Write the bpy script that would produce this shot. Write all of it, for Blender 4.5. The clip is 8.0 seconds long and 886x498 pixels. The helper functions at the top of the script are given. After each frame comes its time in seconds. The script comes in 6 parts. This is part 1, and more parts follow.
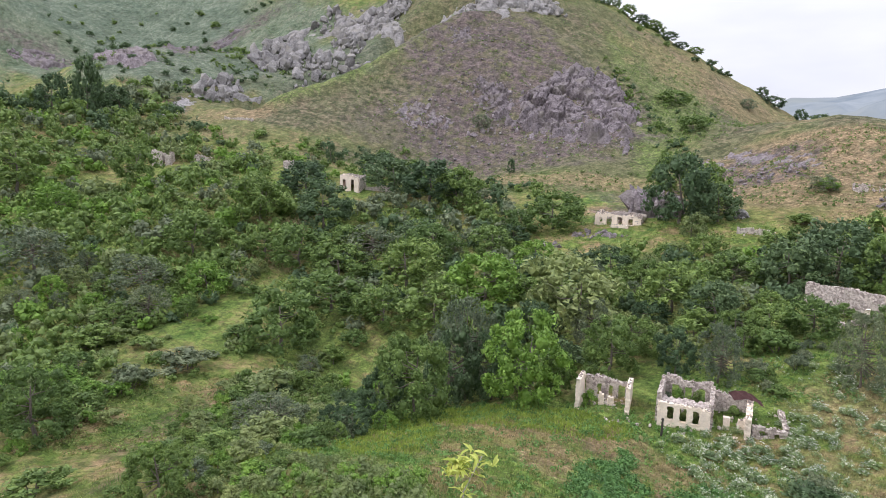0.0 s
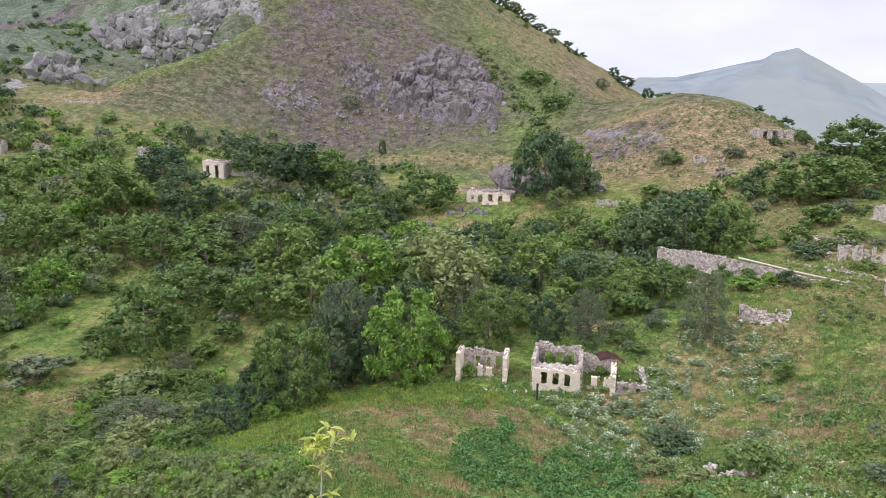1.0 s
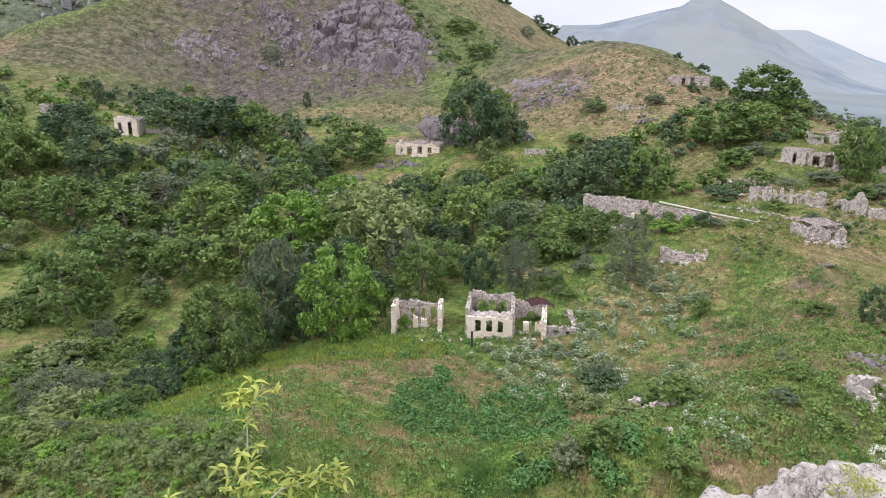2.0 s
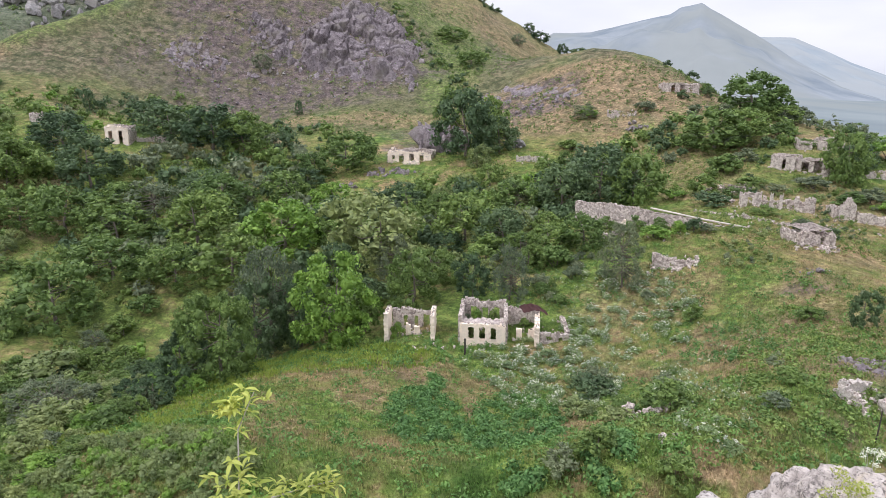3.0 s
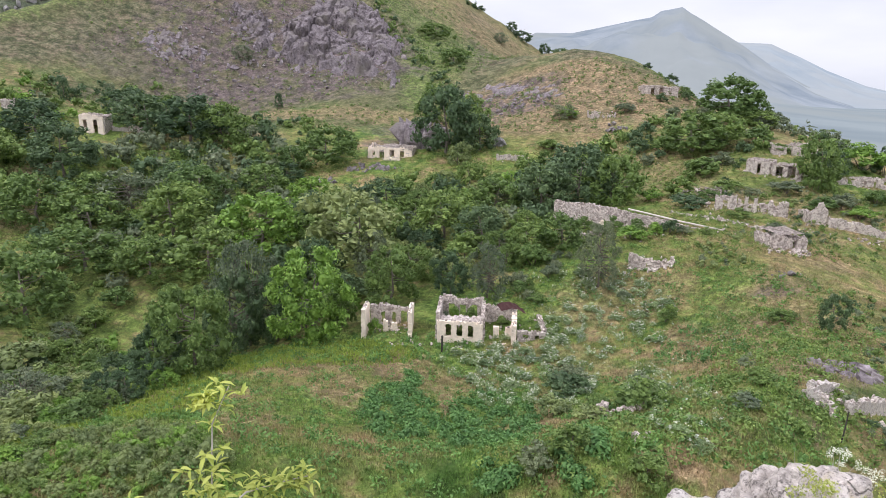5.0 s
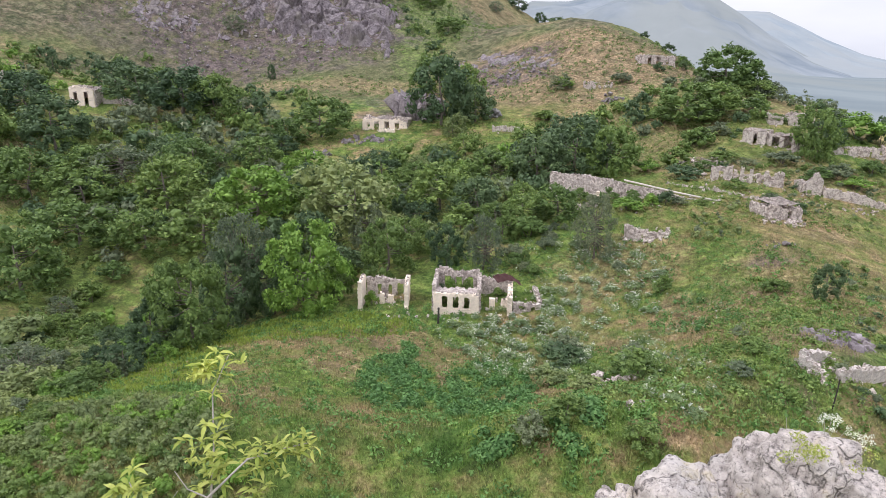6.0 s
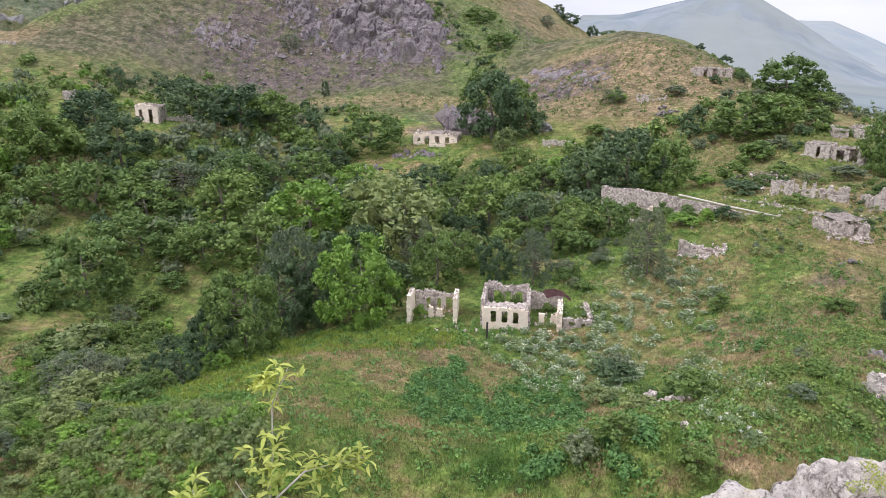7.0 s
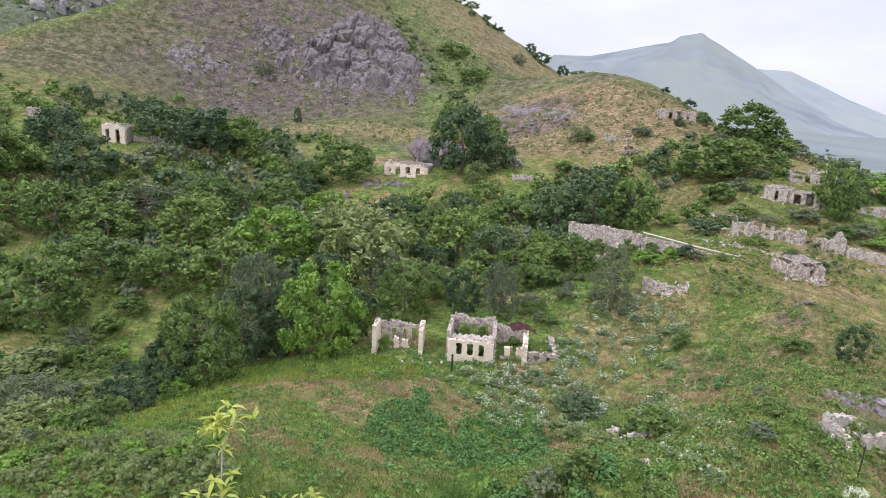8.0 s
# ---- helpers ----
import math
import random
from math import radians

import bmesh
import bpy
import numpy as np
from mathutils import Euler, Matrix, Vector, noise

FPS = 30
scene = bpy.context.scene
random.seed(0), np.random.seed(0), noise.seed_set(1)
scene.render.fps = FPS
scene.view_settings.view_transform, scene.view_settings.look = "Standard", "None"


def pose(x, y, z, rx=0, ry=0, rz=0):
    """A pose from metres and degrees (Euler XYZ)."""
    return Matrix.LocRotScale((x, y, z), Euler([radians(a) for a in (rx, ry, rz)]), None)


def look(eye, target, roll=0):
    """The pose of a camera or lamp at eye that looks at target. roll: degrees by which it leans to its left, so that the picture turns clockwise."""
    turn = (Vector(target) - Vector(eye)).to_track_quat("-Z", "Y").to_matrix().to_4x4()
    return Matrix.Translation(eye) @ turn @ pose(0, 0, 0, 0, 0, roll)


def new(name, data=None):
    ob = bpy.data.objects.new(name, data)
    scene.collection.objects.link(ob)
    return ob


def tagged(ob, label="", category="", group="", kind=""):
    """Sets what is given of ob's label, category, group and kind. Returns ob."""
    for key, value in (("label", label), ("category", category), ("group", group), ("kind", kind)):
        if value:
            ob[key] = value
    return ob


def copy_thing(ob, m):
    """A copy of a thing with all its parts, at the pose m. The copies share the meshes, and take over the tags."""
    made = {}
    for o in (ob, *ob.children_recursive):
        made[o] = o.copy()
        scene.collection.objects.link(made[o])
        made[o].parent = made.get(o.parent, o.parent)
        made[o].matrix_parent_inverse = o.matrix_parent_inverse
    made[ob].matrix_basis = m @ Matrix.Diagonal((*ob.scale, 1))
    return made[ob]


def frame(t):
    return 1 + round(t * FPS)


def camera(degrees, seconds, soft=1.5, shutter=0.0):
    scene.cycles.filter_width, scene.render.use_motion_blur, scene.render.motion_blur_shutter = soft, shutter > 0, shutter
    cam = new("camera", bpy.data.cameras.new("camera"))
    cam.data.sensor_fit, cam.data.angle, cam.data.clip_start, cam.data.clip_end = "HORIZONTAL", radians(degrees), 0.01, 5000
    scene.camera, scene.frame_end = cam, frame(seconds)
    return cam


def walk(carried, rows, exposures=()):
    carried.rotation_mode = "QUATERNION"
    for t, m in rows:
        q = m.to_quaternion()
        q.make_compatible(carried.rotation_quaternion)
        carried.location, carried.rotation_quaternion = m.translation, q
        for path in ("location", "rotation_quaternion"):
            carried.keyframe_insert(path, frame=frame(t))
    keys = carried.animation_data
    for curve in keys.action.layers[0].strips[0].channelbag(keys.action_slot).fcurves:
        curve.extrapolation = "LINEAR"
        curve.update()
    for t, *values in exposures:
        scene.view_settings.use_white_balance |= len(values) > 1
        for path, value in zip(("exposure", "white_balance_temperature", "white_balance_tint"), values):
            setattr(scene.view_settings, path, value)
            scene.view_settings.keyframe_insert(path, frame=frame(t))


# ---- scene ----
# ---------------------------------------------------------------- camera
cam = camera(69.37, 8.0, soft=0.7)
PATH = [
    (0.0, pose(-0.171, 0.012, 1.644, 81.100, -1.566, 17.534)),
    (0.5, pose(-0.100, 0.012, 1.646, 81.648, -0.857, 11.884)),
    (1.0, pose(-0.045, 0.007, 1.627, 79.660, -0.508, 6.172)),
    (1.5, pose(-0.006, 0.005, 1.618, 76.115, 0.898, 2.402)),
    (2.0, pose(0.012, 0.001, 1.605, 75.462, 0.263, -0.207)),
    (2.2, pose(0.012, 0.001, 1.605, 75.549, -0.214, -1.186)),
    (3.3, pose(0.019, -0.001, 1.597, 76.303, 0.544, -0.849)),
    (3.5, pose(-0.000, 0.001, 1.604, 76.430, -0.960, -0.811)),
    (4.0, pose(-0.000, 0.003, 1.611, 76.591, 0.429, 0.553)),
    (4.5, pose(0.000, -0.000, 1.600, 74.998, -0.966, 0.259)),
    (5.0, pose(0.015, -0.001, 1.595, 75.847, -1.031, -2.526)),
    (5.2, pose(0.015, -0.001, 1.595, 74.949, -0.631, -3.211)),
    (6.3, pose(0.007, -0.006, 1.579, 73.351, -0.894, -2.807)),
    (6.5, pose(0.007, -0.006, 1.579, 74.012, -0.599, -2.328)),
    (7.0, pose(-0.025, -0.002, 1.591, 74.598, -0.123, 1.388)),
    (7.5, pose(-0.059, 0.003, 1.611, 77.099, -1.590, 3.889)),
    (8.0, pose(0.002, 0.012, 1.643, 77.390, -2.427, -0.981)),
]
walk(cam, PATH, exposures=((0.0, 0.0, 6450, 14), (8.0, 0.0, 6450, 14)))

# ---------------------------------------------------------------- sky and sun (overcast)
SUN_EL, SUN_AZ = radians(52), radians(-120)
world = bpy.data.worlds.new("overcast_sky")
scene.world = world
world.use_nodes = True
wn, wl = world.node_tree.nodes, world.node_tree.links
wn.clear()
w_out = wn.new("ShaderNodeOutputWorld")
w_bg = wn.new("ShaderNodeBackground")
w_bg.inputs["Strength"].default_value = 0.10
w_sky = wn.new("ShaderNodeTexSky")
w_sky.sky_type, w_sky.sun_disc = "NISHITA", False
w_sky.sun_elevation, w_sky.sun_rotation = SUN_EL, SUN_AZ
w_sky.dust_density, w_sky.air_density = 4.0, 1.0
w_tc = wn.new("ShaderNodeTexCoord")
w_sep = wn.new("ShaderNodeSeparateXYZ")
w_noise = wn.new("ShaderNodeTexNoise")
w_noise.inputs["Scale"].default_value = 2.2
w_noise.inputs["Detail"].default_value = 5.0
w_map = wn.new("ShaderNodeMapping")
w_map.inputs["Scale"].default_value = (1, 1, 3.5)
w_cloud = wn.new("ShaderNodeValToRGB")
w_cloud.color_ramp.elements[0].position, w_cloud.color_ramp.elements[0].color = 0.36, (8.2, 8.6, 9.7, 1)
w_cloud.color_ramp.elements[1].position, w_cloud.color_ramp.elements[1].color = 0.60, (10.1, 10.4, 11.0, 1)
w_zen = wn.new("ShaderNodeMapRange")
w_zen.inputs["From Min"].default_value, w_zen.inputs["From Max"].default_value = 0.18, 0.9
w_zen.inputs["To Min"].default_value, w_zen.inputs["To Max"].default_value = 1.0, 2.15
w_gain = wn.new("ShaderNodeVectorMath")
w_gain.operation = "SCALE"
w_mix = wn.new("ShaderNodeMixRGB")
w_mix.inputs["Fac"].default_value = 0.94
wl.new(w_tc.outputs["Generated"], w_map.inputs["Vector"])
wl.new(w_map.outputs["Vector"], w_noise.inputs["Vector"])
wl.new(w_noise.outputs["Fac"], w_cloud.inputs["Fac"])
wl.new(w_tc.outputs["Generated"], w_sep.inputs[0])
wl.new(w_sep.outputs["Z"], w_zen.inputs["Value"])
wl.new(w_cloud.outputs["Color"], w_gain.inputs[0])
wl.new(w_zen.outputs["Result"], w_gain.inputs["Scale"])
wl.new(w_sky.outputs["Color"], w_mix.inputs["Color1"])
wl.new(w_gain.outputs["Vector"], w_mix.inputs["Color2"])
wl.new(w_mix.outputs["Color"], w_bg.inputs["Color"])
wl.new(w_bg.outputs["Background"], w_out.inputs["Surface"])

sun_data = bpy.data.lights.new("sun", "SUN")
sun_data.energy, sun_data.angle, sun_data.color = 1.3, radians(14), (1.0, 0.98, 0.95)
sun = new("sun", sun_data)
sun.matrix_world = look((0, 0, 0), (-math.sin(SUN_AZ) * math.cos(SUN_EL), -math.cos(SUN_AZ) * math.cos(SUN_EL), -math.sin(SUN_EL)))


# ---------------------------------------------------------------- materials
class Nodes:
    """A short way to write node materials."""

    def __init__(self, name):
        self.mat = bpy.data.materials.new(name)
        self.mat.use_nodes = True
        self.t = self.mat.node_tree
        self.t.nodes.clear()
        self.out = self.t.nodes.new("ShaderNodeOutputMaterial")

    def add(self, kind, **inputs):
        n = self.t.nodes.new("ShaderNode" + kind)
        for key, v in inputs.items():
            self.put(n.inputs[key.replace("_", " ")], v)
        return n

    def put(self, socket, v):
        if isinstance(v, bpy.types.NodeSocket):
            self.t.links.new(v, socket)
        elif isinstance(v, bpy.types.Node):
            self.t.links.new(v.outputs[0], socket)
        else:
            socket.default_value = v

    def pos(self):
        return self.t.nodes.new("ShaderNodeNewGeometry").outputs["Position"]

    def attr(self, name):
        n = self.t.nodes.new("ShaderNodeAttribute")
        n.attribute_name = name
        return n.outputs["Fac"]

    def noise(self, scale, detail=4.0, vector=None, rough=0.55):
        n = self.add("TexNoise", Scale=scale, Detail=detail, Roughness=rough)
        self.put(n.inputs["Vector"], vector if vector is not None else self.pos())
        return n.outputs["Fac"]

    def ramp(self, fac, *stops):
        n = self.add("ValToRGB", Fac=fac)
        e = n.color_ramp.elements
        while len(e) < len(stops):
            e.new(0.5)
        for el, (p, c) in zip(e, stops):
            el.position = p
            el.color = (c, c, c, 1) if isinstance(c, (int, float)) else (*c, 1)
        return n.outputs["Color"]

    def mix(self, fac, a, b, blend="MIX"):
        n = self.add("MixRGB")
        n.blend_type = blend
        for s, v in zip(n.inputs, (fac, a, b)):
            self.put(s, (*v, 1) if isinstance(v, tuple) and len(v) == 3 else v)
        return n.outputs[0]

    def math(self, op, a, b=0.0):
        n = self.add("Math")
        n.operation = op
        self.put(n.inputs[0], a)
        self.put(n.inputs[1], b)
        return n.outputs[0]

    def bump(self, height, strength=0.5, distance=0.1):
        return self.add("Bump", Height=height, Strength=strength, Distance=distance).outputs[0]

    def done(self, color, rough=0.8, normal=None, translucent=0.0, metallic=0.0, spec=0.3):
        p = self.add("BsdfPrincipled", Roughness=rough, Metallic=metallic)
        p.inputs["Specular IOR Level"].default_value = spec
        self.put(p.inputs["Base Color"], (*color, 1) if isinstance(color, tuple) else color)
        if normal is not None:
            self.put(p.inputs["Normal"], normal)
        shader = p.outputs[0]
        if translucent:
            tr = self.add("BsdfTranslucent")
            self.put(tr.inputs["Color"], (*color, 1) if isinstance(color, tuple) else color)
            m = self.add("MixShader", Fac=translucent)
            self.put(m.inputs[1], shader)
            self.put(m.inputs[2], tr.outputs[0])
            shader = m.outputs[0]
        self.put(self.out.inputs["Surface"], shader)
        return self.mat


def ground_material():
    n = Nodes("meadow_and_scree")
    big, fine = n.noise(0.028, 5), n.noise(1.1, 7, rough=0.75)
    tiny = n.noise(4.5, 4, rough=0.75)
    tuft = n.noise(0.55, 6, rough=0.7)
    wide, near = n.noise(0.10, 4), n.noise(0.42, 5, rough=0.7)
    field = n.math("ADD", n.math("MULTIPLY", wide, 0.55), n.math("MULTIPLY", near, 0.45))
    grass = n.ramp(field, (0.400, (0.082, 0.156, 0.038)), (0.470, (0.164, 0.236, 0.061)), (0.530, (0.236, 0.236, 0.092)), (0.590, (0.335, 0.250, 0.150)))
    grass = n.mix(n.ramp(big, (0.44, 0.0), (0.64, 0.6)), grass, (0.225, 0.205, 0.088))
    grass = n.mix(n.ramp(tuft, (0.50, 0.0), (0.60, 0.65)), grass, (0.088, 0.130, 0.040))
    lush = n.mix(n.ramp(fine, (0.40, 0.0), (0.60, 1.0)), (0.082, 0.150, 0.038), (0.180, 0.258, 0.066))
    dry = n.mix(n.ramp(fine, (0.38, 0.0), (0.62, 1.0)), (0.205, 0.148, 0.092), (0.345, 0.265, 0.170))
    dryness = n.math("MULTIPLY", n.attr("dry"), n.ramp(n.noise(0.35, 6, rough=0.7), (0.34, 0.25), (0.54, 1.0)))
    col = grass
    thin = n.mix(n.ramp(n.noise(0.30, 8, rough=0.8), (0.40, 0.0), (0.60, 1.0)), (0.062, 0.066, 0.046), (0.166, 0.145, 0.110))
    thin = n.mix(n.ramp(big, (0.42, 0.0), (0.60, 0.8)), thin, (0.128, 0.136, 0.074))
    col = n.mix(n.math("MULTIPLY", n.attr("hill"), 0.85), col, thin)
    col = n.mix(n.math("MULTIPLY", n.attr("lush"), n.ramp(tuft, (0.36, 0.3), (0.58, 1.0))), col, lush)
    col = n.mix(dryness, col, dry)
    # Far meadow, its green made paler and bluer to paint in the haze.
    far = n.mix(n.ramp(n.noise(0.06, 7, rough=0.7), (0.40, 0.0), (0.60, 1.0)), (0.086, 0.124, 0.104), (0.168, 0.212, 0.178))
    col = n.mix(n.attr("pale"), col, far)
    scree = n.mix(n.ramp(n.noise(0.45, 8, rough=0.8), (0.38, 0.0), (0.62, 1.0)), (0.072, 0.057, 0.058), (0.190, 0.160, 0.162))
    screeness = n.math("MULTIPLY", n.attr("scree"), n.ramp(n.noise(0.13, 8, rough=0.8), (0.42, 0.12), (0.52, 1.0)))
    col = n.mix(screeness, col, scree)
    soil = n.mix(tiny, (0.150, 0.105, 0.075), (0.270, 0.205, 0.150))
    col = n.mix(n.math("MULTIPLY", n.attr("bare"), n.ramp(fine, (0.40, 0.2), (0.58, 1.0))), col, soil)
    coarse = n.noise(0.30, 6, rough=0.7)
    col = n.mix(0.8, col, n.ramp(coarse, (0.38, (0.62, 0.64, 0.56)), (0.62, (1.48, 1.36, 1.30))), "MULTIPLY")
    speck = n.noise(0.75, 3, rough=0.6)
    open_grass = n.math("SUBTRACT", 1.0, n.math("MULTIPLY", n.math("MAXIMUM", n.attr("dry"), n.attr("scree")), 0.75))
    col = n.mix(n.math("MULTIPLY", open_grass, n.ramp(speck, (0.57, 0.0), (0.61, 0.55))), col, (0.066, 0.088, 0.034))
    col = n.mix(0.9, col, n.ramp(fine, (0.34, 0.50), (0.66, 1.45)), "MULTIPLY")
    col = n.mix(0.7, col, n.ramp(tiny, (0.34, 0.55), (0.66, 1.40)), "MULTIPLY")
    h = n.math("ADD", n.math("MULTIPLY", fine, 0.7), n.math("MULTIPLY", tiny, 0.3))
    return n.done(col, 0.92, n.bump(h, 1.0, 0.6), spec=0.12)


def leaf_material(name, dark, light, spread=0.35, translucent=0.22):
    n = Nodes(name)
    isl = n.t.nodes.new("ShaderNodeNewGeometry").outputs["Random Per Island"]
    obj = n.t.nodes.new("ShaderNodeObjectInfo").outputs["Random"]
    # Inner masses get one even, slightly darker tone: shade put into the colour.
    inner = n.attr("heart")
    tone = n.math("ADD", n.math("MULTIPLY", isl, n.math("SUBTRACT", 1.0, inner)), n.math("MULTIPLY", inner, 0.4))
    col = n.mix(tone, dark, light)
    col = n.mix(1.0, col, n.ramp(obj, (0.0, (1 - spread, 1 - spread * 0.8, 1 - spread * 0.6)), (1.0, (1 + spread, 1 + spread * 0.7, 1 + spread * 0.5))), "MULTIPLY")
    # Clump-sized tone noise: part leaf colour, part light and dark painted in.
    clump = n.noise(0.55, 4, rough=0.65)
    col = n.mix(0.8, col, n.ramp(clump, (0.36, (0.62, 0.66, 0.70)), (0.64, (1.42, 1.36, 1.28))), "MULTIPLY")
    return n.done(col, 0.55, translucent=translucent, spec=0.25)


def grass_material():
    """Blades that change from rank green to bleached straw over a few steps."""
    n = Nodes("grass_blades")
    isl = n.t.nodes.new("ShaderNodeNewGeometry").outputs["Random Per Island"]
    wide, near = n.noise(0.10, 4), n.noise(0.42, 5, rough=0.7)
    f = n.math("ADD", n.math("MULTIPLY", wide, 0.55), n.math("MULTIPLY", near, 0.45))
    col = n.ramp(f, (0.400, (0.094, 0.180, 0.042)), (0.470, (0.194, 0.276, 0.070)), (0.530, (0.278, 0.270, 0.104)), (0.590, (0.400, 0.300, 0.172)))
    col = n.mix(n.math("MULTIPLY", n.attr("lush"), 0.75), col, (0.150, 0.268, 0.058))
    col = n.mix(n.math("MULTIPLY", n.attr("dry"), 0.75), col, (0.375, 0.272, 0.155))
    col = n.mix(1.0, col, n.ramp(isl, (0.0, 0.62), (1.0, 1.38)), "MULTIPLY")
    return n.done(col, 0.6, translucent=0.2, spec=0.2)


def rock_material(name, dark, light, lichen=(0.30, 0.29, 0.24), scale=1.0, tint=None):
    n = Nodes(name)
    p = n.pos()
    big, fine = n.noise(0.35 * scale, 5, p), n.noise(2.6 * scale, 7, p, 0.7)
    obj = n.t.nodes.new("ShaderNodeObjectInfo").outputs["Random"]
    col = n.mix(n.ramp(fine, (0.32, 0.0), (0.66, 1.0)), dark, light)
    col = n.mix(n.ramp(big, (0.50, 0.0), (0.68, 0.7)), col, lichen)
    col = n.mix(0.8, col, n.ramp(obj, (0.0, 0.72), (1.0, 1.22)), "MULTIPLY")
    crack = n.add("TexVoronoi", Scale=1.1 * scale)
    crack.feature = "DISTANCE_TO_EDGE"
    n.put(crack.inputs["Vector"], p)
    line = n.ramp(crack.outputs["Distance"], (0.0, 0.0), (0.06, 1.0))
    col = n.mix(0.35, col, n.mix(n.math("MAXIMUM", line, n.ramp(big, (0.4, 0.0), (0.6, 1.0))), (0.35, 0.33, 0.32), (1.0, 1.0, 1.0)), "MULTIPLY")
    h = n.math("ADD", n.math("MULTIPLY", fine, 0.7), n.math("MULTIPLY", line, 0.3))
    return n.done(col, 0.88, n.bump(h, 0.8, 0.25 / scale), spec=0.2)


def boulder_material():
    """Pale limestone with thin dark joints, pits, grey weathering and specks of lichen."""
    n = Nodes("pale_limestone")
    big, mid, pits = n.noise(0.9, 5, rough=0.6), n.noise(4.0, 8, rough=0.75), n.noise(15.0, 6, rough=0.8)
    warp = n.add("TexNoise", Scale=2.3, Detail=4.0)
    n.put(warp.inputs["Vector"], n.pos())
    moved = n.add("VectorMath")
    moved.operation = "MULTIPLY_ADD"
    n.put(moved.inputs[0], warp.outputs["Color"])
    moved.inputs[1].default_value = (0.55, 0.55, 0.55)
    n.put(moved.inputs[2], n.pos())
    lines = []
    for scale, width in ((1.5, 0.022), (4.2, 0.035), (12.0, 0.080)):
        v = n.add("TexVoronoi", Scale=scale)
        v.feature = "DISTANCE_TO_EDGE"
        n.put(v.inputs["Vector"], moved.outputs[0])
        lines.append(n.ramp(v.outputs["Distance"], (0.0, 0.0), (width, 1.0)))
    joints = n.math("MAXIMUM", lines[0], n.ramp(n.noise(0.8, 4), (0.45, 1.0), (0.52, 0.0)))
    some = n.ramp(n.noise(1.6, 4), (0.50, 1.0), (0.60, 0.0))
    fine = n.math("MAXIMUM", lines[1], some)
    finer = n.math("MAXIMUM", lines[2], n.ramp(n.noise(3.1, 4), (0.44, 1.0), (0.54, 0.0)))
    col = n.mix(n.ramp(mid, (0.34, 0.0), (0.60, 1.0)), (0.360, 0.312, 0.290), (0.690, 0.615, 0.570))
    col = n.mix(n.ramp(big, (0.46, 0.0), (0.64, 0.6)), col, (0.520, 0.485, 0.462))
    col = n.mix(n.ramp(pits, (0.37, 0.9), (0.48, 0.0)), col, (0.120, 0.105, 0.100))
    lichen = n.math("MULTIPLY", n.ramp(n.noise(1.7, 6, rough=0.7), (0.58, 0.0), (0.66, 0.6)), n.ramp(mid, (0.4, 0.2), (0.6, 1.0)))
    col = n.mix(lichen, col, (0.500, 0.420, 0.230))
    for line, most in ((joints, 0.65), (fine, 0.22), (finer, 0.22)):
        col = n.mix(n.math("MULTIPLY", n.math("SUBTRACT", 1.0, line), most), col, (0.090, 0.078, 0.074))
    h = n.math("ADD", n.math("MULTIPLY", mid, 0.5), n.math("MULTIPLY", pits, 0.3))
    for line, deep in ((joints, 0.4), (fine, 0.15), (finer, 0.12)):
        h = n.math("ADD", h, n.math("MULTIPLY", line, deep))
    return n.done(col, 0.9, n.bump(h, 1.0, 0.055), spec=0.2)


def bark_material():
    n = Nodes("bark")
    f = n.noise(6, 5)
    return n.done(n.mix(f, (0.07, 0.055, 0.045), (0.22, 0.19, 0.16)), 0.9, n.bump(f, 0.6, 0.05))


def masonry_material(name, stone_a, stone_b, plaster, cover):
    """Rubble stone, partly covered with old lime plaster."""
    n = Nodes(name)
    warp = n.add("TexNoise", Scale=2.6, Detail=3.0)
    n.put(warp.inputs["Vector"], n.pos())
    moved = n.add("VectorMath")
    moved.operation = "MULTIPLY_ADD"
    n.put(moved.inputs[0], warp.outputs["Color"])
    moved.inputs[1].default_value = (0.45, 0.45, 0.45)
    n.put(moved.inputs[2], n.pos())
    p = moved.outputs[0]
    v = n.add("TexVoronoi", Scale=2.9)
    n.put(v.inputs["Vector"], p)
    e = n.add("TexVoronoi", Scale=2.9)
    e.feature = "DISTANCE_TO_EDGE"
    n.put(e.inputs["Vector"], p)
    hue = n.t.nodes.new("ShaderNodeSeparateColor")
    n.put(hue.inputs[0], v.outputs["Color"])
    stone = n.mix(hue.outputs[0], stone_a, stone_b)
    joint = n.ramp(e.outputs["Distance"], (0.0, 0.0), (0.07, 1.0))
    stone = n.mix(joint, (0.19, 0.165, 0.145), stone)
    stain = n.noise(0.55, 6, rough=0.65)
    fine = n.noise(4.5, 5, rough=0.7)
    pl = n.mix(n.ramp(stain, (0.40, 0.0), (0.70, 1.0)), plaster, tuple(c * 0.80 for c in plaster))
    pl = n.mix(0.5, pl, n.ramp(fine, (0.3, 0.75), (0.7, 1.15)), "MULTIPLY")
    edge = 0.32 + 0.36 * cover
    mask = n.ramp(n.noise(1.3, 7, rough=0.75), (edge - 0.03, 1.0), (edge + 0.08, 0.0))
    col = n.mix(mask, stone, pl)
    h = n.math("ADD", n.math("MULTIPLY", joint, 0.6), n.math("MULTIPLY", fine, 0.4))
    return n.done(col, 0.9, n.bump(h, 0.8, 0.07), spec=0.15)


def plain_material(name, a, b, scale=3.0, rough=0.8, metallic=0.0):
    n = Nodes(name)
    f = n.noise(scale, 5)
    return n.done(n.mix(f, a, b), rough, n.bump(f, 0.4, 0.03), metallic=metallic)


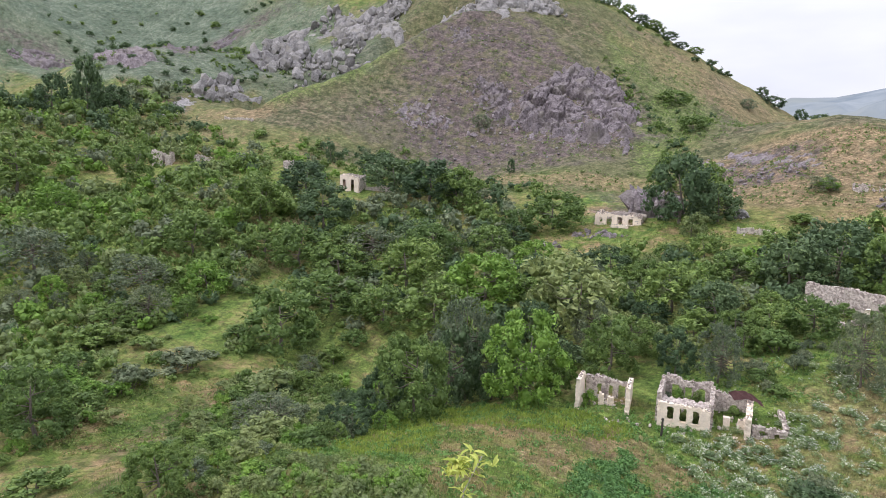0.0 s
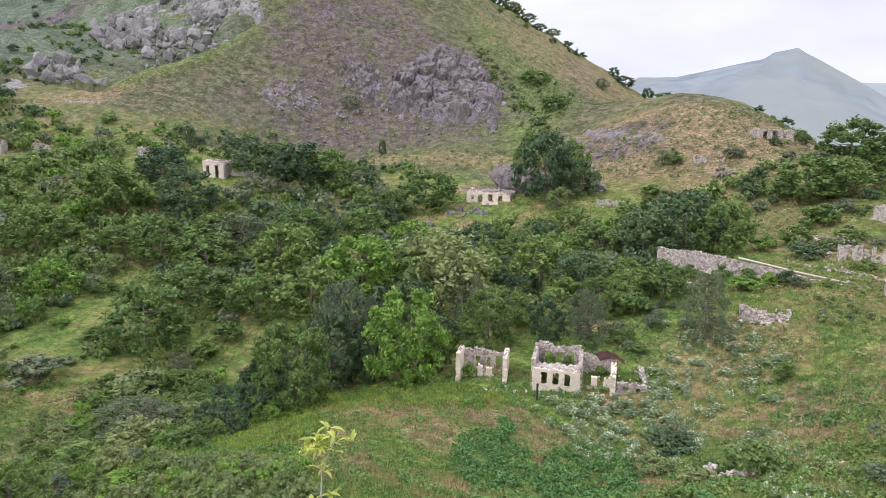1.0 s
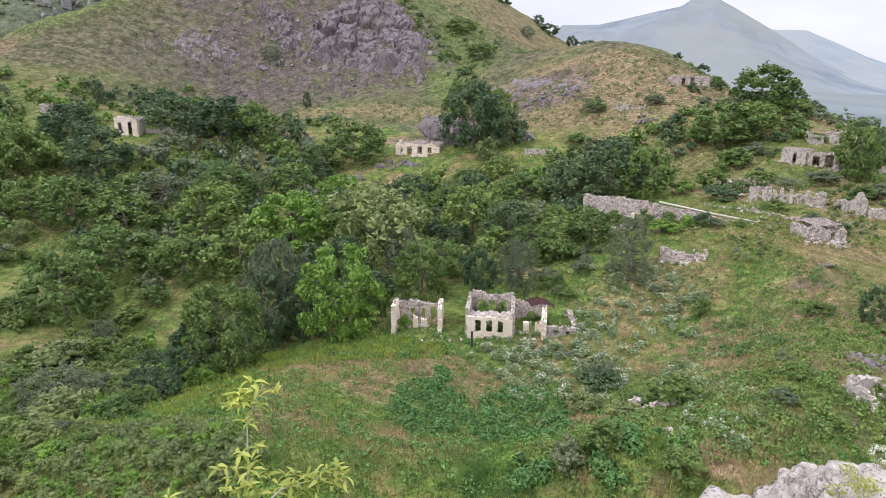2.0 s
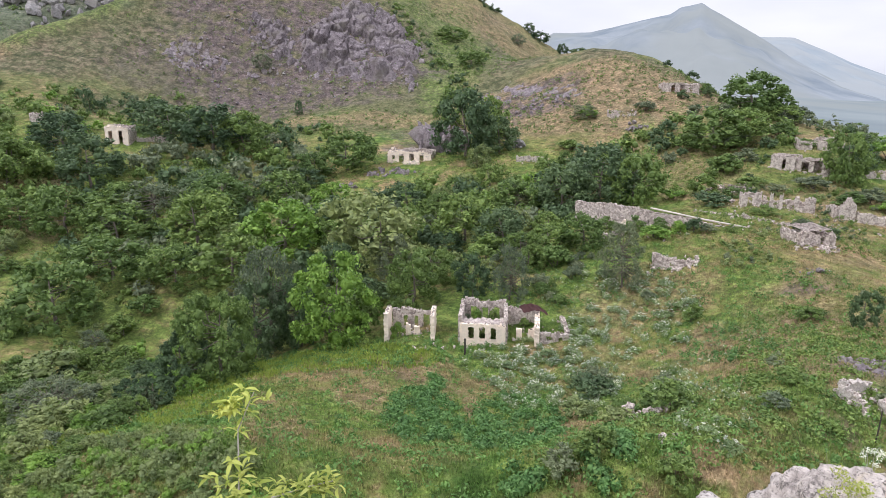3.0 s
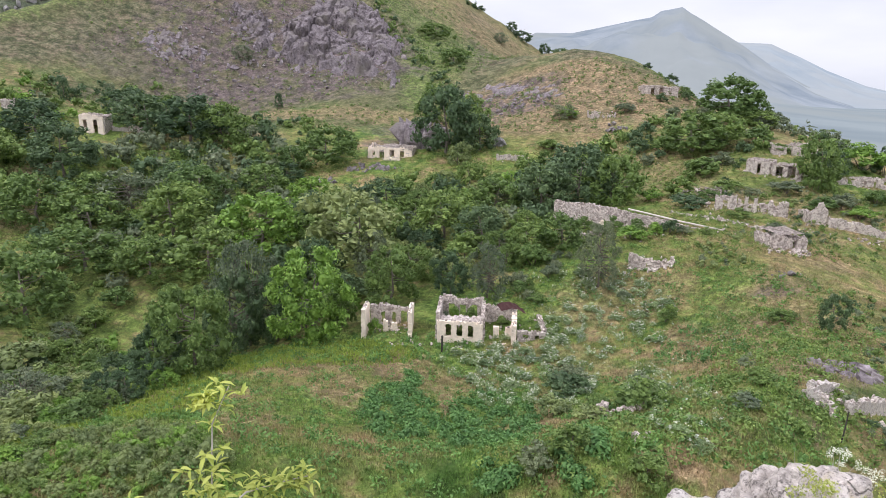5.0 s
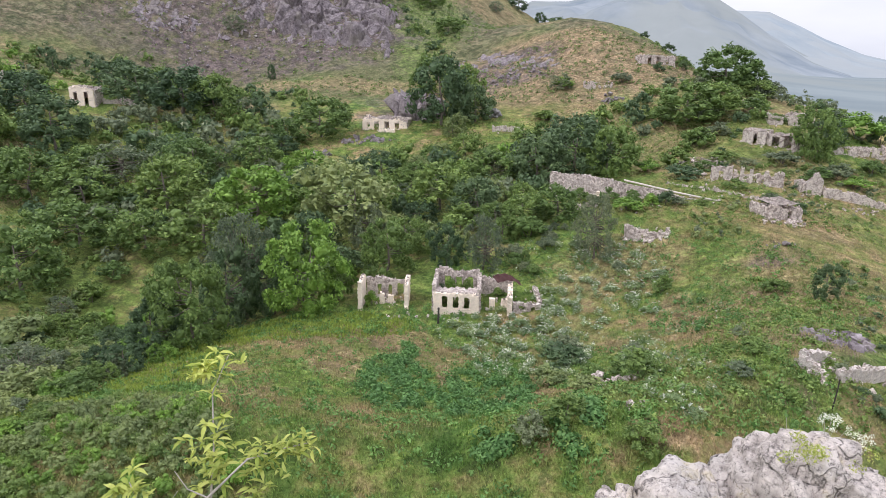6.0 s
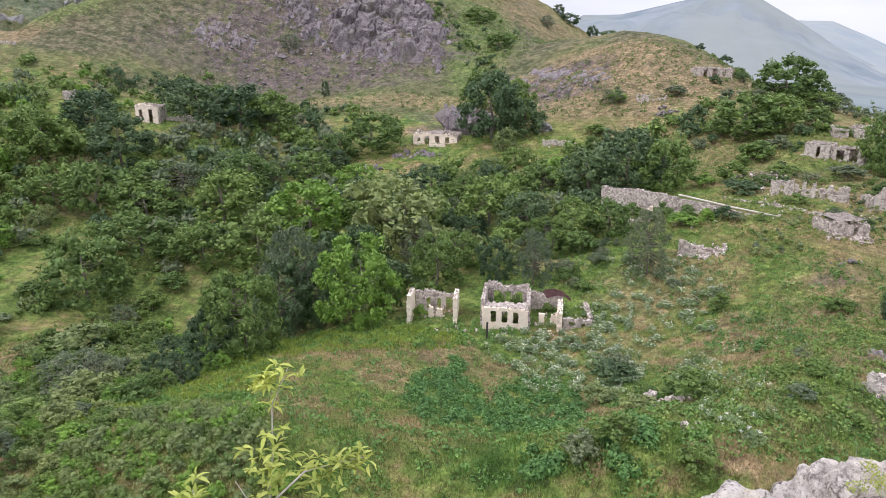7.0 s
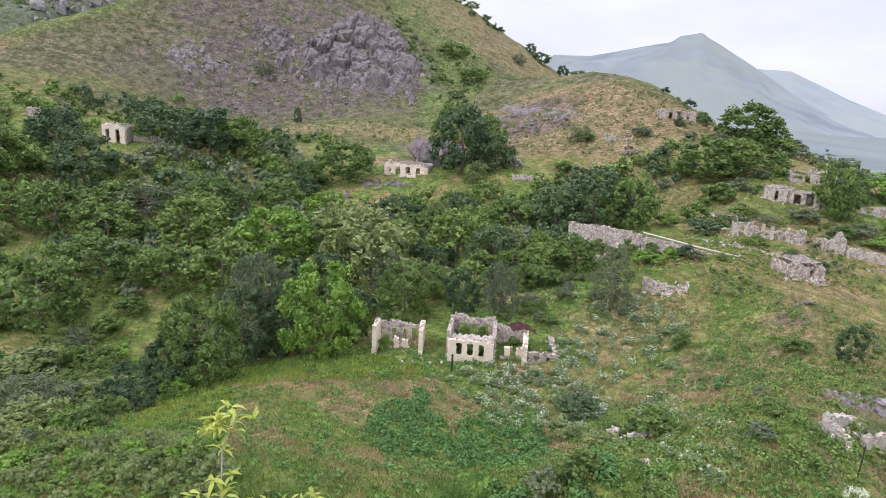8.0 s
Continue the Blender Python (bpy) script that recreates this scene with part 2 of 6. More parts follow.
def hazed_material(name, low, high, glow, other):
    """Far hills; haze of a mile or two of damp air put into colour."""
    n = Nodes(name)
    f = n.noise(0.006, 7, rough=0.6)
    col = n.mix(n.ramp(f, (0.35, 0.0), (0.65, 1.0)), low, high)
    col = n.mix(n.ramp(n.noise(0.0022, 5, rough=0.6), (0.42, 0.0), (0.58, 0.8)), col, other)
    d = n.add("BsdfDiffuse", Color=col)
    # Emission brightens the slopes the way lit mist before them would.
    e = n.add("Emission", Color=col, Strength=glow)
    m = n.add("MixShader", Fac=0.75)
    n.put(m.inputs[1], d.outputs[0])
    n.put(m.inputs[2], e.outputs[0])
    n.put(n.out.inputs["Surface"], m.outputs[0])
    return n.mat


GROUND = ground_material()
LEAF = {
    "bright": leaf_material("leaf_bright", (0.105, 0.205, 0.035), (0.230, 0.370, 0.078), 0.10),
    "green": leaf_material("leaf_green", (0.092, 0.158, 0.044), (0.190, 0.275, 0.080), 0.24),
    "dark": leaf_material("leaf_dark", (0.062, 0.108, 0.052), (0.126, 0.190, 0.088), 0.22),
    "olive": leaf_material("leaf_olive", (0.155, 0.205, 0.078), (0.270, 0.325, 0.132), 0.15),
    "grey": leaf_material("leaf_grey", (0.110, 0.146, 0.084), (0.205, 0.246, 0.150), 0.16),
    "herb": leaf_material("leaf_herb", (0.095, 0.205, 0.052), (0.200, 0.335, 0.095), 0.10),
    "nettle": leaf_material("leaf_nettle", (0.062, 0.155, 0.046), (0.140, 0.262, 0.086), 0.10),
    "straw": grass_material(),
    "young": leaf_material("leaf_young", (0.225, 0.295, 0.048), (0.525, 0.555, 0.160), 0.05, 0.3),
    "fresh": leaf_material("grass_fresh", (0.180, 0.270, 0.040), (0.330, 0.400, 0.085), 0.05),
    "silver": leaf_material("leaf_silver", (0.130, 0.205, 0.085), (0.270, 0.345, 0.175), 0.10),
    "umbel": leaf_material("white_umbel", (0.52, 0.55, 0.44), (0.76, 0.78, 0.68), 0.05, 0.1),
}
BARK = bark_material()
TWIG = plain_material("twig_bark", (0.30, 0.27, 0.24), (0.48, 0.44, 0.40), 20)
CRAG = rock_material("purple_grey_rock", (0.105, 0.087, 0.094), (0.370, 0.322, 0.342), (0.24, 0.215, 0.190), 0.45)
LIME = rock_material("grey_limestone", (0.150, 0.143, 0.145), (0.390, 0.370, 0.365), (0.29, 0.27, 0.24), 0.5)
PALE = boulder_material()
WALL = masonry_material("plastered_masonry", (0.44, 0.36, 0.32), (0.66, 0.57, 0.51), (0.95, 0.81, 0.69), 0.90)
STONE = masonry_material("rubble_masonry", (0.27, 0.215, 0.200), (0.72, 0.63, 0.58), (0.68, 0.60, 0.54), 0.24)
BLOCK = masonry_material("weathered_masonry", (0.26, 0.210, 0.198), (0.66, 0.58, 0.54), (0.66, 0.59, 0.53), 0.36)
RUST = plain_material("rusty_sheet_iron", (0.080, 0.036, 0.036), (0.190, 0.095, 0.095), 2.0, 0.7, 0.3)
POST = plain_material("weathered_post", (0.035, 0.030, 0.028), (0.080, 0.070, 0.062), 5.0)
PIPE = plain_material("pale_pipe", (0.55, 0.50, 0.44), (0.72, 0.66, 0.58), 1.5)

# ---------------------------------------------------------------- ground
# Swells and hollows of the land: x, y, reach, height.
MEADOW_FORMS = (
    (3, 36, 14, 5.7), (16, 33, 14, 9.4), (-14, 36, 14, 8.5), (-9, 54, 18, 4.6), (-34, 45, 19, 9.1),
    (17, 54, 19, 2.5), (33, 47, 19, 11.1), (-32, 56, 20, -2.4), (-55, 46, 22, 2.8), (-25, 68, 22, 2.8),
    (36, 72, 24, -4.9), (-14, 80, 24, 3.4), (5, 83, 25, -0.1), (50, 70, 26, 12.4), (-62, 65, 27, -6.9),
    (-53, 81, 28, 10.4), (37, 94, 29, -1.9), (-79, 63, 29, 8.9),
)
GULLY_FORMS = (
    (20, 102, 30, 4.8), (-69, 83, 31, -5.7), (57, 93, 31, 2.2), (-46, 101, 32, -14.0), (46, 110, 34, 7.1),
    (-38, 125, 36, 6.5), (-80, 108, 37, 10.9), (-103, 95, 39, -7.9), (-3, 148, 40, 4.8), (78, 136, 43, 10.8),
    (29, 156, 43, -4.7), (-85, 138, 44, -8.6), (-28, 168, 46, -2.9), (-6, 179, 48, -1.7), (65, 167, 48, -10.5),
    (91, 159, 49, 3.7), (28, 185, 50, 28.6), (-145, 119, 50, 11.8),
)
SLOPE_FORMS = (
    (-89, 184, 54, 14.3), (57, 197, 54, 1.1), (117, 172, 55, 14.7), (86, 197, 57, 3.7), (13, 217, 57, -33.9),
    (160, 150, 77, -1.4), (-20, 219, 58, 31.7), (-120, 199, 61, 18.5), (50, 228, 61, -10.9), (134, 197, 62, 15.3),
    (-95, 226, 64, -11.3), (-165, 188, 65, -8.2), (83, 241, 66, 74.0), (116, 231, 67, -59.5), (-20, 263, 68, 18.8),
    (-65, 264, 70, -22.4), (58, 268, 71, -6.9), (157, 232, 72, 0.6),
)
HILL_FORMS = (
    (200, 200, 99, 11.8), (96, 277, 75, 46.3), (-162, 252, 77, 38.1), (136, 272, 78, -15.8), (-98, 299, 80, 10.8),
    (67, 308, 81, -16.7), (-147, 294, 84, -1.4), (-246, 220, 84, -8.7), (17, 339, 86, 43.6), (112, 325, 88, -7.1),
    (-215, 287, 91, -22.8), (-99, 355, 93, 63.1), (79, 362, 94, -11.8), (-49, 376, 96, -25.0), (150, 350, 133, 3.8),
    (13, 396, 100, -20.1), (-214, 352, 104, 55.0), (-301, 290, 105, 119.1),
)
SUMMIT_FORMS = (
    (62, 424, 108, -9.7), (-179, 396, 109, -65.9), (150, 420, 156, 22.6), (300, 330, 156, -19.8), (14, 454, 114, 61.8),
    (-81, 456, 116, 76.4), (72, 488, 123, 132.7), (-164, 475, 126, 86.6), (16, 523, 130, -109.9), (100, 520, 185, -25.5),
    (96, 557, 141, -139.4), (-345, 479, 147, 31.8), (-454, 412, 152, -113.4), (19, 613, 152, 206.4), (-280, 557, 154, 127.5),
    (-500, 500, 247, -42.4), (-521, 580, 192, 252.0),
)
OUTER_FORMS = (
    (-250, 166, 77, 66.5), (-490, 332, 147, 304.3), (-0, -250, 88, -2.0), (-0, -900, 315, -2.5), (-250, -433, 175, -2.2),
    (-217, -125, 87, -1.9), (-779, -450, 315, -2.7), (-500, 0, 175, 13.4), (-433, 250, 175, -158.9), (217, 125, 88, -8.2),
    (779, 450, 315, -1.9), (500, 0, 175, -1.3), (217, -125, 87, -2.0), (779, -450, 315, -2.5), (250, -433, 175, -2.1),
)
FORMS = np.array(MEADOW_FORMS + GULLY_FORMS + SLOPE_FORMS + HILL_FORMS + SUMMIT_FORMS + OUTER_FORMS)


# The sharp grassy spur of the scree hill, from its foot to its shoulder.
SPUR = ((-168, 254), (-163, 268), (-149, 298), (-131, 329), (-109, 358), (-92, 366))


def beside_spur(x, y):
    """How far a spot lies off the spur, the far side counted positive, and how much of the spur is left there."""
    if not np.any((x > -240) & (x < -50) & (y > 225) & (y < 420)):
        return 0.0, 0.0
    best = np.full(x.shape, 1e9)
    off, fade = np.zeros(x.shape), np.zeros(x.shape)
    total = len(SPUR) - 1
    for k, ((x0, y0), (x1, y1)) in enumerate(zip(SPUR, SPUR[1:])):
        dx, dy = x1 - x0, y1 - y0
        u = ((x - x0) * dx + (y - y0) * dy) / (dx * dx + dy * dy)
        c = np.clip(u, 0, 1)
        d = np.hypot(x - x0 - c * dx, y - y0 - c * dy)
        side = np.sign((y - y0) * dx - (x - x0) * dy)
        near = d < best
        best = np.where(near, d, best)
        off = np.where(near, side * d, off)
        w = (k + c) / total
        end = np.clip(1 - (d - np.abs(((y - y0) * dx - (x - x0) * dy)) / math.hypot(dx, dy)) / 20, 0, 1)
        fade = np.where(near, np.clip(w / 0.25, 0, 1) * np.clip((1 - w) / 0.15, 0, 1) * end, fade)
    return off, fade


def land(x, y):
    """The height of the land, without its small unevenness."""
    x, y = np.asarray(x, float), np.asarray(y, float)
    z = np.full(x.shape, -38.0)
    for cx, cy, reach, height in FORMS:
        z = z + height * np.exp(-((x - cx) ** 2 + (y - cy) ** 2) / reach**2)
    off, fade = beside_spur(x, y)
    z = z + fade * (5.0 * np.exp(-((off / 8) ** 2)) - 17.0 * np.exp(-(((off - 25) / 14) ** 2)))
    r = np.hypot(x, y)
    s = np.clip((r - 24) / 18, 0, 1)
    s = s * s * (3 - 2 * s)
    return (-0.05 - 0.80 * r) * (1 - s) + z * s


def waves(x, y, size, seed):
    """Smooth unevenness between -1 and 1 from a few turned sine sheets."""
    rng = np.random.default_rng(seed)
    v = 0
    for k in range(7):
        a, p = rng.uniform(0, 6.28), rng.uniform(0, 6.28)
        f = rng.uniform(0.7, 1.6) * 6.28 / size
        v = v + np.sin((x * np.cos(a) + y * np.sin(a)) * f + p + 1.3 * np.sin((y * np.cos(a) - x * np.sin(a)) * f * 0.6 + p))
    return v / 4.0


def height(x, y):
    x, y = np.asarray(x, float), np.asarray(y, float)
    r = np.hypot(x, y)
    small = np.clip((r - 25) / 40, 0, 1)
    return land(x, y) + small * (0.22 * waves(x, y, 7, 1) + 0.10 * waves(x, y, 2.6, 2)) + np.clip((r - 180) / 200, 0, 1) * (1.3 * waves(x, y, 38, 3) + 0.6 * waves(x, y, 14, 4))


def blob(x, y, cx, cy, rx, ry, turn=0.0):
    """1 in the middle of an oval patch of ground, 0 outside it, with a ragged edge."""
    a = radians(turn)
    u = ((x - cx) * math.cos(a) + (y - cy) * math.sin(a)) / rx
    v = ((y - cy) * math.cos(a) - (x - cx) * math.sin(a)) / ry
    d = np.sqrt(u * u + v * v) + 0.22 * waves(x, y, 0.6 * min(rx, ry), 11)
    return np.clip((1.15 - d) / 0.35, 0, 1)


def ground_masks(x, y):
    m = {"dry": 0 * x, "lush": 0 * x, "hill": 0 * x, "scree": 0 * x, "bare": 0 * x, "pale": 0 * x}
    for kind, patches in PATCHES.items():
        for p in patches:
            m[kind] = np.maximum(m[kind], p[0] * blob(x, y, *p[1:]))
    return m


# Patches of other cover and of haze tint: strength, x, y, half width, half depth, turn.
PATCHES = {
    "dry": (
        (0.9, -1.1, 74.7, 4.4, 5.4, 1), (0.9, 3.9, 63.9, 1.0, 4.4, -3), (0.9, 24.3, 68.1, 2.1, 3.9, -20), (0.9, 13.6, 60.4, 1.4, 7.6, -13), (0.9, 35.1, 65.5, 5.0, 10.0, -28), (0.9, 46.7, 70.0, 5.7, 4.4, -34), (0.9, 41.3, 69.8, 2.3, 3.7, -31), (0.9, 34.7, 76.2, 2.0, 3.2, -25), (0.9, -8.1, 64.8, 3.2, 6.1, 7), (0.9, -14.2, 50.0, 3.6, 7.2, 16), (0.9, 17.0, 36.3, 2.3, 1.3, -25),
        (0.9, 46, 238, 30, 16, -10), (0.8, 20, 215, 20, 14, 0), (0.7, 70, 222, 20, 14, -20), (0.75, 48, 172, 13, 14, -10), (0.7, 62, 160, 8, 10, 0), (0.6, 96, 165, 10, 8, 0), (0.6, 100, 118, 12, 6, 0), (0.6, 70, 108, 9, 4, 0), (0.55, -30, 230, 40, 5, 0), (0.6, -95, 160, 6, 8, 0),
        (0.7, 78, 122, 24, 9, -20), (0.55, 60, 150, 12, 14, 0),
        (0.7, 31.3, 90, 10, 8, 0), (0.6, 12.5, 52, 6, 5, 0), (0.7, 48.1, 66, 6, 9, 0), (0.7, 64.8, 96, 9, 7, 20), (0.5, 20.9, 74, 5, 7, 0), (0.6, -23, 62, 7, 5, 0),
        (0.85, -10.4, 75, 9, 4, 5), (0.6, 3.1, 71, 7, 4, -20), (0.75, 34.5, 62, 7, 14, 15), (0.55, 54.3, 77, 11, 12, 0), (0.9, 57.5, 216, 38, 20, -15),
        (0.85, 54.3, 196, 36, 10, -8), (0.6, 20.9, 236, 16, 12, 0), (0.6, 106.6, 184, 32, 14, 0), (0.6, -96.1, 150, 4, 16, 0), (0.7, -175.6, 250, 18, 10, 30),
        (0.55, 41.8, 400, 60, 40, 0), (0.6, -20.9, 236, 60, 5, -4), (0.5, 20.9, 45, 8, 6, 0), (0.45, -2.1, 47, 7, 6, 0),
    ),
    "hill": (
        (0.55, -345, 430, 170, 130, 0), (0.8, -255, 310, 50, 40, 20),
        (1.0, -60, 330, 190, 115, 0), (1.0, 60, 222, 52, 34, -10), (0.5, 40, 420, 90, 60, 0), (0.6, -150, 250, 60, 26, 30),
    ),
    "lush": (
        (0.95, -39.3, 56.4, 4.2, 21.5, 35), (0.95, -33.9, 70.6, 10.1, 17.4, 26), (0.95, -17.0, 49.6, 6.3, 11.0, 19),
        (0.95, -1.1, 59.2, 4.2, 11.9, 1), (0.95, 7.6, 55.8, 4.9, 14.5, -8), (0.95, 4.4, 77.2, 4.5, 4.4, -3), (0.95, 29.8, 48.6, 2.0, 4.3, -32), (0.95, 24.4, 48.2, 4.5, 6.6, -27), (0.95, 31.2, 90.4, 12.8, 4.5, -19), (0.95, 8.4, 80.9, 3.1, 2.4, -6), (0.95, 15.6, 43.4, 4.1, 8.6, -20), (0.95, 6.0, 38.8, 2.9, 2.3, -9), (0.95, -4.2, 85.3, 2.4, 4.6, 3), (0.95, 44.1, 84.9, 4.8, 5.3, -27),
        (0.9, -14.6, 82, 22, 7, 0), (0.55, -20.9, 125, 60, 34, 0), (0.7, 18.8, 100, 22, 16, 0), (0.5, -125.4, 130, 70, 50, 20), (0.6, 12.5, 318, 16, 60, -6),
        (0.9, -5.2, 59, 10, 7, -15), (0.7, 14.6, 66, 9, 10, 0), (0.6, 41.8, 72, 6, 10, 0), (0.6, -163, 272, 8, 16, -25), (0.6, -147, 304, 7, 24, -27), (0.5, -126, 337, 6, 22, -33), (0.15, -345, 430, 170, 130, 0), (0.7, 5, 290, 9, 50, -6), (0.5, 0, 380, 25, 40, 0), (0.45, -110, 180, 60, 30, 0),
    ),
    # Far ground that takes the painted haze tint.
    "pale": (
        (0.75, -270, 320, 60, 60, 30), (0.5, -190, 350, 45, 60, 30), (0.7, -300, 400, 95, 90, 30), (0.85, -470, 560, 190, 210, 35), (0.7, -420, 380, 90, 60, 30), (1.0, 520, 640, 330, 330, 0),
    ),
    "scree": (
        (0.9, 36, 235, 18, 13, -9), (0.7, 25.5, 224, 8, 14, -6), (0.9, -213, 255, 7, 18, 40), (0.8, -408, 368, 60, 12, 25), (0.8, -330, 430, 60, 14, 35), (0.9, 63.5, 133.4, 6, 3.5, -20), (0.8, -101, 349, 20, 14, 16),
        (0.95, 40.8, 54.2, 4.4, 3.2, 12), (0.8, 49.5, 80, 3.5, 2.2, 0),
        (1.0, -56.4, 290, 60, 38, 0), (1.0, -83.6, 335, 46, 40, 0), (0.5, -94, 270, 40, 20, 0), (0.9, 35.5, 222, 15, 8, -10), (0.8, -313.5, 345, 60, 14, -20), (0.7, -6.3, 196, 10, 8, 0),
        (0.6, 0, 212, 14, 10, 0),
    ),
    "bare": (
        (0.75, 32.7, 52.8, 1.5, 3.9, -32), (0.75, 29.6, 42.5, 1.9, 3.1, -35), (0.75, -3.6, 74.5, 2.2, 4.1, 3), (0.75, 4.0, 63.2, 0.8, 2.3, -4), (0.75, 24.2, 68.4, 1.2, 1.7, -19), (0.75, 51.0, 81.5, 3.5, 4.3, -32),
        (0.55, 37, 57, 2.2, 9, 15), (0.55, 35, 46, 2.5, 5, 0), (0.45, 44, 72, 2.2, 9, 30), (0.4, -10, 74, 5, 2, 0), (0.4, 3, 68, 3, 2, 0),
        (0.9, -59, 62, 1.6, 7, 12), (0.8, -49, 48, 1.6, 4, 15), (0.8, -63, 73, 1.4, 5, 10), (0.8, -88, 145, 4.5, 5, 10), (0.8, -95, 163, 2.5, 8, 5), (0.7, -108, 86, 3.0, 4, 0), (0.7, -60.6, 68, 3.0, 9, 15), (0.6, -94, 149, 3.0, 9, 5), (0.8, -50.2, 52, 1.6, 3, 0), (0.6, -62.7, 80, 1.6, 6, 20), (0.6, 38.1, 55, 5, 3, 0),
        (0.5, 34.5, 48, 3, 5, 0),
    ),
}


def rings():
    r, out = 0.0, []
    for stop, step in ((4, 0.5), (26, 0.06), (110, 0.0125), (210, 0.011), (540, 0.0105), (4600, 0.035)):
        while r < stop:
            out.append(r)
            r += step if stop == 4 else r * step
    return np.array(out)


def build_ground():
    rr = rings()
    az = np.radians(np.concatenate([np.arange(-62, 48, 0.3), np.arange(48, 298, 5.0)]))
    n = len(az)
    X, Y = rr[1:, None] * np.sin(az), rr[1:, None] * np.cos(az)
    x, y = np.append(X.ravel(), 0.0), np.append(Y.ravel(), 0.0)
    co = np.stack([x, y, height(x, y)], 1)
    i = np.arange(len(rr) - 2)[:, None] * n + np.arange(n)
    j = np.arange(len(rr) - 2)[:, None] * n + (np.arange(n) + 1) % n
    quads = np.stack([i, i + n, j + n, j], -1).reshape(-1, 4)[:, ::-1]
    me = bpy.data.meshes.new("ground")
    faces = quads.tolist() + [[(k + 1) % n, k, len(co) - 1] for k in range(n)]
    me.from_pydata(co.tolist(), [], faces)
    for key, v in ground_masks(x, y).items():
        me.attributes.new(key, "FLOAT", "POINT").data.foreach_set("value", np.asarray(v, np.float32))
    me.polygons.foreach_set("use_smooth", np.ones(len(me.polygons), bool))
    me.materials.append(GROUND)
    me.validate()
    return tagged(new("ground", me), "rough green meadow hillside with dry patches and scree", "ground", kind="structure")


build_ground()


def at(x, y, sink=0.0):
    return Vector((x, y, float(height(x, y)) - sink))


# ---------------------------------------------------------------- helpers for things
def thing(name, label, category, m, group=""):
    ob = new(name)
    ob.empty_display_size = 0.5
    ob.matrix_world = m
    return tagged(ob, label, category, group)


def mesh_from(name, verts, faces, material, smooth=False):
    me = bpy.data.meshes.new(name)
    me.from_pydata([tuple(v) for v in verts], [], [list(f) for f in faces])
    me.materials.append(material)
    if smooth:
        me.polygons.foreach_set("use_smooth", np.ones(len(me.polygons), bool))
    return me


def piece(name, me, parent, m=None, label=""):
    ob = new(name, me)
    ob.parent = parent
    if m is not None:
        ob.matrix_basis = m
    return tagged(ob, label)


def part(name, bm, material, parent, label="", smooth=False):
    me = bpy.data.meshes.new(name)
    bm.to_mesh(me)
    bm.free()
    me.materials.append(material)
    if smooth:
        me.polygons.foreach_set("use_smooth", np.ones(len(me.polygons), bool))
    return piece(name, me, parent, None, label)


# ---------------------------------------------------------------- trees and shrubs
def ico(levels):
    """The corners and faces of a ball of triangles."""
    bm = bmesh.new()
    bmesh.ops.create_icosphere(bm, subdivisions=levels, radius=1.0)
    v = np.array([p.co[:] for p in bm.verts])
    f = np.array([[p.index for p in q.verts] for q in bm.faces])
    bm.free()
    return v, f


BALLS = {k: ico(k) for k in (1, 2, 3)}


def leafy_hearts(rng, centres, radii, levels, flat=0.95):
    """The dense inner foliage of a crown: one crumpled mass for each bough."""
    bv, bf = BALLS[levels]
    vs, fs = [], []
    for k, (c, r) in enumerate(zip(centres, radii)):
        a = rng.normal(size=(5, 3)) * 3.2
        swell = sum(np.sin(bv @ w + i * 1.7) for i, w in enumerate(a)) * 0.075
        vs.append(c + bv * (r * (1 + swell + rng.normal(size=len(bv)) * 0.07))[:, None] * np.array([1, 1, flat]))
        fs.append(bf + k * len(bv))
    return np.concatenate(vs), np.concatenate(fs)


def leaf_cloud(rng, centres, radii, count, size, droop=0.25, flat=0.95, inner=0.35):
    """Many small folded leaves round clump centres, as arrays of corners and faces."""
    k = rng.integers(0, len(centres), count)
    d = rng.normal(size=(count, 3))
    d /= np.linalg.norm(d, axis=1)[:, None]
    d[:, 2] = d[:, 2] * 0.85 + 0.12
    c = centres[k] + d * (radii[k] * rng.uniform(inner, 1.0, count) ** 0.5)[:, None] * np.array([1, 1, flat])
    nrm = d + rng.normal(scale=0.38, size=(count, 3)) + np.array([0, 0, 0.22])
    nrm /= np.linalg.norm(nrm, axis=1)[:, None]
    t = np.cross(nrm, rng.normal(size=(count, 3)))
    t /= np.linalg.norm(t, axis=1)[:, None]
    b = np.cross(nrm, t)
    s = (size * rng.uniform(0.6, 1.35, count))[:, None]
    v = np.stack([c - t * s * 0.9 - b * s * 0.45, c - t * s * 0.5 + b * s * 0.75, c + t * s * 1.1 - np.array([0, 0, 1]) * s * droop], 1).reshape(-1, 3)
    return v, np.arange(count * 3).reshape(-1, 3)


def together(*meshes):
    vs, fs, base = [], [], 0
    for v, f in meshes:
        vs.append(v)
        fs.extend((np.asarray(f) + base).tolist())
        base += len(v)
    return np.concatenate(vs), fs


def leafy_mesh(name, hearts, leaves, material, floor=None):
    """One crown: its dense inner masses and the leaves round them."""
    v, f = together(hearts, leaves)
    if floor is not None:
        v[:, 2] = np.maximum(v[:, 2], floor)
    me = mesh_from(name, v, f, material)
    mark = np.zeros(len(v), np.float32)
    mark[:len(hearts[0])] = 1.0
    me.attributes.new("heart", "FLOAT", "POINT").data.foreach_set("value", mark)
    return me


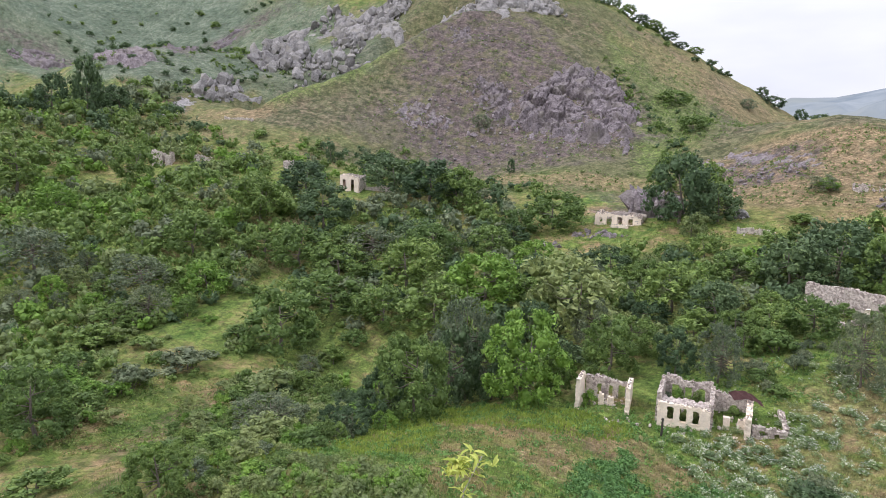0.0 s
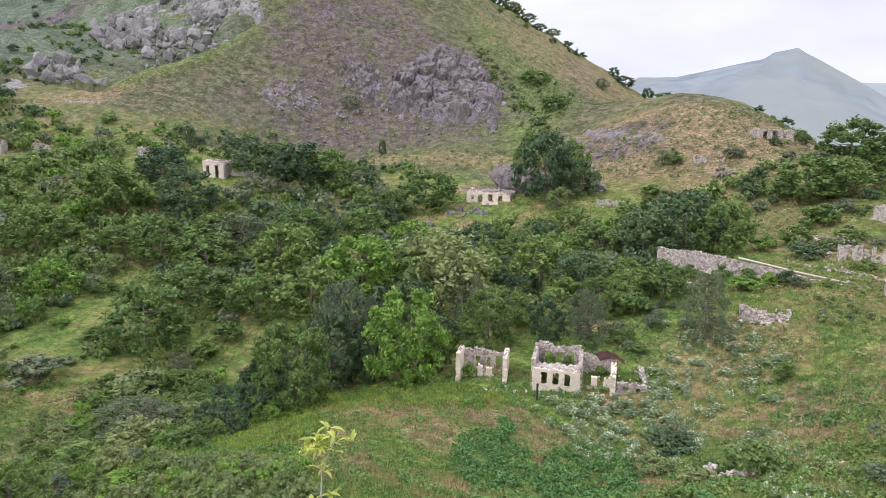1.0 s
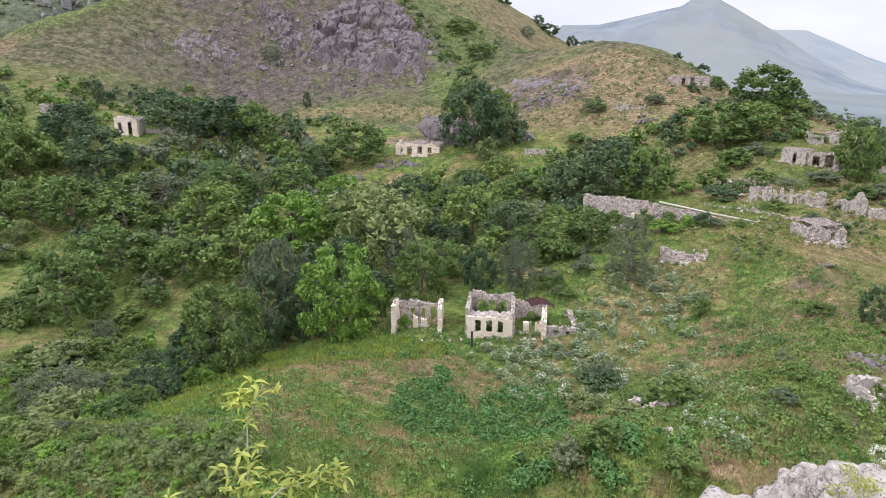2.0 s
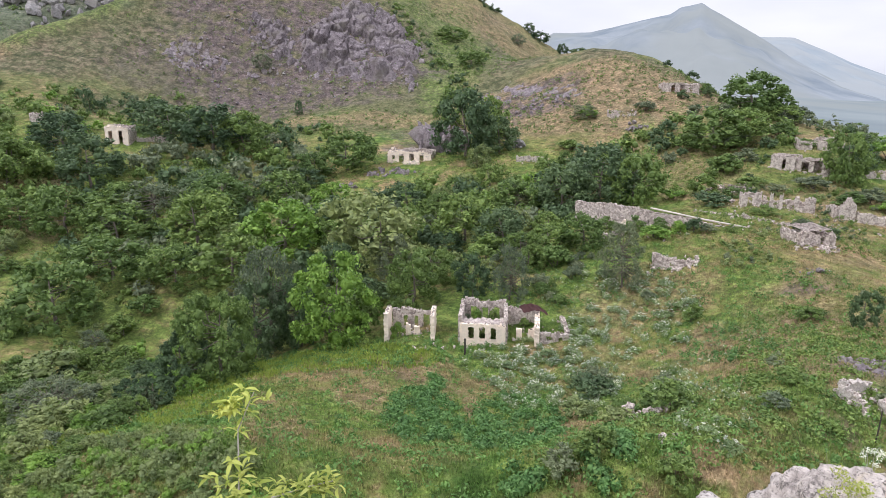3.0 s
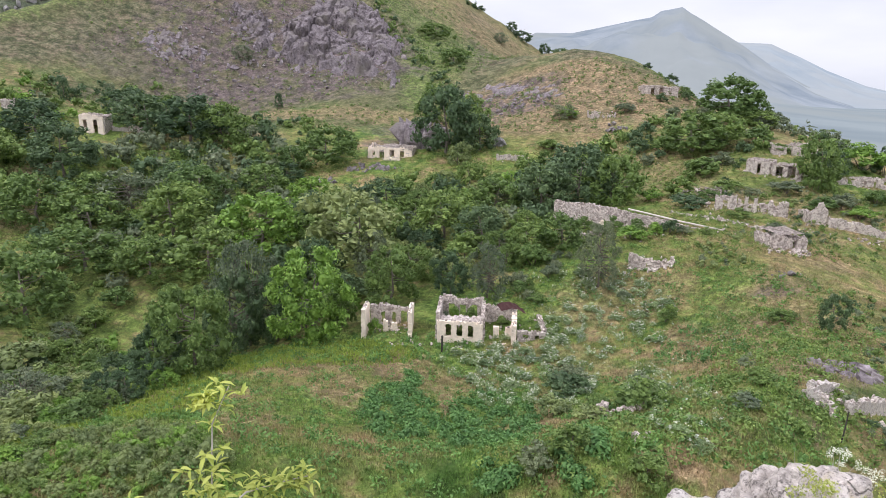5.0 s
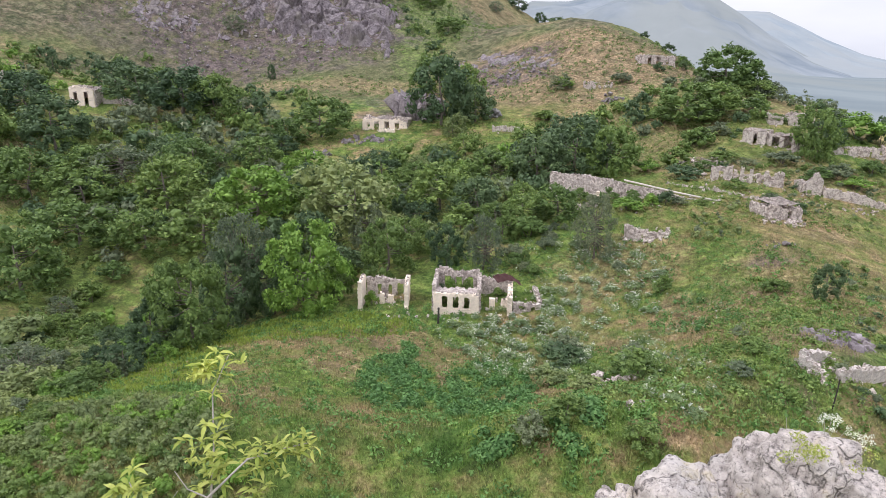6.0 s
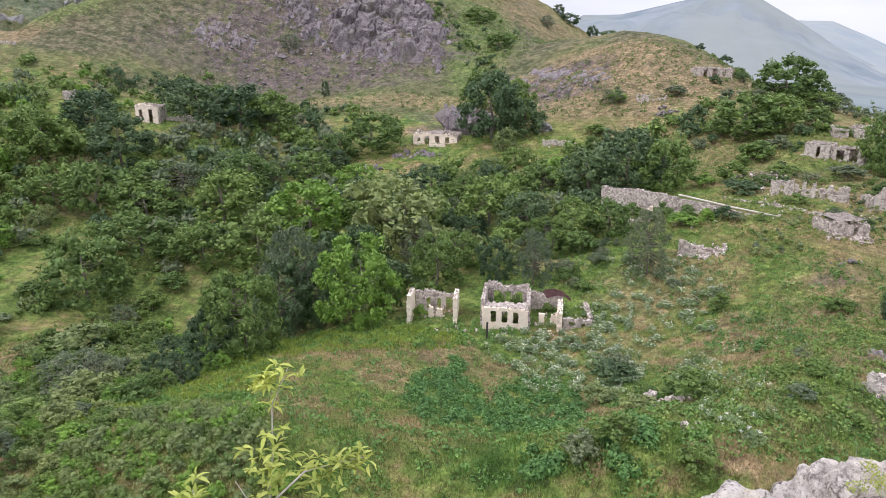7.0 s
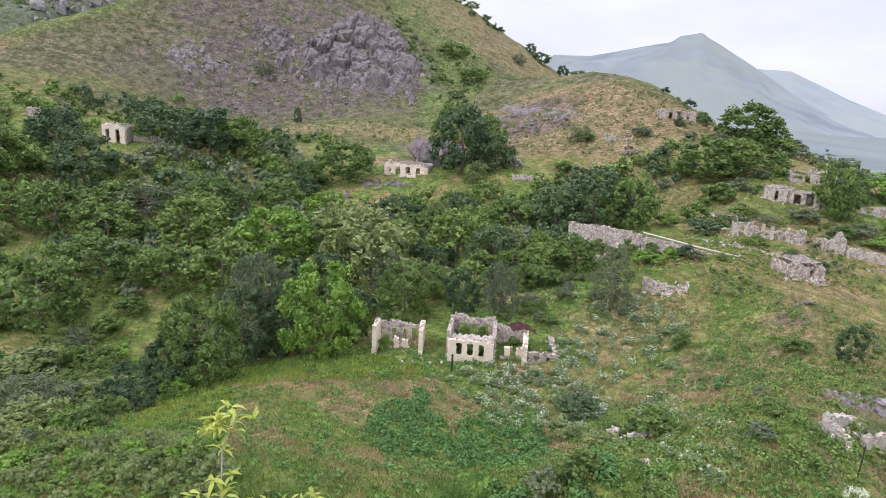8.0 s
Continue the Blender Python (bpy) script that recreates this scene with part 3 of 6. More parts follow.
def limb(bm, pts, radii, sides=6):
    """A tapered, bending branch through some points."""
    prev = None
    for i, (p, r) in enumerate(zip(pts, radii)):
        way = (pts[min(i + 1, len(pts) - 1)] - pts[max(i - 1, 0)]).normalized()
        side = way.cross(Vector((0.31, 0.95, 0.1))).normalized()
        up = way.cross(side)
        ring = [bm.verts.new(p + (side * math.cos(6.2832 * k / sides) + up * math.sin(6.2832 * k / sides)) * r) for k in range(sides)]
        if prev:
            for k in range(sides):
                bm.faces.new((prev[k], prev[(k + 1) % sides], ring[(k + 1) % sides], ring[k]))
        prev = ring
    bm.faces.new(prev)


TREE_LABEL = {
    "bright": "tall fresh-green leafy walnut tree beside a ruin",
    "green": "leafy green deciduous tree on the slope",
    "dark": "dense dark-green leafy tree in the thicket",
    "olive": "broad pale olive-green willow tree",
    "grey": "thin grey-green tree with bare twigs showing",
}
SHRUB_LABEL = {
    "green": "low leafy green shrub on the hillside",
    "dark": "dark-green round bush on the hillside",
    "grey": "grey-green scrubby bush in the grass",
    "olive": "pale olive-green bush in the meadow",
    "bright": "fresh-green leafy bush on the slope",
    "silver": "pale mound of tall white-flowering weeds",
}
PROTO = {}


def build_tree(kind, variant, m):
    """A tree one metre tall and one metre wide, to be scaled."""
    rng = np.random.default_rng(100 + 17 * variant + 1000 * sorted(LEAF).index(kind))
    root = thing("tree", TREE_LABEL[kind], "tree", m, "trees of the valley")
    thin, near = kind == "grey", variant >= 10
    lobes = (50 if near else 34) + 2 * (variant % 10)
    centres, radii, cores, core_radii = [], [], [], []
    bm = bmesh.new()
    top = Vector((rng.normal() * 0.03, rng.normal() * 0.03, 0.70))
    mid = Vector((rng.normal() * 0.03, rng.normal() * 0.03, 0.26))
    limb(bm, [Vector((0, 0, -0.06)), Vector((0, 0, 0.1)), mid, top], [0.030, 0.023, 0.017, 0.006])
    lean = rng.normal(size=2) * 0.05
    for k in range(lobes):
        a = 6.2832 * (k * 0.382 + rng.uniform(-0.08, 0.08))
        level = (k + 0.5) / lobes
        ring = math.sqrt(max(0.0, 1 - (1.75 * level - 0.78) ** 2))
        out = 0.385 * ring * rng.uniform(0.70, 1.12)
        c = np.array([math.cos(a) * out + lean[0] * level, math.sin(a) * out + lean[1] * level, 0.12 + 0.72 * level + rng.normal() * 0.035])
        r = rng.uniform(0.055, 0.125) if near else rng.uniform(0.095, 0.160)
        if k % 5 == 0 or thin:
            limb(bm, [mid.lerp(top, level * 0.8), mid.lerp(Vector(c), 0.6) + Vector((0, 0, 0.03)), Vector(c) * (1.15 if thin and k % 4 == 0 else 1.0)], [0.009, 0.006, 0.002], 3)
        cores.append(c)
        core_radii.append(r * 0.52)
        outward = np.array([c[0], c[1], (c[2] - 0.40) * 0.9])
        outward /= np.linalg.norm(outward) + 1e-6
        for _ in range(12):
            d = rng.normal(size=3)
            d /= np.linalg.norm(d)
            d = d + outward * 0.7 + np.array([0, 0, 0.2])
            d /= np.linalg.norm(d)
            centres.append(c + d * r * rng.uniform(0.62, 1.0))
            radii.append(r * rng.uniform(0.36, 0.62))
    part("trunk", bm, BARK, root, smooth=True)
    count, leaf = (7400, 0.0165) if near else (2700, 0.0275)
    leaf = leaf * 1.12 if kind == "bright" else leaf
    leaves = leaf_cloud(rng, np.array(centres), np.array(radii), count, leaf * (0.85 if thin else 1.0), inner=0.15)
    if thin:
        hearts = leafy_hearts(rng, cores[::2], [r * 0.62 for r in core_radii[::2]], 1)
    else:
        hearts = leafy_hearts(rng, cores, core_radii, 2 if near else 1)
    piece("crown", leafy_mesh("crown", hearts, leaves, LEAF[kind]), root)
    return root


def build_shrub(kind, variant, m):
    """A bush one metre tall and one metre wide, leafy to the ground."""
    rng = np.random.default_rng(500 + 13 * variant + 1000 * sorted(LEAF).index(kind))
    root = thing("shrub", SHRUB_LABEL[kind], "shrub", m, "shrubs of the hillside")
    bm = bmesh.new()
    centres, radii, cores, core_radii = [], [], [], []
    for k in range(10):
        a = 6.2832 * k * 0.382 + rng.uniform(-0.3, 0.3)
        out = 0.37 * math.sqrt((k + 0.3) / 10)
        c = np.array([math.cos(a) * out, math.sin(a) * out, rng.uniform(0.48, 0.76) - out * 1.0])
        if k % 3 == 0:
            limb(bm, [Vector((0, 0, -0.15)), Vector(c * np.array([0.5, 0.5, 0.45])), Vector(c * 1.2)], [0.016, 0.010, 0.004], 4)
        r = rng.uniform(0.13, 0.21)
        cores.append(c - np.array([0, 0, 0.05]))
        core_radii.append(r * 0.52)
        for _ in range(9):
            d = rng.normal(size=3)
            d /= np.linalg.norm(d)
            d[2] = abs(d[2]) * 1.1 - 0.15
            centres.append(c + d * r * rng.uniform(0.6, 1.0))
            radii.append(r * rng.uniform(0.35, 0.6))
    part("branchwork", bm, BARK, root)
    hearts, leaves = leafy_hearts(rng, cores, core_radii, 1), leaf_cloud(rng, np.array(centres), np.array(radii), 1150, 0.038, inner=0.15)
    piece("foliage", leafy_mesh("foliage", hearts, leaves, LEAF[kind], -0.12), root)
    return root


def plant(build, kind, x, y, wide, tall, rng, sink=0.0):
    m = Matrix.Translation(at(x, y, sink)) @ Matrix.Rotation(rng.uniform(0, 6.28), 4, "Z") @ Matrix.Diagonal((wide, wide, tall, 1))
    key = (build is build_tree, kind, int(rng.integers(0, 3)) + (10 if build is build_tree and math.hypot(x, y) < 112 else 0))
    if key in PROTO:
        return copy_thing(PROTO[key], m @ Matrix.Diagonal((1 / PROTO[key].scale[0], 1 / PROTO[key].scale[1], 1 / PROTO[key].scale[2], 1)))
    PROTO[key] = build(kind, key[2], m)
    return PROTO[key]


# x, y, crown width, height, kind
GULLY_TREES = (
    (-14.4, 87.0, 14.6, 16.2, "bright"), (-24.7, 92.6, 11.9, 19.8, "grey"), (-27.5, 76.4, 11.8, 14.6, "green"), (-32.4, 75.4, 8.4, 9.8, "dark"),
    (-26.4, 87.6, 10.5, 14.5, "dark"), (-20.3, 91.5, 8.8, 12.6, "dark"), (-10.2, 118.4, 21.3, 16.9, "olive"), (-6.9, 109.8, 8.1, 11.5, "grey"),
    (-3.5, 99.3, 11.6, 11.5, "green"), (6.2, 98.9, 6.9, 8.5, "dark"), (11.8, 95.9, 7.6, 10.7, "grey"), (-31.5, 130.9, 19.0, 13.9, "bright"),
    (12.8, 116.7, 11.2, 9.4, "dark"), (6.3, 126.6, 14.9, 11.8, "green"), (18.0, 138.7, 13.8, 9.7, "green"), (27.8, 138.1, 15.2, 13.0, "dark"),
    (36.6, 139.1, 16.8, 15.3, "dark"), (42.7, 135.0, 12.7, 13.1, "green"), (26.4, 109.4, 9.2, 7.4, "green"), (20.7, 104.3, 6.3, 5.0, "green"),
    (-0.3, 107.6, 9.0, 8.2, "green"), (-10.6, 92.2, 5.3, 7.2, "green"), (-40.4, 124.1, 16.8, 12.4, "green"), (-16.8, 111.5, 10.5, 11.9, "dark"),
)
UPPER_TREES = (
    (-24.1, 180.5, 18.6, 12.5, "green"), (-32.7, 174.9, 11.1, 8.2, "green"), (9.2, 182.2, 19.4, 20.9, "dark"), (16.2, 191.5, 15.3, 15.8, "green"),
    (18.7, 181.7, 13.0, 11.7, "dark"), (6.1, 222.9, 13.8, 14.2, "green"), (11.8, 171.0, 7.6, 7.1, "olive"), (28.7, 93.4, 7.7, 12.1, "grey"),
    (-77.8, 193.2, 18.5, 12.4, "dark"), (-65.0, 192.2, 21.6, 14.8, "dark"), (-55.3, 190.4, 17.6, 14.5, "green"), (-90.7, 210.5, 18.2, 10.4, "dark"),
    (-79.2, 213.6, 18.1, 10.4, "green"), (-87.1, 163.7, 18.1, 15.0, "dark"), (-105.2, 159.4, 18.7, 14.9, "green"), (-100.5, 178.1, 16.3, 11.2, "dark"),
    (92.0, 186.7, 21.0, 14.2, "green"), (97.5, 184.5, 12.0, 9.0, "green"), (71.5, 162.8, 20.5, 11.4, "green"), (77.6, 164.2, 16.1, 10.0, "green"), (85.6, 130.7, 9.7, 12.9, "green"),
    (97.8, 178.9, 10.8, 5.6, "green"), (48.2, 67.5, 4.2, 5.2, "dark"), (66.6, 145.6, 8.5, 5.1, "green"), (46.5, 198.5, 9.0, 5.2, "grey"),
)
WEST_TREES = (
    (-67.6, 108.9, 17.2, 14.1, "green"), (-65.3, 126.1, 16.2, 10.7, "green"), (-70.6, 140.4, 17.0, 11.0, "green"), (-53.0, 141.0, 18.4, 13.3, "green"),
    (-66.7, 153.3, 16.5, 10.8, "grey"), (-50.5, 154.1, 16.0, 12.0, "green"), (-74.7, 156.0, 13.9, 8.0, "green"), (-83.5, 143.5, 17.2, 13.1, "green"),
    (-45.7, 69.8, 10.5, 6.3, "grey"), (-94.2, 144.5, 12.4, 8.0, "green"), (-52.1, 124.7, 13.6, 10.2, "green"), (-36.5, 159.9, 13.2, 9.1, "green"),
    (-156.7, 169.1, 15.3, 15.2, "green"), (-154.9, 136.5, 11.9, 9.8, "bright"), (-223, 214, 13.5, 27.0, "dark"), (-229, 203, 14.5, 18.0, "dark"),
    (-105.3, 162.6, 14.6, 11.0, "green"), (-70.6, 56.9, 12.6, 11.2, "green"), (-37.6, 41.2, 6.7, 6.9, "green"), (-220, 228, 17.0, 15.0, "dark"),
    (-178.6, 144.3, 22.4, 18.9, "green"), (-111.0, 137.3, 17.4, 13.0, "green"), (-108.5, 116.4, 15.8, 10.4, "grey"), (-133.8, 110.9, 17.2, 12.1, "grey"),
)
RIDGE_TREES = (
    (90.3, 228.4, 4.8, 4.0, "dark"), (86.3, 242.1, 3.6, 2.8, "dark"), (423.0, 676.1, 28.3, 9.0, "dark"), (411.3, 625.8, 26.5, 10.0, "green"),
    (102.7, 153.2, 8.2, 5.1, "green"), (93.0, 138.2, 8.9, 6.9, "dark"), (-49.9, 246.2, 3.6, 6.4, "dark"), (-112.6, 217.2, 4.3, 7.8, "dark"),
    (-72.9, 287.1, 9.2, 7.6, "grey"), (50.7, 391.7, 10.5, 7.9, "grey"), (37.7, 177.8, 7.3, 3.0, "green"), (17.0, 287.6, 12.7, 6.6, "green"),
    (10.9, 332.6, 17.7, 7.6, "green"), (-105.7, 191.4, 9.7, 6.0, "dark"), (34.4, 80.0, 3.3, 2.9, "green"), (8.3, 38.0, 2.5, 2.3, "grey"),
    (10.9, 38.9, 3.5, 2.6, "green"), (17.5, 64.2, 5.3, 3.4, "dark"), (19.5, 48.6, 4.7, 3.2, "green"), (15.1, 35.4, 2.8, 2.1, "green"),
)

CREST_TREES = (
    (70, 433, 17, 8, "dark"), (92, 424, 20, 13, "dark"), (63.6, 438.8, 9, 7, "dark"), (-11.8, 451, 15, 7, "dark"), (-4, 451, 14, 6, "green"),
    (7, 449, 14, 6, "dark"), (15, 447, 12, 5.3, "dark"), (24, 445, 12, 5.3, "green"), (33, 442, 8, 5, "dark"), (-19, 453, 12, 9, "green"),
    (-29, 455, 12, 8, "dark"), (43, 440, 7, 4, "dark"), (1, 450, 10, 6, "green"), (84, 427, 9, 8, "dark"), (86.5, 206, 3.2, 4.6, "dark"),
)
plant_rng = np.random.default_rng(5)
for grove in (GULLY_TREES, UPPER_TREES, WEST_TREES, RIDGE_TREES, CREST_TREES):
    for x, y, wide, tall, kind in grove:
        if tall < 5.2:
            plant(build_shrub, kind, x, y, wide * 1.1, tall * 1.1, plant_rng)
        else:
            plant(build_tree, kind, x, y, wide * 0.94, tall * 0.95, plant_rng, tall * 0.04)


MEADOW_SHRUBS = (
    (18.5, 68.6, 4.2, 3.0, "grey"), (16.4, 69.5, 2.2, 2.2, "olive"), (14.2, 57.5, 4.0, 2.6, "olive"), (23.0, 57.6, 3.2, 2.2, "grey"), (17.2, 54.0, 3.6, 2.4, "green"),
    (15.8, 50.4, 3.6, 2.0, "olive"), (19.6, 52.6, 3.0, 2.0, "green"), (31.2, 88.5, 2.4, 1.8, "grey"), (30.2, 49.5, 3.2, 1.8, "green"), (44.5, 71.0, 3.6, 2.4, "green"), (26.5, 45.0, 2.6, 1.5, "grey"),
)
for x, y, wide, tall, kind in MEADOW_SHRUBS:
    plant(build_shrub, kind, x, y, wide, tall, plant_rng)

UMBEL_MOUNDS = (
    (18.7, 78.9), (19.3, 75.0), (19.7, 69.7), (19.6, 64.4), (17.3, 62.7), (19.1, 83.1), (18.4, 85.7), (17.5, 76.9), (20.4, 81.6), (15.0, 79.6), (13.3, 78.3), (11.4, 75.1),
    (13.4, 73.7), (10.6, 80.2), (8.7, 76.6), (11.4, 69.8), (27.5, 86.8), (26.8, 97.9), (27.8, 94.5), (30.5, 91.7), (32.2, 89.2), (34.3, 90.9), (34.6, 84.4), (24.4, 99.2),
    (23.4, 103.5), (30.4, 80.8), (31.1, 76.4), (23.7, 54.4), (24.1, 58.1), (18.8, 39.7), (24.4, 75.5), (29.2, 84.4), (6.0, 80.0), (7.5, 71.4), (23.2, 89.3), (32.8, 83.6),
)
mound_rng = np.random.default_rng(19)
MOUNDS = []
for x, y in UMBEL_MOUNDS:
    for k in range(2):
        wide = mound_rng.uniform(1.4, 2.8)
        MOUNDS.append((x + mound_rng.normal() * 0.9 * k, y + mound_rng.normal() * 1.3 * k, wide, wide * mound_rng.uniform(0.42, 0.6)))
        plant(build_shrub, "silver", *MOUNDS[-1], mound_rng, 0.1)

GLADE_BUSHES = (
    (-76.2, 91.5, 11.2, 5.8, "grey"), (-75.7, 77.7, 8.1, 6.4, "grey"), (-72.6, 66.2, 7.1, 4.5, "green"), (-77.3, 108.3, 6.9, 3.3, "green"), (-57.9, 90.0, 10.5, 5.9, "olive"), (-40.3, 61.8, 7.3, 5.4, "olive"), (-63.8, 92.2, 4.9, 3.8, "green"), (-54.2, 96.9, 6.0, 4.3, "green"), (-32.6, 66.4, 3.4, 3.6, "grey"), (-55.8, 108.7, 6.6, 5.3, "green"), (-55.0, 115.9, 7.0, 4.4, "green"), (-99.0, 93.9, 12.0, 6.2, "green"), (-90.9, 97.4, 6.6, 3.1, "green"), (-56.0, 44.5, 7.9, 3.7, "green"), (-46.2, 60.2, 7.4, 3.8, "green"), (-59.3, 73.1, 4.1, 2.2, "green"), (-30.9, 45.1, 4.0, 2.3, "bright"), (-45.1, 77.3, 4.9, 3.9, "grey"), (-44.2, 42.7, 2.6, 1.5, "green"), (-94.4, 83.2, 5.9, 3.8, "green"), (-83.5, 92.8, 5.2, 2.4, "green"), (-86.4, 111.3, 4.8, 2.3, "bright"), (-86.8, 126.2, 6.6, 3.8, "green"), (-65.3, 87.9, 3.8, 2.2, "olive"),
)
for x, y, wide, tall, kind in GLADE_BUSHES:
    plant(build_shrub, kind, x, y, wide, tall, plant_rng, 0.1)

SLOPE_SHRUBS = (
    (32.5, 117.5, 4.2, 3.0), (36.5, 113.0, 4.6, 3.4), (34.0, 112.0, 3.0, 2.0), (40.0, 109.8, 4.0, 3.2), (43.0, 108.6, 3.4, 2.4), (29.5, 119.5, 4.4, 3.0), (47.0, 106.8, 3.0, 1.8), (50.5, 105.4, 2.6, 1.6),
    (66.9, 147.3, 6.5, 4.0), (73.3, 150.3, 6.7, 3.7), (57.1, 133.4, 7.8, 4.9), (50.7, 133.6, 5.8, 3.5), (55.0, 123.9, 7.9, 3.7), (98.7, 178.3, 7.3, 4.5), (88.8, 164.1, 9.2, 4.2),
    (60.8, 114.6, 5.2, 2.2), (62.4, 105.1, 3.9, 3.3), (37.5, 178.6, 6.1, 2.8), (47.5, 198.8, 6.8, 4.1), (77.7, 202.7, 4.3, 3.4), (64.4, 197.1, 7.4, 3.6), (89.5, 153.9, 5.6, 2.8),
    (80.4, 120.9, 7.2, 3.3), (77.3, 128.5, 7.4, 3.0), (67.7, 134.9, 6.8, 2.4), (38.2, 107.5, 6.2, 2.6), (45.0, 107.8, 3.7, 3.7), (75.7, 162.2, 9.6, 4.8), (66.1, 166.4, 8.8, 4.8),
    (95.4, 186.1, 11.2, 4.7), (84.4, 186.9, 8.2, 3.7), (88.7, 210.7, 6.1, 4.1), (103.5, 143.6, 12.2, 6.9), (108.1, 142.1, 6.4, 7.8), (102.8, 151.4, 5.7, 4.1), (86.5, 132.4, 7.8, 7.4),
    (63.8, 107.9, 3.4, 2.4), (85.6, 122.6, 6.7, 3.4), (95.2, 126.0, 6.4, 3.2), (86.8, 118.9, 6.6, 2.7), (99, 190, 9, 6), (105, 186, 8, 5), (92, 194, 8, 5), (61, 128, 5, 2.4), (70, 128, 4, 1.8),
)
for k, (x, y, wide, tall) in enumerate(SLOPE_SHRUBS):
    plant(build_shrub, ("green", "green", "grey", "green", "bright", "dark", "grey")[k % 7], x, y, wide * 1.05, tall * 1.1, plant_rng)


def inside(x, y, ring):
    c, j = False, len(ring) - 1
    for i in range(len(ring)):
        (x0, y0), (x1, y1) = ring[i], ring[j]
        if (y0 > y) != (y1 > y) and x < (x1 - x0) * (y - y0) / (y1 - y0) + x0:
            c = not c
        j = i
    return c


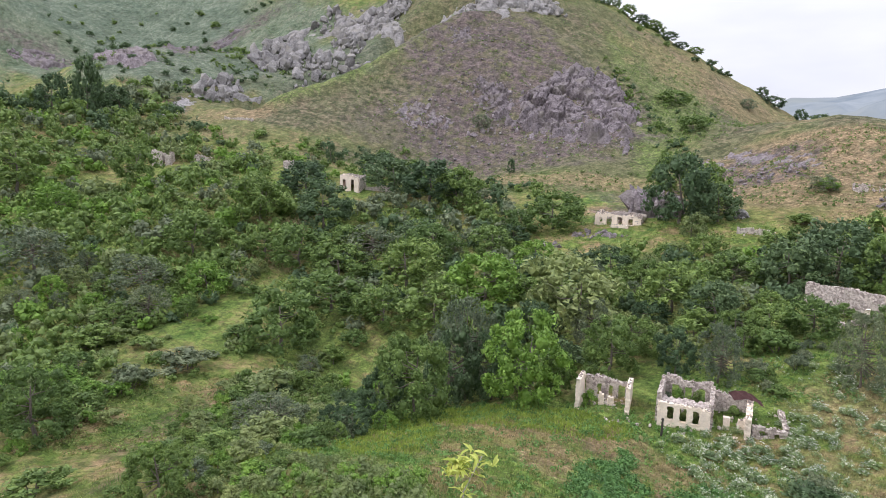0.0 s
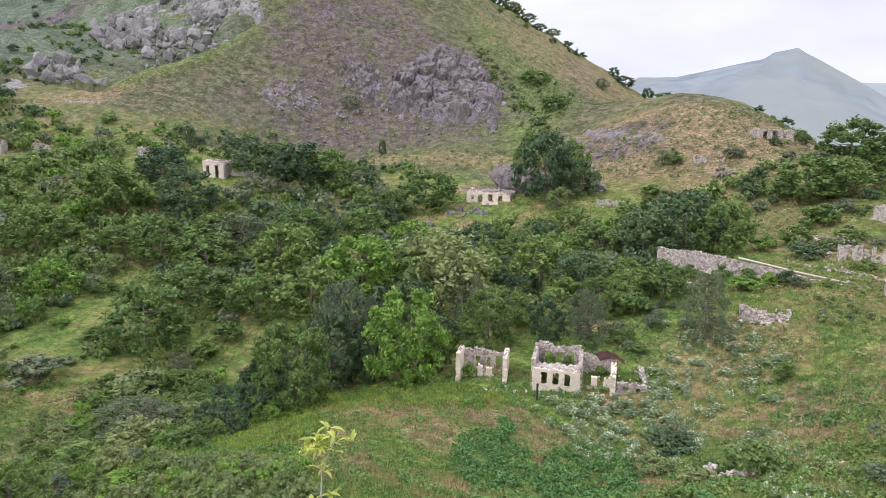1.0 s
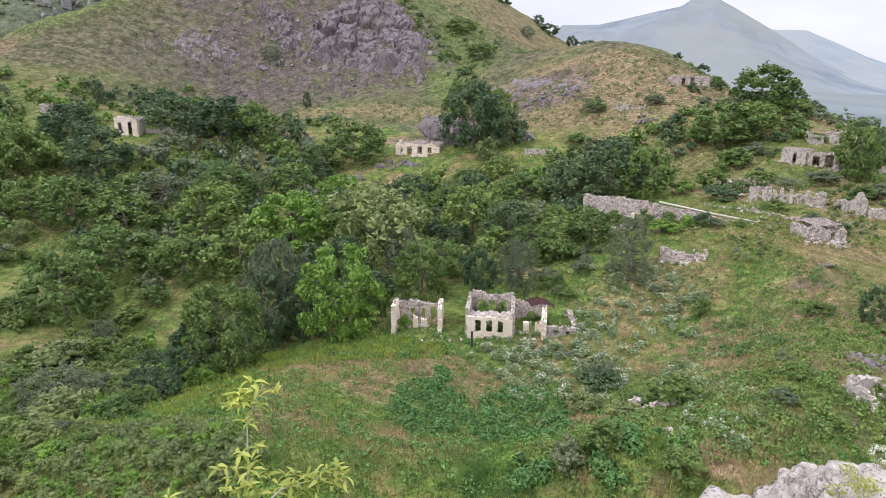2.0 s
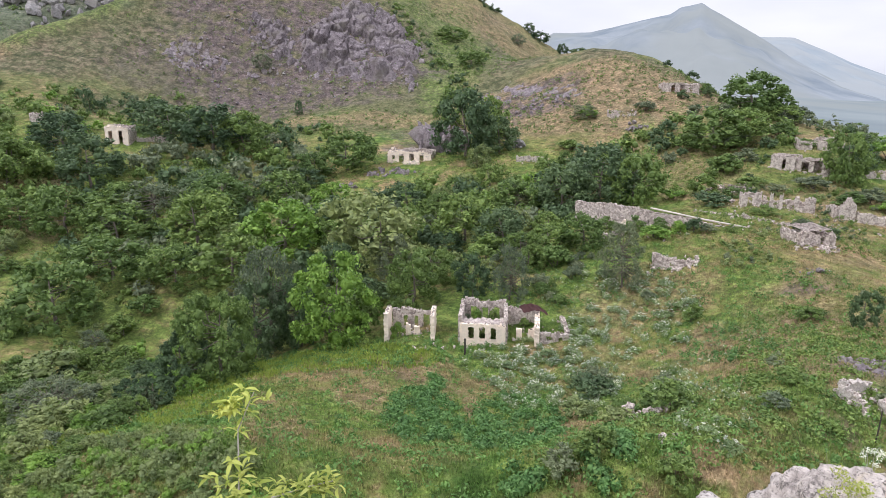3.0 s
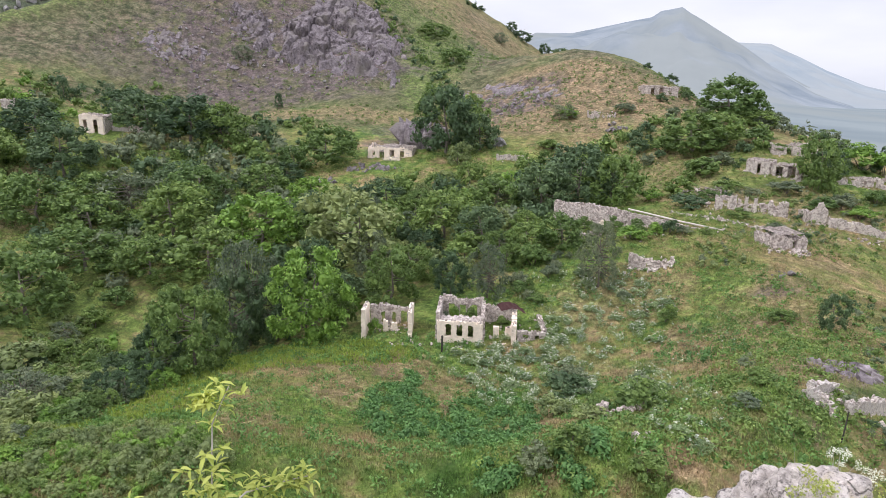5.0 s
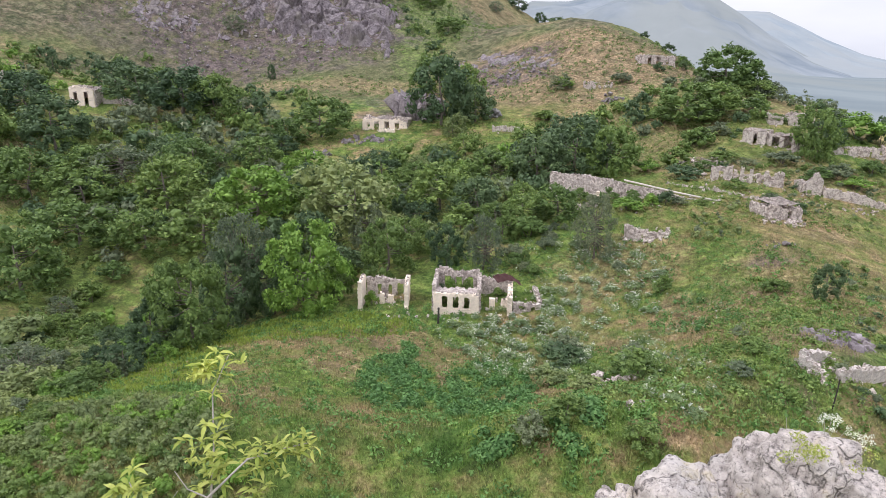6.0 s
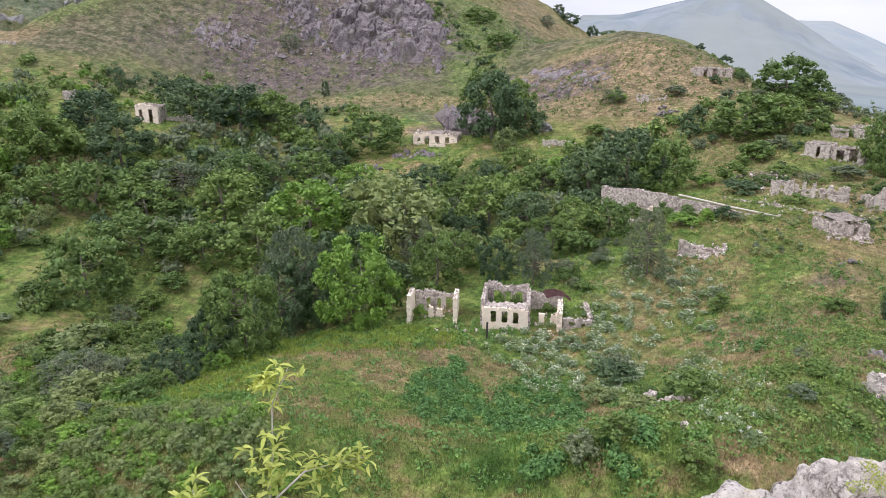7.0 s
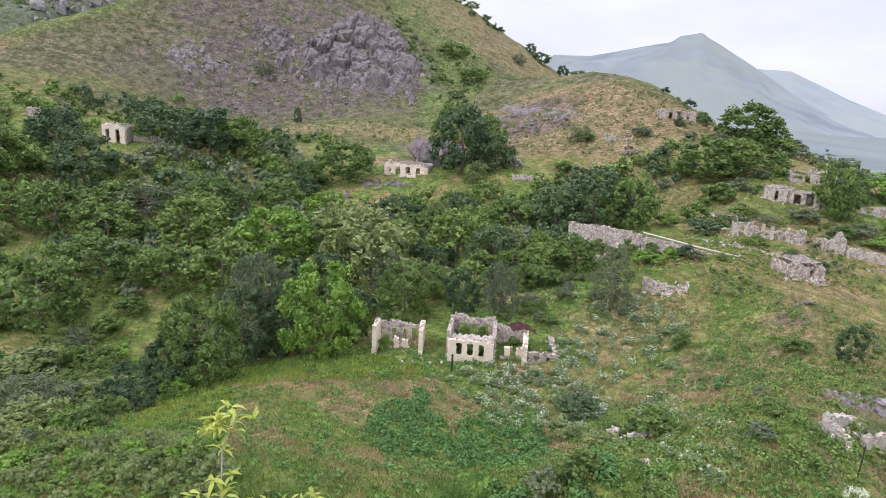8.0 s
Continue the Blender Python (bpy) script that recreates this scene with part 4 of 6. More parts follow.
# Thickets: outline, how many, height from and to, share of trees, kinds
THICKETS = (
    (((-64, 92), (-50, 112), (-36, 100), (-30, 84), (-24, 74), (-34, 62), (-52, 64)), 45, 1.5, 5.0, 0.25, ("green", "dark", "bright", "green")),
    (((-48, 104), (-40, 140), (-10, 156), (10, 160), (26, 140), (22, 112), (4, 100), (-20, 98)), 45, 4.0, 8.0, 0.6, ("green", "dark", "olive", "green")),

    (((50, 100), (58, 126), (78, 150), (104, 150), (100, 120), (74, 104)), 110, 0.7, 2.2, 0.0, ("green", "olive", "grey", "dark")),
    (((18, 112), (28, 122), (56, 104), (62, 92), (46, 90), (30, 104)), 40, 0.6, 1.8, 0.0, ("green", "olive", "grey")),
    (((30, 40), (44, 56), (56, 80), (62, 74), (50, 50), (40, 40)), 45, 0.4, 1.5, 0.0, ("green", "grey", "dark")),

    (((-231, 187), (-192, 215), (-155, 173), (-113, 180), (-79, 168), (-92, 153), (-91, 132), (-95, 112), (-94, 95), (-97, 87), (-92, 72), (-157, 100)), 230, 4, 9, 0.34, ("green", "olive", "grey", "bright", "green", "green")),
    (((-36, 84), (-24, 95), (-8, 96), (3, 99), (20, 104), (29, 121), (30, 159), (9, 162), (-11, 154), (-31, 157), (-44, 137), (-50, 125), (-52, 105)), 70, 4, 8.5, 0.5, ("green", "bright", "green", "dark", "olive", "grey")),
    (((-95, 160), (-82, 194), (-46, 198), (-30, 186), (-31, 157), (-45, 142), (-57, 129), (-85, 137)), 55, 4, 9, 0.5, ("green", "dark", "grey")),
    (((-66, 88), (-62, 109), (-44, 97), (-32, 57), (-34, 49), (-50, 48), (-73, 70)), 85, 1.4, 3.6, 0.05, ("green", "olive", "olive", "bright", "green")),
    (((-29, 44), (-26, 51), (-15, 45), (-11, 35), (-21, 34), (-29, 38)), 120, 1.0, 2.2, 0.0, ("olive", "green", "olive", "bright")),
    (((-287, 235), (-240, 275), (-198, 240), (-192, 209), (-231, 187)), 50, 5, 12, 0.5, ("green", "dark", "grey")),
    (((24, 138), (29, 168), (52, 172), (53, 146), (43, 130), (33, 135)), 26, 4, 8, 0.5, ("dark", "green")),
    (((-10, 316), (18, 365), (30, 331), (19, 250), (0, 268)), 40, 1.5, 4, 0.0, ("green", "dark")),
    (((-125, 232), (-63, 236), (-26, 215), (-63, 200), (-115, 205)), 30, 2.5, 6, 0.2, ("green", "dark")),
    (((-334, 300), (-209, 260), (-199, 300), (-261, 400), (-345, 400)), 45, 2.5, 7, 0.1, ("green", "dark")),
    (((60, 140), (104, 150), (131, 190), (94, 204), (56, 178)), 60, 1.6, 5.5, 0.08, ("green", "grey", "dark")),
    (((19, 90), (31, 112), (23, 118), (8, 100)), 16, 1.5, 3.5, 0.0, ("green", "grey")),
    (((-115, 92), (-73, 118), (-54, 128), (-59, 100), (-73, 84), (-92, 62)), 60, 1.5, 4.0, 0.05, ("green", "green", "olive")),
    (((38, 60), (63, 90), (73, 100), (42, 40), (21, 40), (15, 55)), 20, 0.6, 1.6, 0.0, ("green", "grey")),
    (((-29, 367), (-3, 332), (16, 262), (20, 254), (7, 254), (-10, 313)), 70, 1.2, 3.6, 0.0, ("green", "dark", "green")),
    (((46, 96), (56, 124), (78, 152), (110, 150), (106, 112), (74, 100)), 110, 0.5, 1.3, 0.0, ("olive", "grey", "green")),
    (((-480, 420), (-330, 560), (-260, 480), (-400, 360)), 30, 3, 8, 0.0, ("dark", "green")),
    (((-330, 300), (-215, 250), (-180, 300), (-250, 390), (-330, 380)), 70, 1.5, 5, 0.0, ("green", "dark")),
    (((-211, 236), (-164, 234), (-134, 227), (-95, 264), (-69, 218), (-91, 182), (-154, 181), (-190, 193)), 75, 2.0, 6.5, 0.35, ("green", "dark", "bright", "green", "grey")),
    (((-96, 194), (-79, 242), (-41, 221), (-17, 197), (-24, 170), (-61, 170), (-88, 174)), 40, 1.5, 5.0, 0.2, ("green", "dark", "green")),
    (((-239, 278), (-251, 311), (-238, 340), (-220, 405), (-187, 344), (-208, 302), (-198, 248)), 60, 1.2, 4.0, 0.0, ("green", "dark", "green")),
    (((-40, 38), (-30, 52), (-24, 44), (-30, 34)), 30, 1.0, 2.4, 0.0, ("olive", "green")),
    (((-73, 440), (-31, 470), (42, 440), (31, 420), (-42, 430)), 26, 3, 6, 0.0, ("dark", "green")),
    (((-522, 420), (-314, 520), (-261, 480), (-439, 380)), 26, 3, 7, 0.0, ("dark", "green")),
)

# Thickets of the west side, grown close: outline, spacing, height from and to, share of trees, kinds
WOODS = (
    (((-160, 124), (-114, 86), (-106, 95), (-96, 102), (-92, 106), (-90, 122), (-90, 138), (-101, 159), (-130, 152), (-152, 133)), 120, 3.5, 7.5, 0.25, ("green", "grey", "green", "olive", "dark", "green", "bright")),
    (((-221, 174), (-163, 126), (-137, 148), (-104, 160), (-100, 184), (-140, 203), (-190, 211)), 110, 5.0, 10.0, 0.25, ("green", "green", "olive", "bright", "green", "grey")),
    (((-92, 156), (-83, 180), (-68, 205), (-40, 200), (-35, 174), (-42, 144), (-51, 128), (-60, 117), (-80, 130)), 80, 4.0, 8.5, 0.35, ("green", "grey", "green", "dark", "green")),
    (((-40, 42), (-58, 69), (-65, 91), (-63, 111), (-55, 110), (-42, 91), (-37, 67), (-32, 42)), 55, 1.6, 4.0, 0.05, ("green", "olive", "green", "bright", "grey")),
    (((-109, 82), (-98, 83), (-90, 89), (-76, 78), (-68, 62), (-67, 49)), 34, 2.5, 6.0, 0.2, ("green", "green", "bright", "olive")),
    (((-104, 215), (-60, 228), (-62, 240), (-91, 250), (-113, 240)), 14, 1.5, 4.0, 0.0, ("green", "dark")),
    (((-246, 180), (-226, 236), (-196, 240), (-190, 209), (-221, 174)), 34, 7.0, 12.0, 0.4, ("green", "dark", "grey")),
)
# Grassy strips and paths that stay open.
GLADES = (
    ((-85, 91), (-89, 107), (-87, 118), (-90, 135), (-97, 152), (-90, 148), (-77, 131), (-76, 111), (-79, 95)),
    ((-64, 56), (-68, 67), (-72, 86), (-73, 99), (-71, 111), (-67, 106), (-65, 88), (-60, 68), (-45, 46), (-48, 43), (-59, 47)),
    ((-58, 113), (-51, 124), (-40, 128), (-46, 113), (-51, 102), (-54, 98)),
    ((-178, 159), (-178, 180), (-166, 184), (-155, 156), (-167, 155)),
    ((-99, 161), (-95, 167), (-98, 180), (-91, 182), (-87, 165), (-92, 159)),
)
TAKEN = [(x, y, w) for g in (GULLY_TREES, UPPER_TREES, WEST_TREES, RIDGE_TREES) for x, y, w, *_ in g]
CLEAR = [(6.5, 84, 12), (-4, 88, 7), (-90, 183, 12), (-6.5, 180, 13), (37.5, 96, 7), (59, 95, 8), (32, 120, 8), (36, 114, 7), (46, 109, 9), (63, 117, 9), (79, 136, 9), (95, 132, 7), (-116, 190, 7), (-161, 183, 10), (-150, 191, 9), (88, 150, 8), (-165, 235, 12)]
SCRUB = []
wood_rng = np.random.default_rng(9)
for ring, count, low, high, share, kinds in THICKETS + WOODS:
    xs, ys = [p[0] for p in ring], [p[1] for p in ring]
    made, tries = 0, 0
    while made < count and tries < count * 30:
        tries += 1
        x, y = wood_rng.uniform(min(xs), max(xs)), wood_rng.uniform(min(ys), max(ys))
        if not inside(x, y, ring) or (float(waves(x, y, 34, 21)) < -0.45 and share < 0.2):
            continue
        if any((x - cx) ** 2 + (y - cy) ** 2 < r * r for cx, cy, r in CLEAR) or any(inside(x, y, g) for g in GLADES):
            continue
        tall = wood_rng.uniform(low, high)
        wide = tall * wood_rng.uniform(0.95, 1.5)
        if any((x - cx) ** 2 + (y - cy) ** 2 < (0.30 * (wide + w)) ** 2 for cx, cy, w in TAKEN):
            continue
        TAKEN.append((x, y, wide))
        kind = kinds[int(wood_rng.integers(0, len(kinds)))]
        as_tree = wood_rng.random() < share
        if math.hypot(x, y) > (175 if as_tree else 112) or (not as_tree and high < 2.3):
            SCRUB.append((x, y, wide, tall, kind))
            made += 1
            continue
        plant(build_tree if as_tree else build_shrub, kind, x, y, wide, tall, wood_rng, 0.1 + (0.08 * tall if as_tree else 0.0))
        made += 1


def far_scrub(kind, label, spots):
    """Small and distant bushes of one colour, grown together over the slopes."""
    rng = np.random.default_rng(61)
    hs, ls = [], []
    for x, y, wide, tall in spots:
        size, close = (wide + tall) / 2, math.hypot(x, y) < 70
        n, leaves, blade = (9, 700, 0.040) if close else (9, 230, 0.068) if size > 4.5 else (5, 115, 0.085)
        d = rng.normal(size=(n, 3))
        d /= np.linalg.norm(d, axis=1)[:, None]
        foot = np.array([x, y, float(height(x, y)) + tall * 0.34])
        c = foot + d * np.array([wide * 0.27, wide * 0.27, tall * 0.20])
        r = rng.uniform(0.15, 0.25, n) * size * (0.8 if n > 5 else 1.0)
        spots_ = np.repeat(c, 3, axis=0) + rng.normal(size=(3 * n, 3)) * size * 0.12
        hs.append(leafy_hearts(rng, c, r * 0.72, 1))
        ls.append(leaf_cloud(rng, spots_, np.full(3 * n, 0.13 * size), leaves, blade * size))
    tagged(new("scrub", leafy_mesh("scrub", together(*hs), together(*ls), LEAF[kind])), label, "scrub", kind="stuff")


for kind, label in (("green", "green bushes spread over the slopes"), ("dark", "dark bushes spread over the slopes"), ("grey", "grey-green bushes spread over the slopes"), ("olive", "olive-green bushes spread over the slopes"), ("bright", "fresh-green bushes spread over the slopes")):
    spots = [s[:4] for s in SCRUB if s[4] == kind]
    if spots:
        far_scrub(kind, label, spots)


# ---------------------------------------------------------------- ruins
def stone_mesh(seed, points=13, squash=(1, 1, 0.8)):
    rng = np.random.default_rng(seed)
    bm = bmesh.new()
    for _ in range(points):
        d = rng.normal(size=3)
        d /= np.linalg.norm(d)
        bm.verts.new(Vector(d * rng.uniform(0.40, 0.56) * np.array(squash)))
    r = bmesh.ops.convex_hull(bm, input=bm.verts)
    bmesh.ops.delete(bm, geom=[g for g in r["geom_interior"] if isinstance(g, bmesh.types.BMVert)], context="VERTS")
    me = bpy.data.meshes.new("stone")
    bm.to_mesh(me)
    bm.free()
    return me


def stones_of(material, count, seed, squash=(1, 1, 0.8), points=13):
    out = []
    for k in range(count):
        me = stone_mesh(seed + k, points, squash)
        me.materials.append(material)
        out.append(me)
    return out


WALL_STONES = stones_of(STONE, 6, 900)


def ruin_wall(root, start, end, tall_a, tall_b, material, holes=(), ragged=0.5, thick=0.55, base=0.0, seed=0, name="wall", step=0.25, label="", peak=None, face=0.0):
    """A broken masonry wall from start to end; holes are (from, to, bottom, top) along it and go right through."""
    a, b = Vector((*start, 0)), Vector((*end, 0))
    length = (b - a).length
    along = (b - a) / length
    off = Vector((-along.y, along.x, 0)) * thick / 2
    rng = np.random.default_rng(seed + 31)
    cols = max(2, round(length / step))
    cuts = sorted({round(i * length / cols, 3) for i in range(cols + 1)} | {round(h, 3) for hole in holes for h in hole[:2] if 0 < h < length})
    rows_ = int(math.ceil((max(tall_a, tall_b) - base) / step)) + 1
    levels = sorted({round(base + i * step, 3) for i in range(rows_ + 1)} | {round(h, 3) for hole in holes for h in hole[2:]})
    u_ = np.array(cuts)
    knots = [np.interp(u_, np.arange(0, length + w, w), rng.random(len(np.arange(0, length + w, w)))) for w in (2.6, 0.8)]
    bite = ragged * (1.15 * knots[0] ** 1.5 + 0.45 * knots[1] ** 2 + 0.2 * rng.random(len(cuts)))
    line = tall_a + (tall_b - tall_a) * u_ / length
    if peak:
        line = line + peak[1] * np.clip(1 - np.abs(u_ - peak[0]) / peak[2], 0, 1)
        rows_ = int(math.ceil((line.max() - base) / step)) + 1
        levels = sorted({round(base + i * step, 3) for i in range(rows_ + 1)} | {round(h, 3) for hole in holes for h in hole[2:]})

    def solid(i, j):
        if i < 0 or j < 0 or i >= len(cuts) - 1 or j >= len(levels) - 1:
            return False
        u, w = (cuts[i] + cuts[i + 1]) / 2, (levels[j] + levels[j + 1]) / 2
        if w > max(line[i] - bite[i], base + 0.2):
            return False
        return not any(h[0] < u < h[1] and h[2] < w < h[3] for h in holes)

    bm = bmesh.new()
    made = {}

    def corner(i, j, s):
        if (i, j, s) not in made:
            broken = not (solid(i, j) and solid(i - 1, j) and solid(i, j - 1) and solid(i - 1, j - 1)) and levels[j] > base + 0.2
            jit = Vector(rng.normal(size=3) * (0.045 if broken else 0.007)) + Vector((0, 0, rng.normal() * 0.07 * ragged if broken else 0.0))
            made[i, j, s] = bm.verts.new(a + along * cuts[i] + off * s + Vector((0, 0, levels[j])) + jit)
        return made[i, j, s]

    for i in range(len(cuts) - 1):
        for j in range(len(levels) - 1):
            if not solid(i, j):
                continue
            for s in (-1, 1):
                q = [corner(i, j, s), corner(i + 1, j, s), corner(i + 1, j + 1, s), corner(i, j + 1, s)]
                bm.faces.new(q if s < 0 else q[::-1])
            for di, dj, p, q in ((-1, 0, (i, j), (i, j + 1)), (1, 0, (i + 1, j + 1), (i + 1, j)), (0, 1, (i, j + 1), (i + 1, j + 1)), (0, -1, (i + 1, j), (i, j))):
                if not solid(i + di, j + dj):
                    bm.faces.new((corner(*p, -1), corner(*q, -1), corner(*q, 1), corner(*p, 1)))
    bmesh.ops.recalc_face_normals(bm, faces=bm.faces)
    wall = part(name, bm, material, root, label)
    for i in range(len(cuts) - 1):
        tops = [j for j in range(len(levels) - 1) if solid(i, j)]
        if not tops or rng.random() > 0.55:
            continue
        s = rng.uniform(0.22, 0.46)
        spot = a + along * ((cuts[i] + cuts[i + 1]) / 2) + off * rng.uniform(-0.6, 0.6) + Vector((0, 0, levels[tops[-1] + 1] + s * 0.08))
        turn = Euler(rng.uniform(0, 6.28, 3)).to_matrix().to_4x4()
        piece("stone", WALL_STONES[int(rng.integers(0, 6))], wall, Matrix.Translation(spot) @ turn @ Matrix.Diagonal((s * 1.3, s, s * 0.9, 1)))
    for _ in range(int(face * length)):
        i = int(rng.integers(0, len(cuts) - 1))
        tops = [j for j in range(len(levels) - 1) if solid(i, j) and levels[j] > base + 0.7]
        if not tops:
            continue
        s = rng.uniform(0.25, 0.55)
        spot = a + along * ((cuts[i] + cuts[i + 1]) / 2) + off * -0.94 + Vector((0, 0, levels[tops[int(rng.integers(0, len(tops)))]] + 0.12))
        turn = Matrix.Rotation(math.atan2(along.y, along.x), 4, "Z") @ Matrix.Rotation(rng.normal() * 0.15, 4, "Y")
        piece("stone", WALL_STONES[int(rng.integers(0, 6))], wall, Matrix.Translation(spot) @ turn @ Matrix.Diagonal((s * 1.3, s * 0.35, s * 0.7, 1)))
    return wall


def rubble(root, rng, count, x0, x1, y0, y1, size):
    """Fallen stones within a ruin, in its own measure."""
    inv = root.matrix_world.inverted()
    for _ in range(count):
        x, y = rng.uniform(x0, x1), rng.uniform(y0, y1)
        p = root.matrix_world @ Vector((x, y, 0))
        q = inv @ at(p.x, p.y)
        s = size * rng.uniform(0.5, 1.5)
        m = Matrix.Translation((x, y, q.z + s * 0.2)) @ Euler(rng.uniform(0, 6.28, 3)).to_matrix().to_4x4() @ Matrix.Diagonal((s * 1.3, s, s, 1))
        piece("stone", WALL_STONES[int(rng.integers(0, 6))], root, m)


def ruin_root(name, label, x, y, yaw, group="ruined houses of the village"):
    return thing(name, label, "ruin", Matrix.Translation(at(x, y, 0.0)) @ Matrix.Rotation(radians(yaw), 4, "Z"), group)


def front_house():
    r = ruin_root("ruined_house", "roofless cream-plastered stone house ruin with empty windows", 3.5, 83.7, -7)
    rng = np.random.default_rng(41)
    W, D = 6.3, 6.8
    ruin_wall(r, (0, 0), (W, 0), 3.3, 3.1, WALL, [(1.15, 1.95, 0.95, 2.75), (2.7, 3.5, 0.92, 2.75), (4.25, 5.05, 0.90, 2.65), (2.3, 2.75, -0.1, 0.35)], 0.12, base=-0.8, seed=1, name="front_wall", label="cream-plastered wall with three empty windows")
    # Ledge of the upper floor, carried further back to darken the front windows.
    bm = bmesh.new()
    nx = 24
    rim = [(0.3 + 5.7 * i / nx, 3.3 + 0.45 * math.sin(i * 1.7) + 0.25 * math.sin(i * 0.6 + 1)) for i in range(nx + 1)]
    for z, flip in ((2.6, 1), (2.8, 0)):
        front = [bm.verts.new((x, 0.28, z)) for x, y in rim]
        rear = [bm.verts.new((x, y, z + 0.03 * math.sin(x * 5))) for x, y in rim]
        for i in range(nx):
            q = (front[i], front[i + 1], rear[i + 1], rear[i])
            bm.faces.new(q[::-1] if flip else q)
        if flip:
            low = rear
    for i in range(nx):
        bm.faces.new((low[i], low[i + 1], rear[i + 1], rear[i]))
    part("floor_slab", bm, STONE, r, "broken remnant of the upper floor")
    ruin_wall(r, (0, 0.3), (0, D), 4.4, 4.8, BLOCK, (), 0.4, base=-0.8, seed=2, name="side_wall")
    ruin_wall(r, (0.3, D), (W, D), 4.9, 4.6, STONE, [(0.8, 1.7, 1.5, 3.4), (2.5, 3.4, 1.5, 3.4), (4.2, 5.1, 1.5, 3.4)], 0.5, base=-0.6, seed=3, name="back_wall")
    ruin_wall(r, (W, 0.3), (W, D - 0.3), 3.8, 4.5, STONE, [(2.4, 3.4, -0.8, 1.6)], 0.5, base=-0.8, seed=4, name="cross_wall")
    ruin_wall(r, (W + 0.3, D - 0.6), (11.0, D - 0.8), 3.9, 3.5, STONE, [(1.9, 2.7, 0.2, 2.2)], 0.7, base=-0.6, seed=5, name="back_wall")
    ruin_wall(r, (W + 1.5, 1.7), (10.5, 1.6), 2.7, 2.4, WALL, [(0.8, 1.7, -0.2, 2.0)], 0.5, base=-0.8, seed=35, name="cross_wall")
    ruin_wall(r, (W + 1.2, -0.1), (9.8, 0.0), 0.45, 0.35, WALL, (), 0.4, base=-0.8, seed=6, name="front_wall")
    ruin_wall(r, (10.6, -0.3), (10.8, D - 2.0), 3.3, 4.2, WALL, (), 0.6, base=-0.8, seed=7, name="cross_wall", thick=0.7)
    ruin_wall(r, (11.1, 0.7), (15.0, 1.2), 2.3, 1.9, BLOCK, [(0.8, 1.8, 0.7, 1.4), (2.5, 3.1, 0.0, 1.2)], 0.5, base=-0.6, seed=8, name="front_wall")
    ruin_wall(r, (15.0, 1.5), (14.4, D - 0.3), 2.4, 3.2, STONE, (), 0.6, base=-0.6, seed=9, name="side_wall")
    bm = bmesh.new()
    nx, ny = 10, 4
    grid = [[bm.verts.new((8.9 + 3.8 * i / nx - 0.2 * j, D - 3.6 + 0.9 * j / ny, 3.75 + 0.7 * math.sin(3.14 * i / nx) - 0.05 * i + 0.07 * math.sin(i * 2.2 + j) + 0.18 * j)) for j in range(ny + 1)] for i in range(nx + 1)]
    for i in range(nx):
        for j in range(ny):
            bm.faces.new((grid[i][j], grid[i + 1][j], grid[i + 1][j + 1], grid[i][j + 1]))
    bmesh.ops.solidify(bm, geom=bm.faces[:], thickness=0.04)
    part("roof_sheet", bm, RUST, r, "bent rusty red iron roof sheet")
    rubble(r, rng, 26, 0.6, W - 0.5, 0.8, D - 0.5, 0.45)
    rubble(r, rng, 18, W + 0.5, 15, 0.4, D - 1, 0.45)
    rubble(r, rng, 10, -1, 12, -2.2, -0.5, 0.4)


def pillar_house():
    r = ruin_root("ruined_house", "roofless house ruin with tall pale wall ends and an open front", -6.9, 85.2, -3)
    rng = np.random.default_rng(43)
    W, D = 6.6, 5.6
    ruin_wall(r, (0, 0), (0, D), 4.6, 4.0, WALL, (), 0.25, base=-0.8, seed=11, name="side_wall", thick=0.55)
    ruin_wall(r, (W, -0.4), (W, D), 4.5, 3.8, WALL, (), 0.3, base=-0.8, seed=12, name="side_wall", thick=0.55)
    ruin_wall(r, (0.4, D), (W - 0.4, D), 3.6, 3.3, BLOCK, [(1.6, 2.2, 0.5, 2.3), (3.2, 3.8, 0.4, 2.2), (4.5, 5.5, 0.0, 2.4)], 0.7, base=-0.6, seed=13, name="back_wall")
    ruin_wall(r, (2.6, 2.4), (4.6, 2.5), 2.6, 2.0, WALL, [(0.7, 1.2, 0.4, 1.9)], 0.6, base=-0.6, seed=14, name="cross_wall")
    ruin_wall(r, (0.5, 0), (1.6, 0), 0.3, 0.1, BLOCK, (), 0.4, base=-0.8, seed=15, name="front_wall")
    ruin_wall(r, (4.9, -0.3), (W - 0.3, -0.4), 0.5, 0.4, WALL, (), 0.4, base=-0.8, seed=16, name="front_wall")
    rubble(r, rng, 24, 0.6, W - 0.6, 0.3, D - 0.6, 0.45)
    rubble(r, rng, 10, 3, 10, -3, -1.0, 0.4)


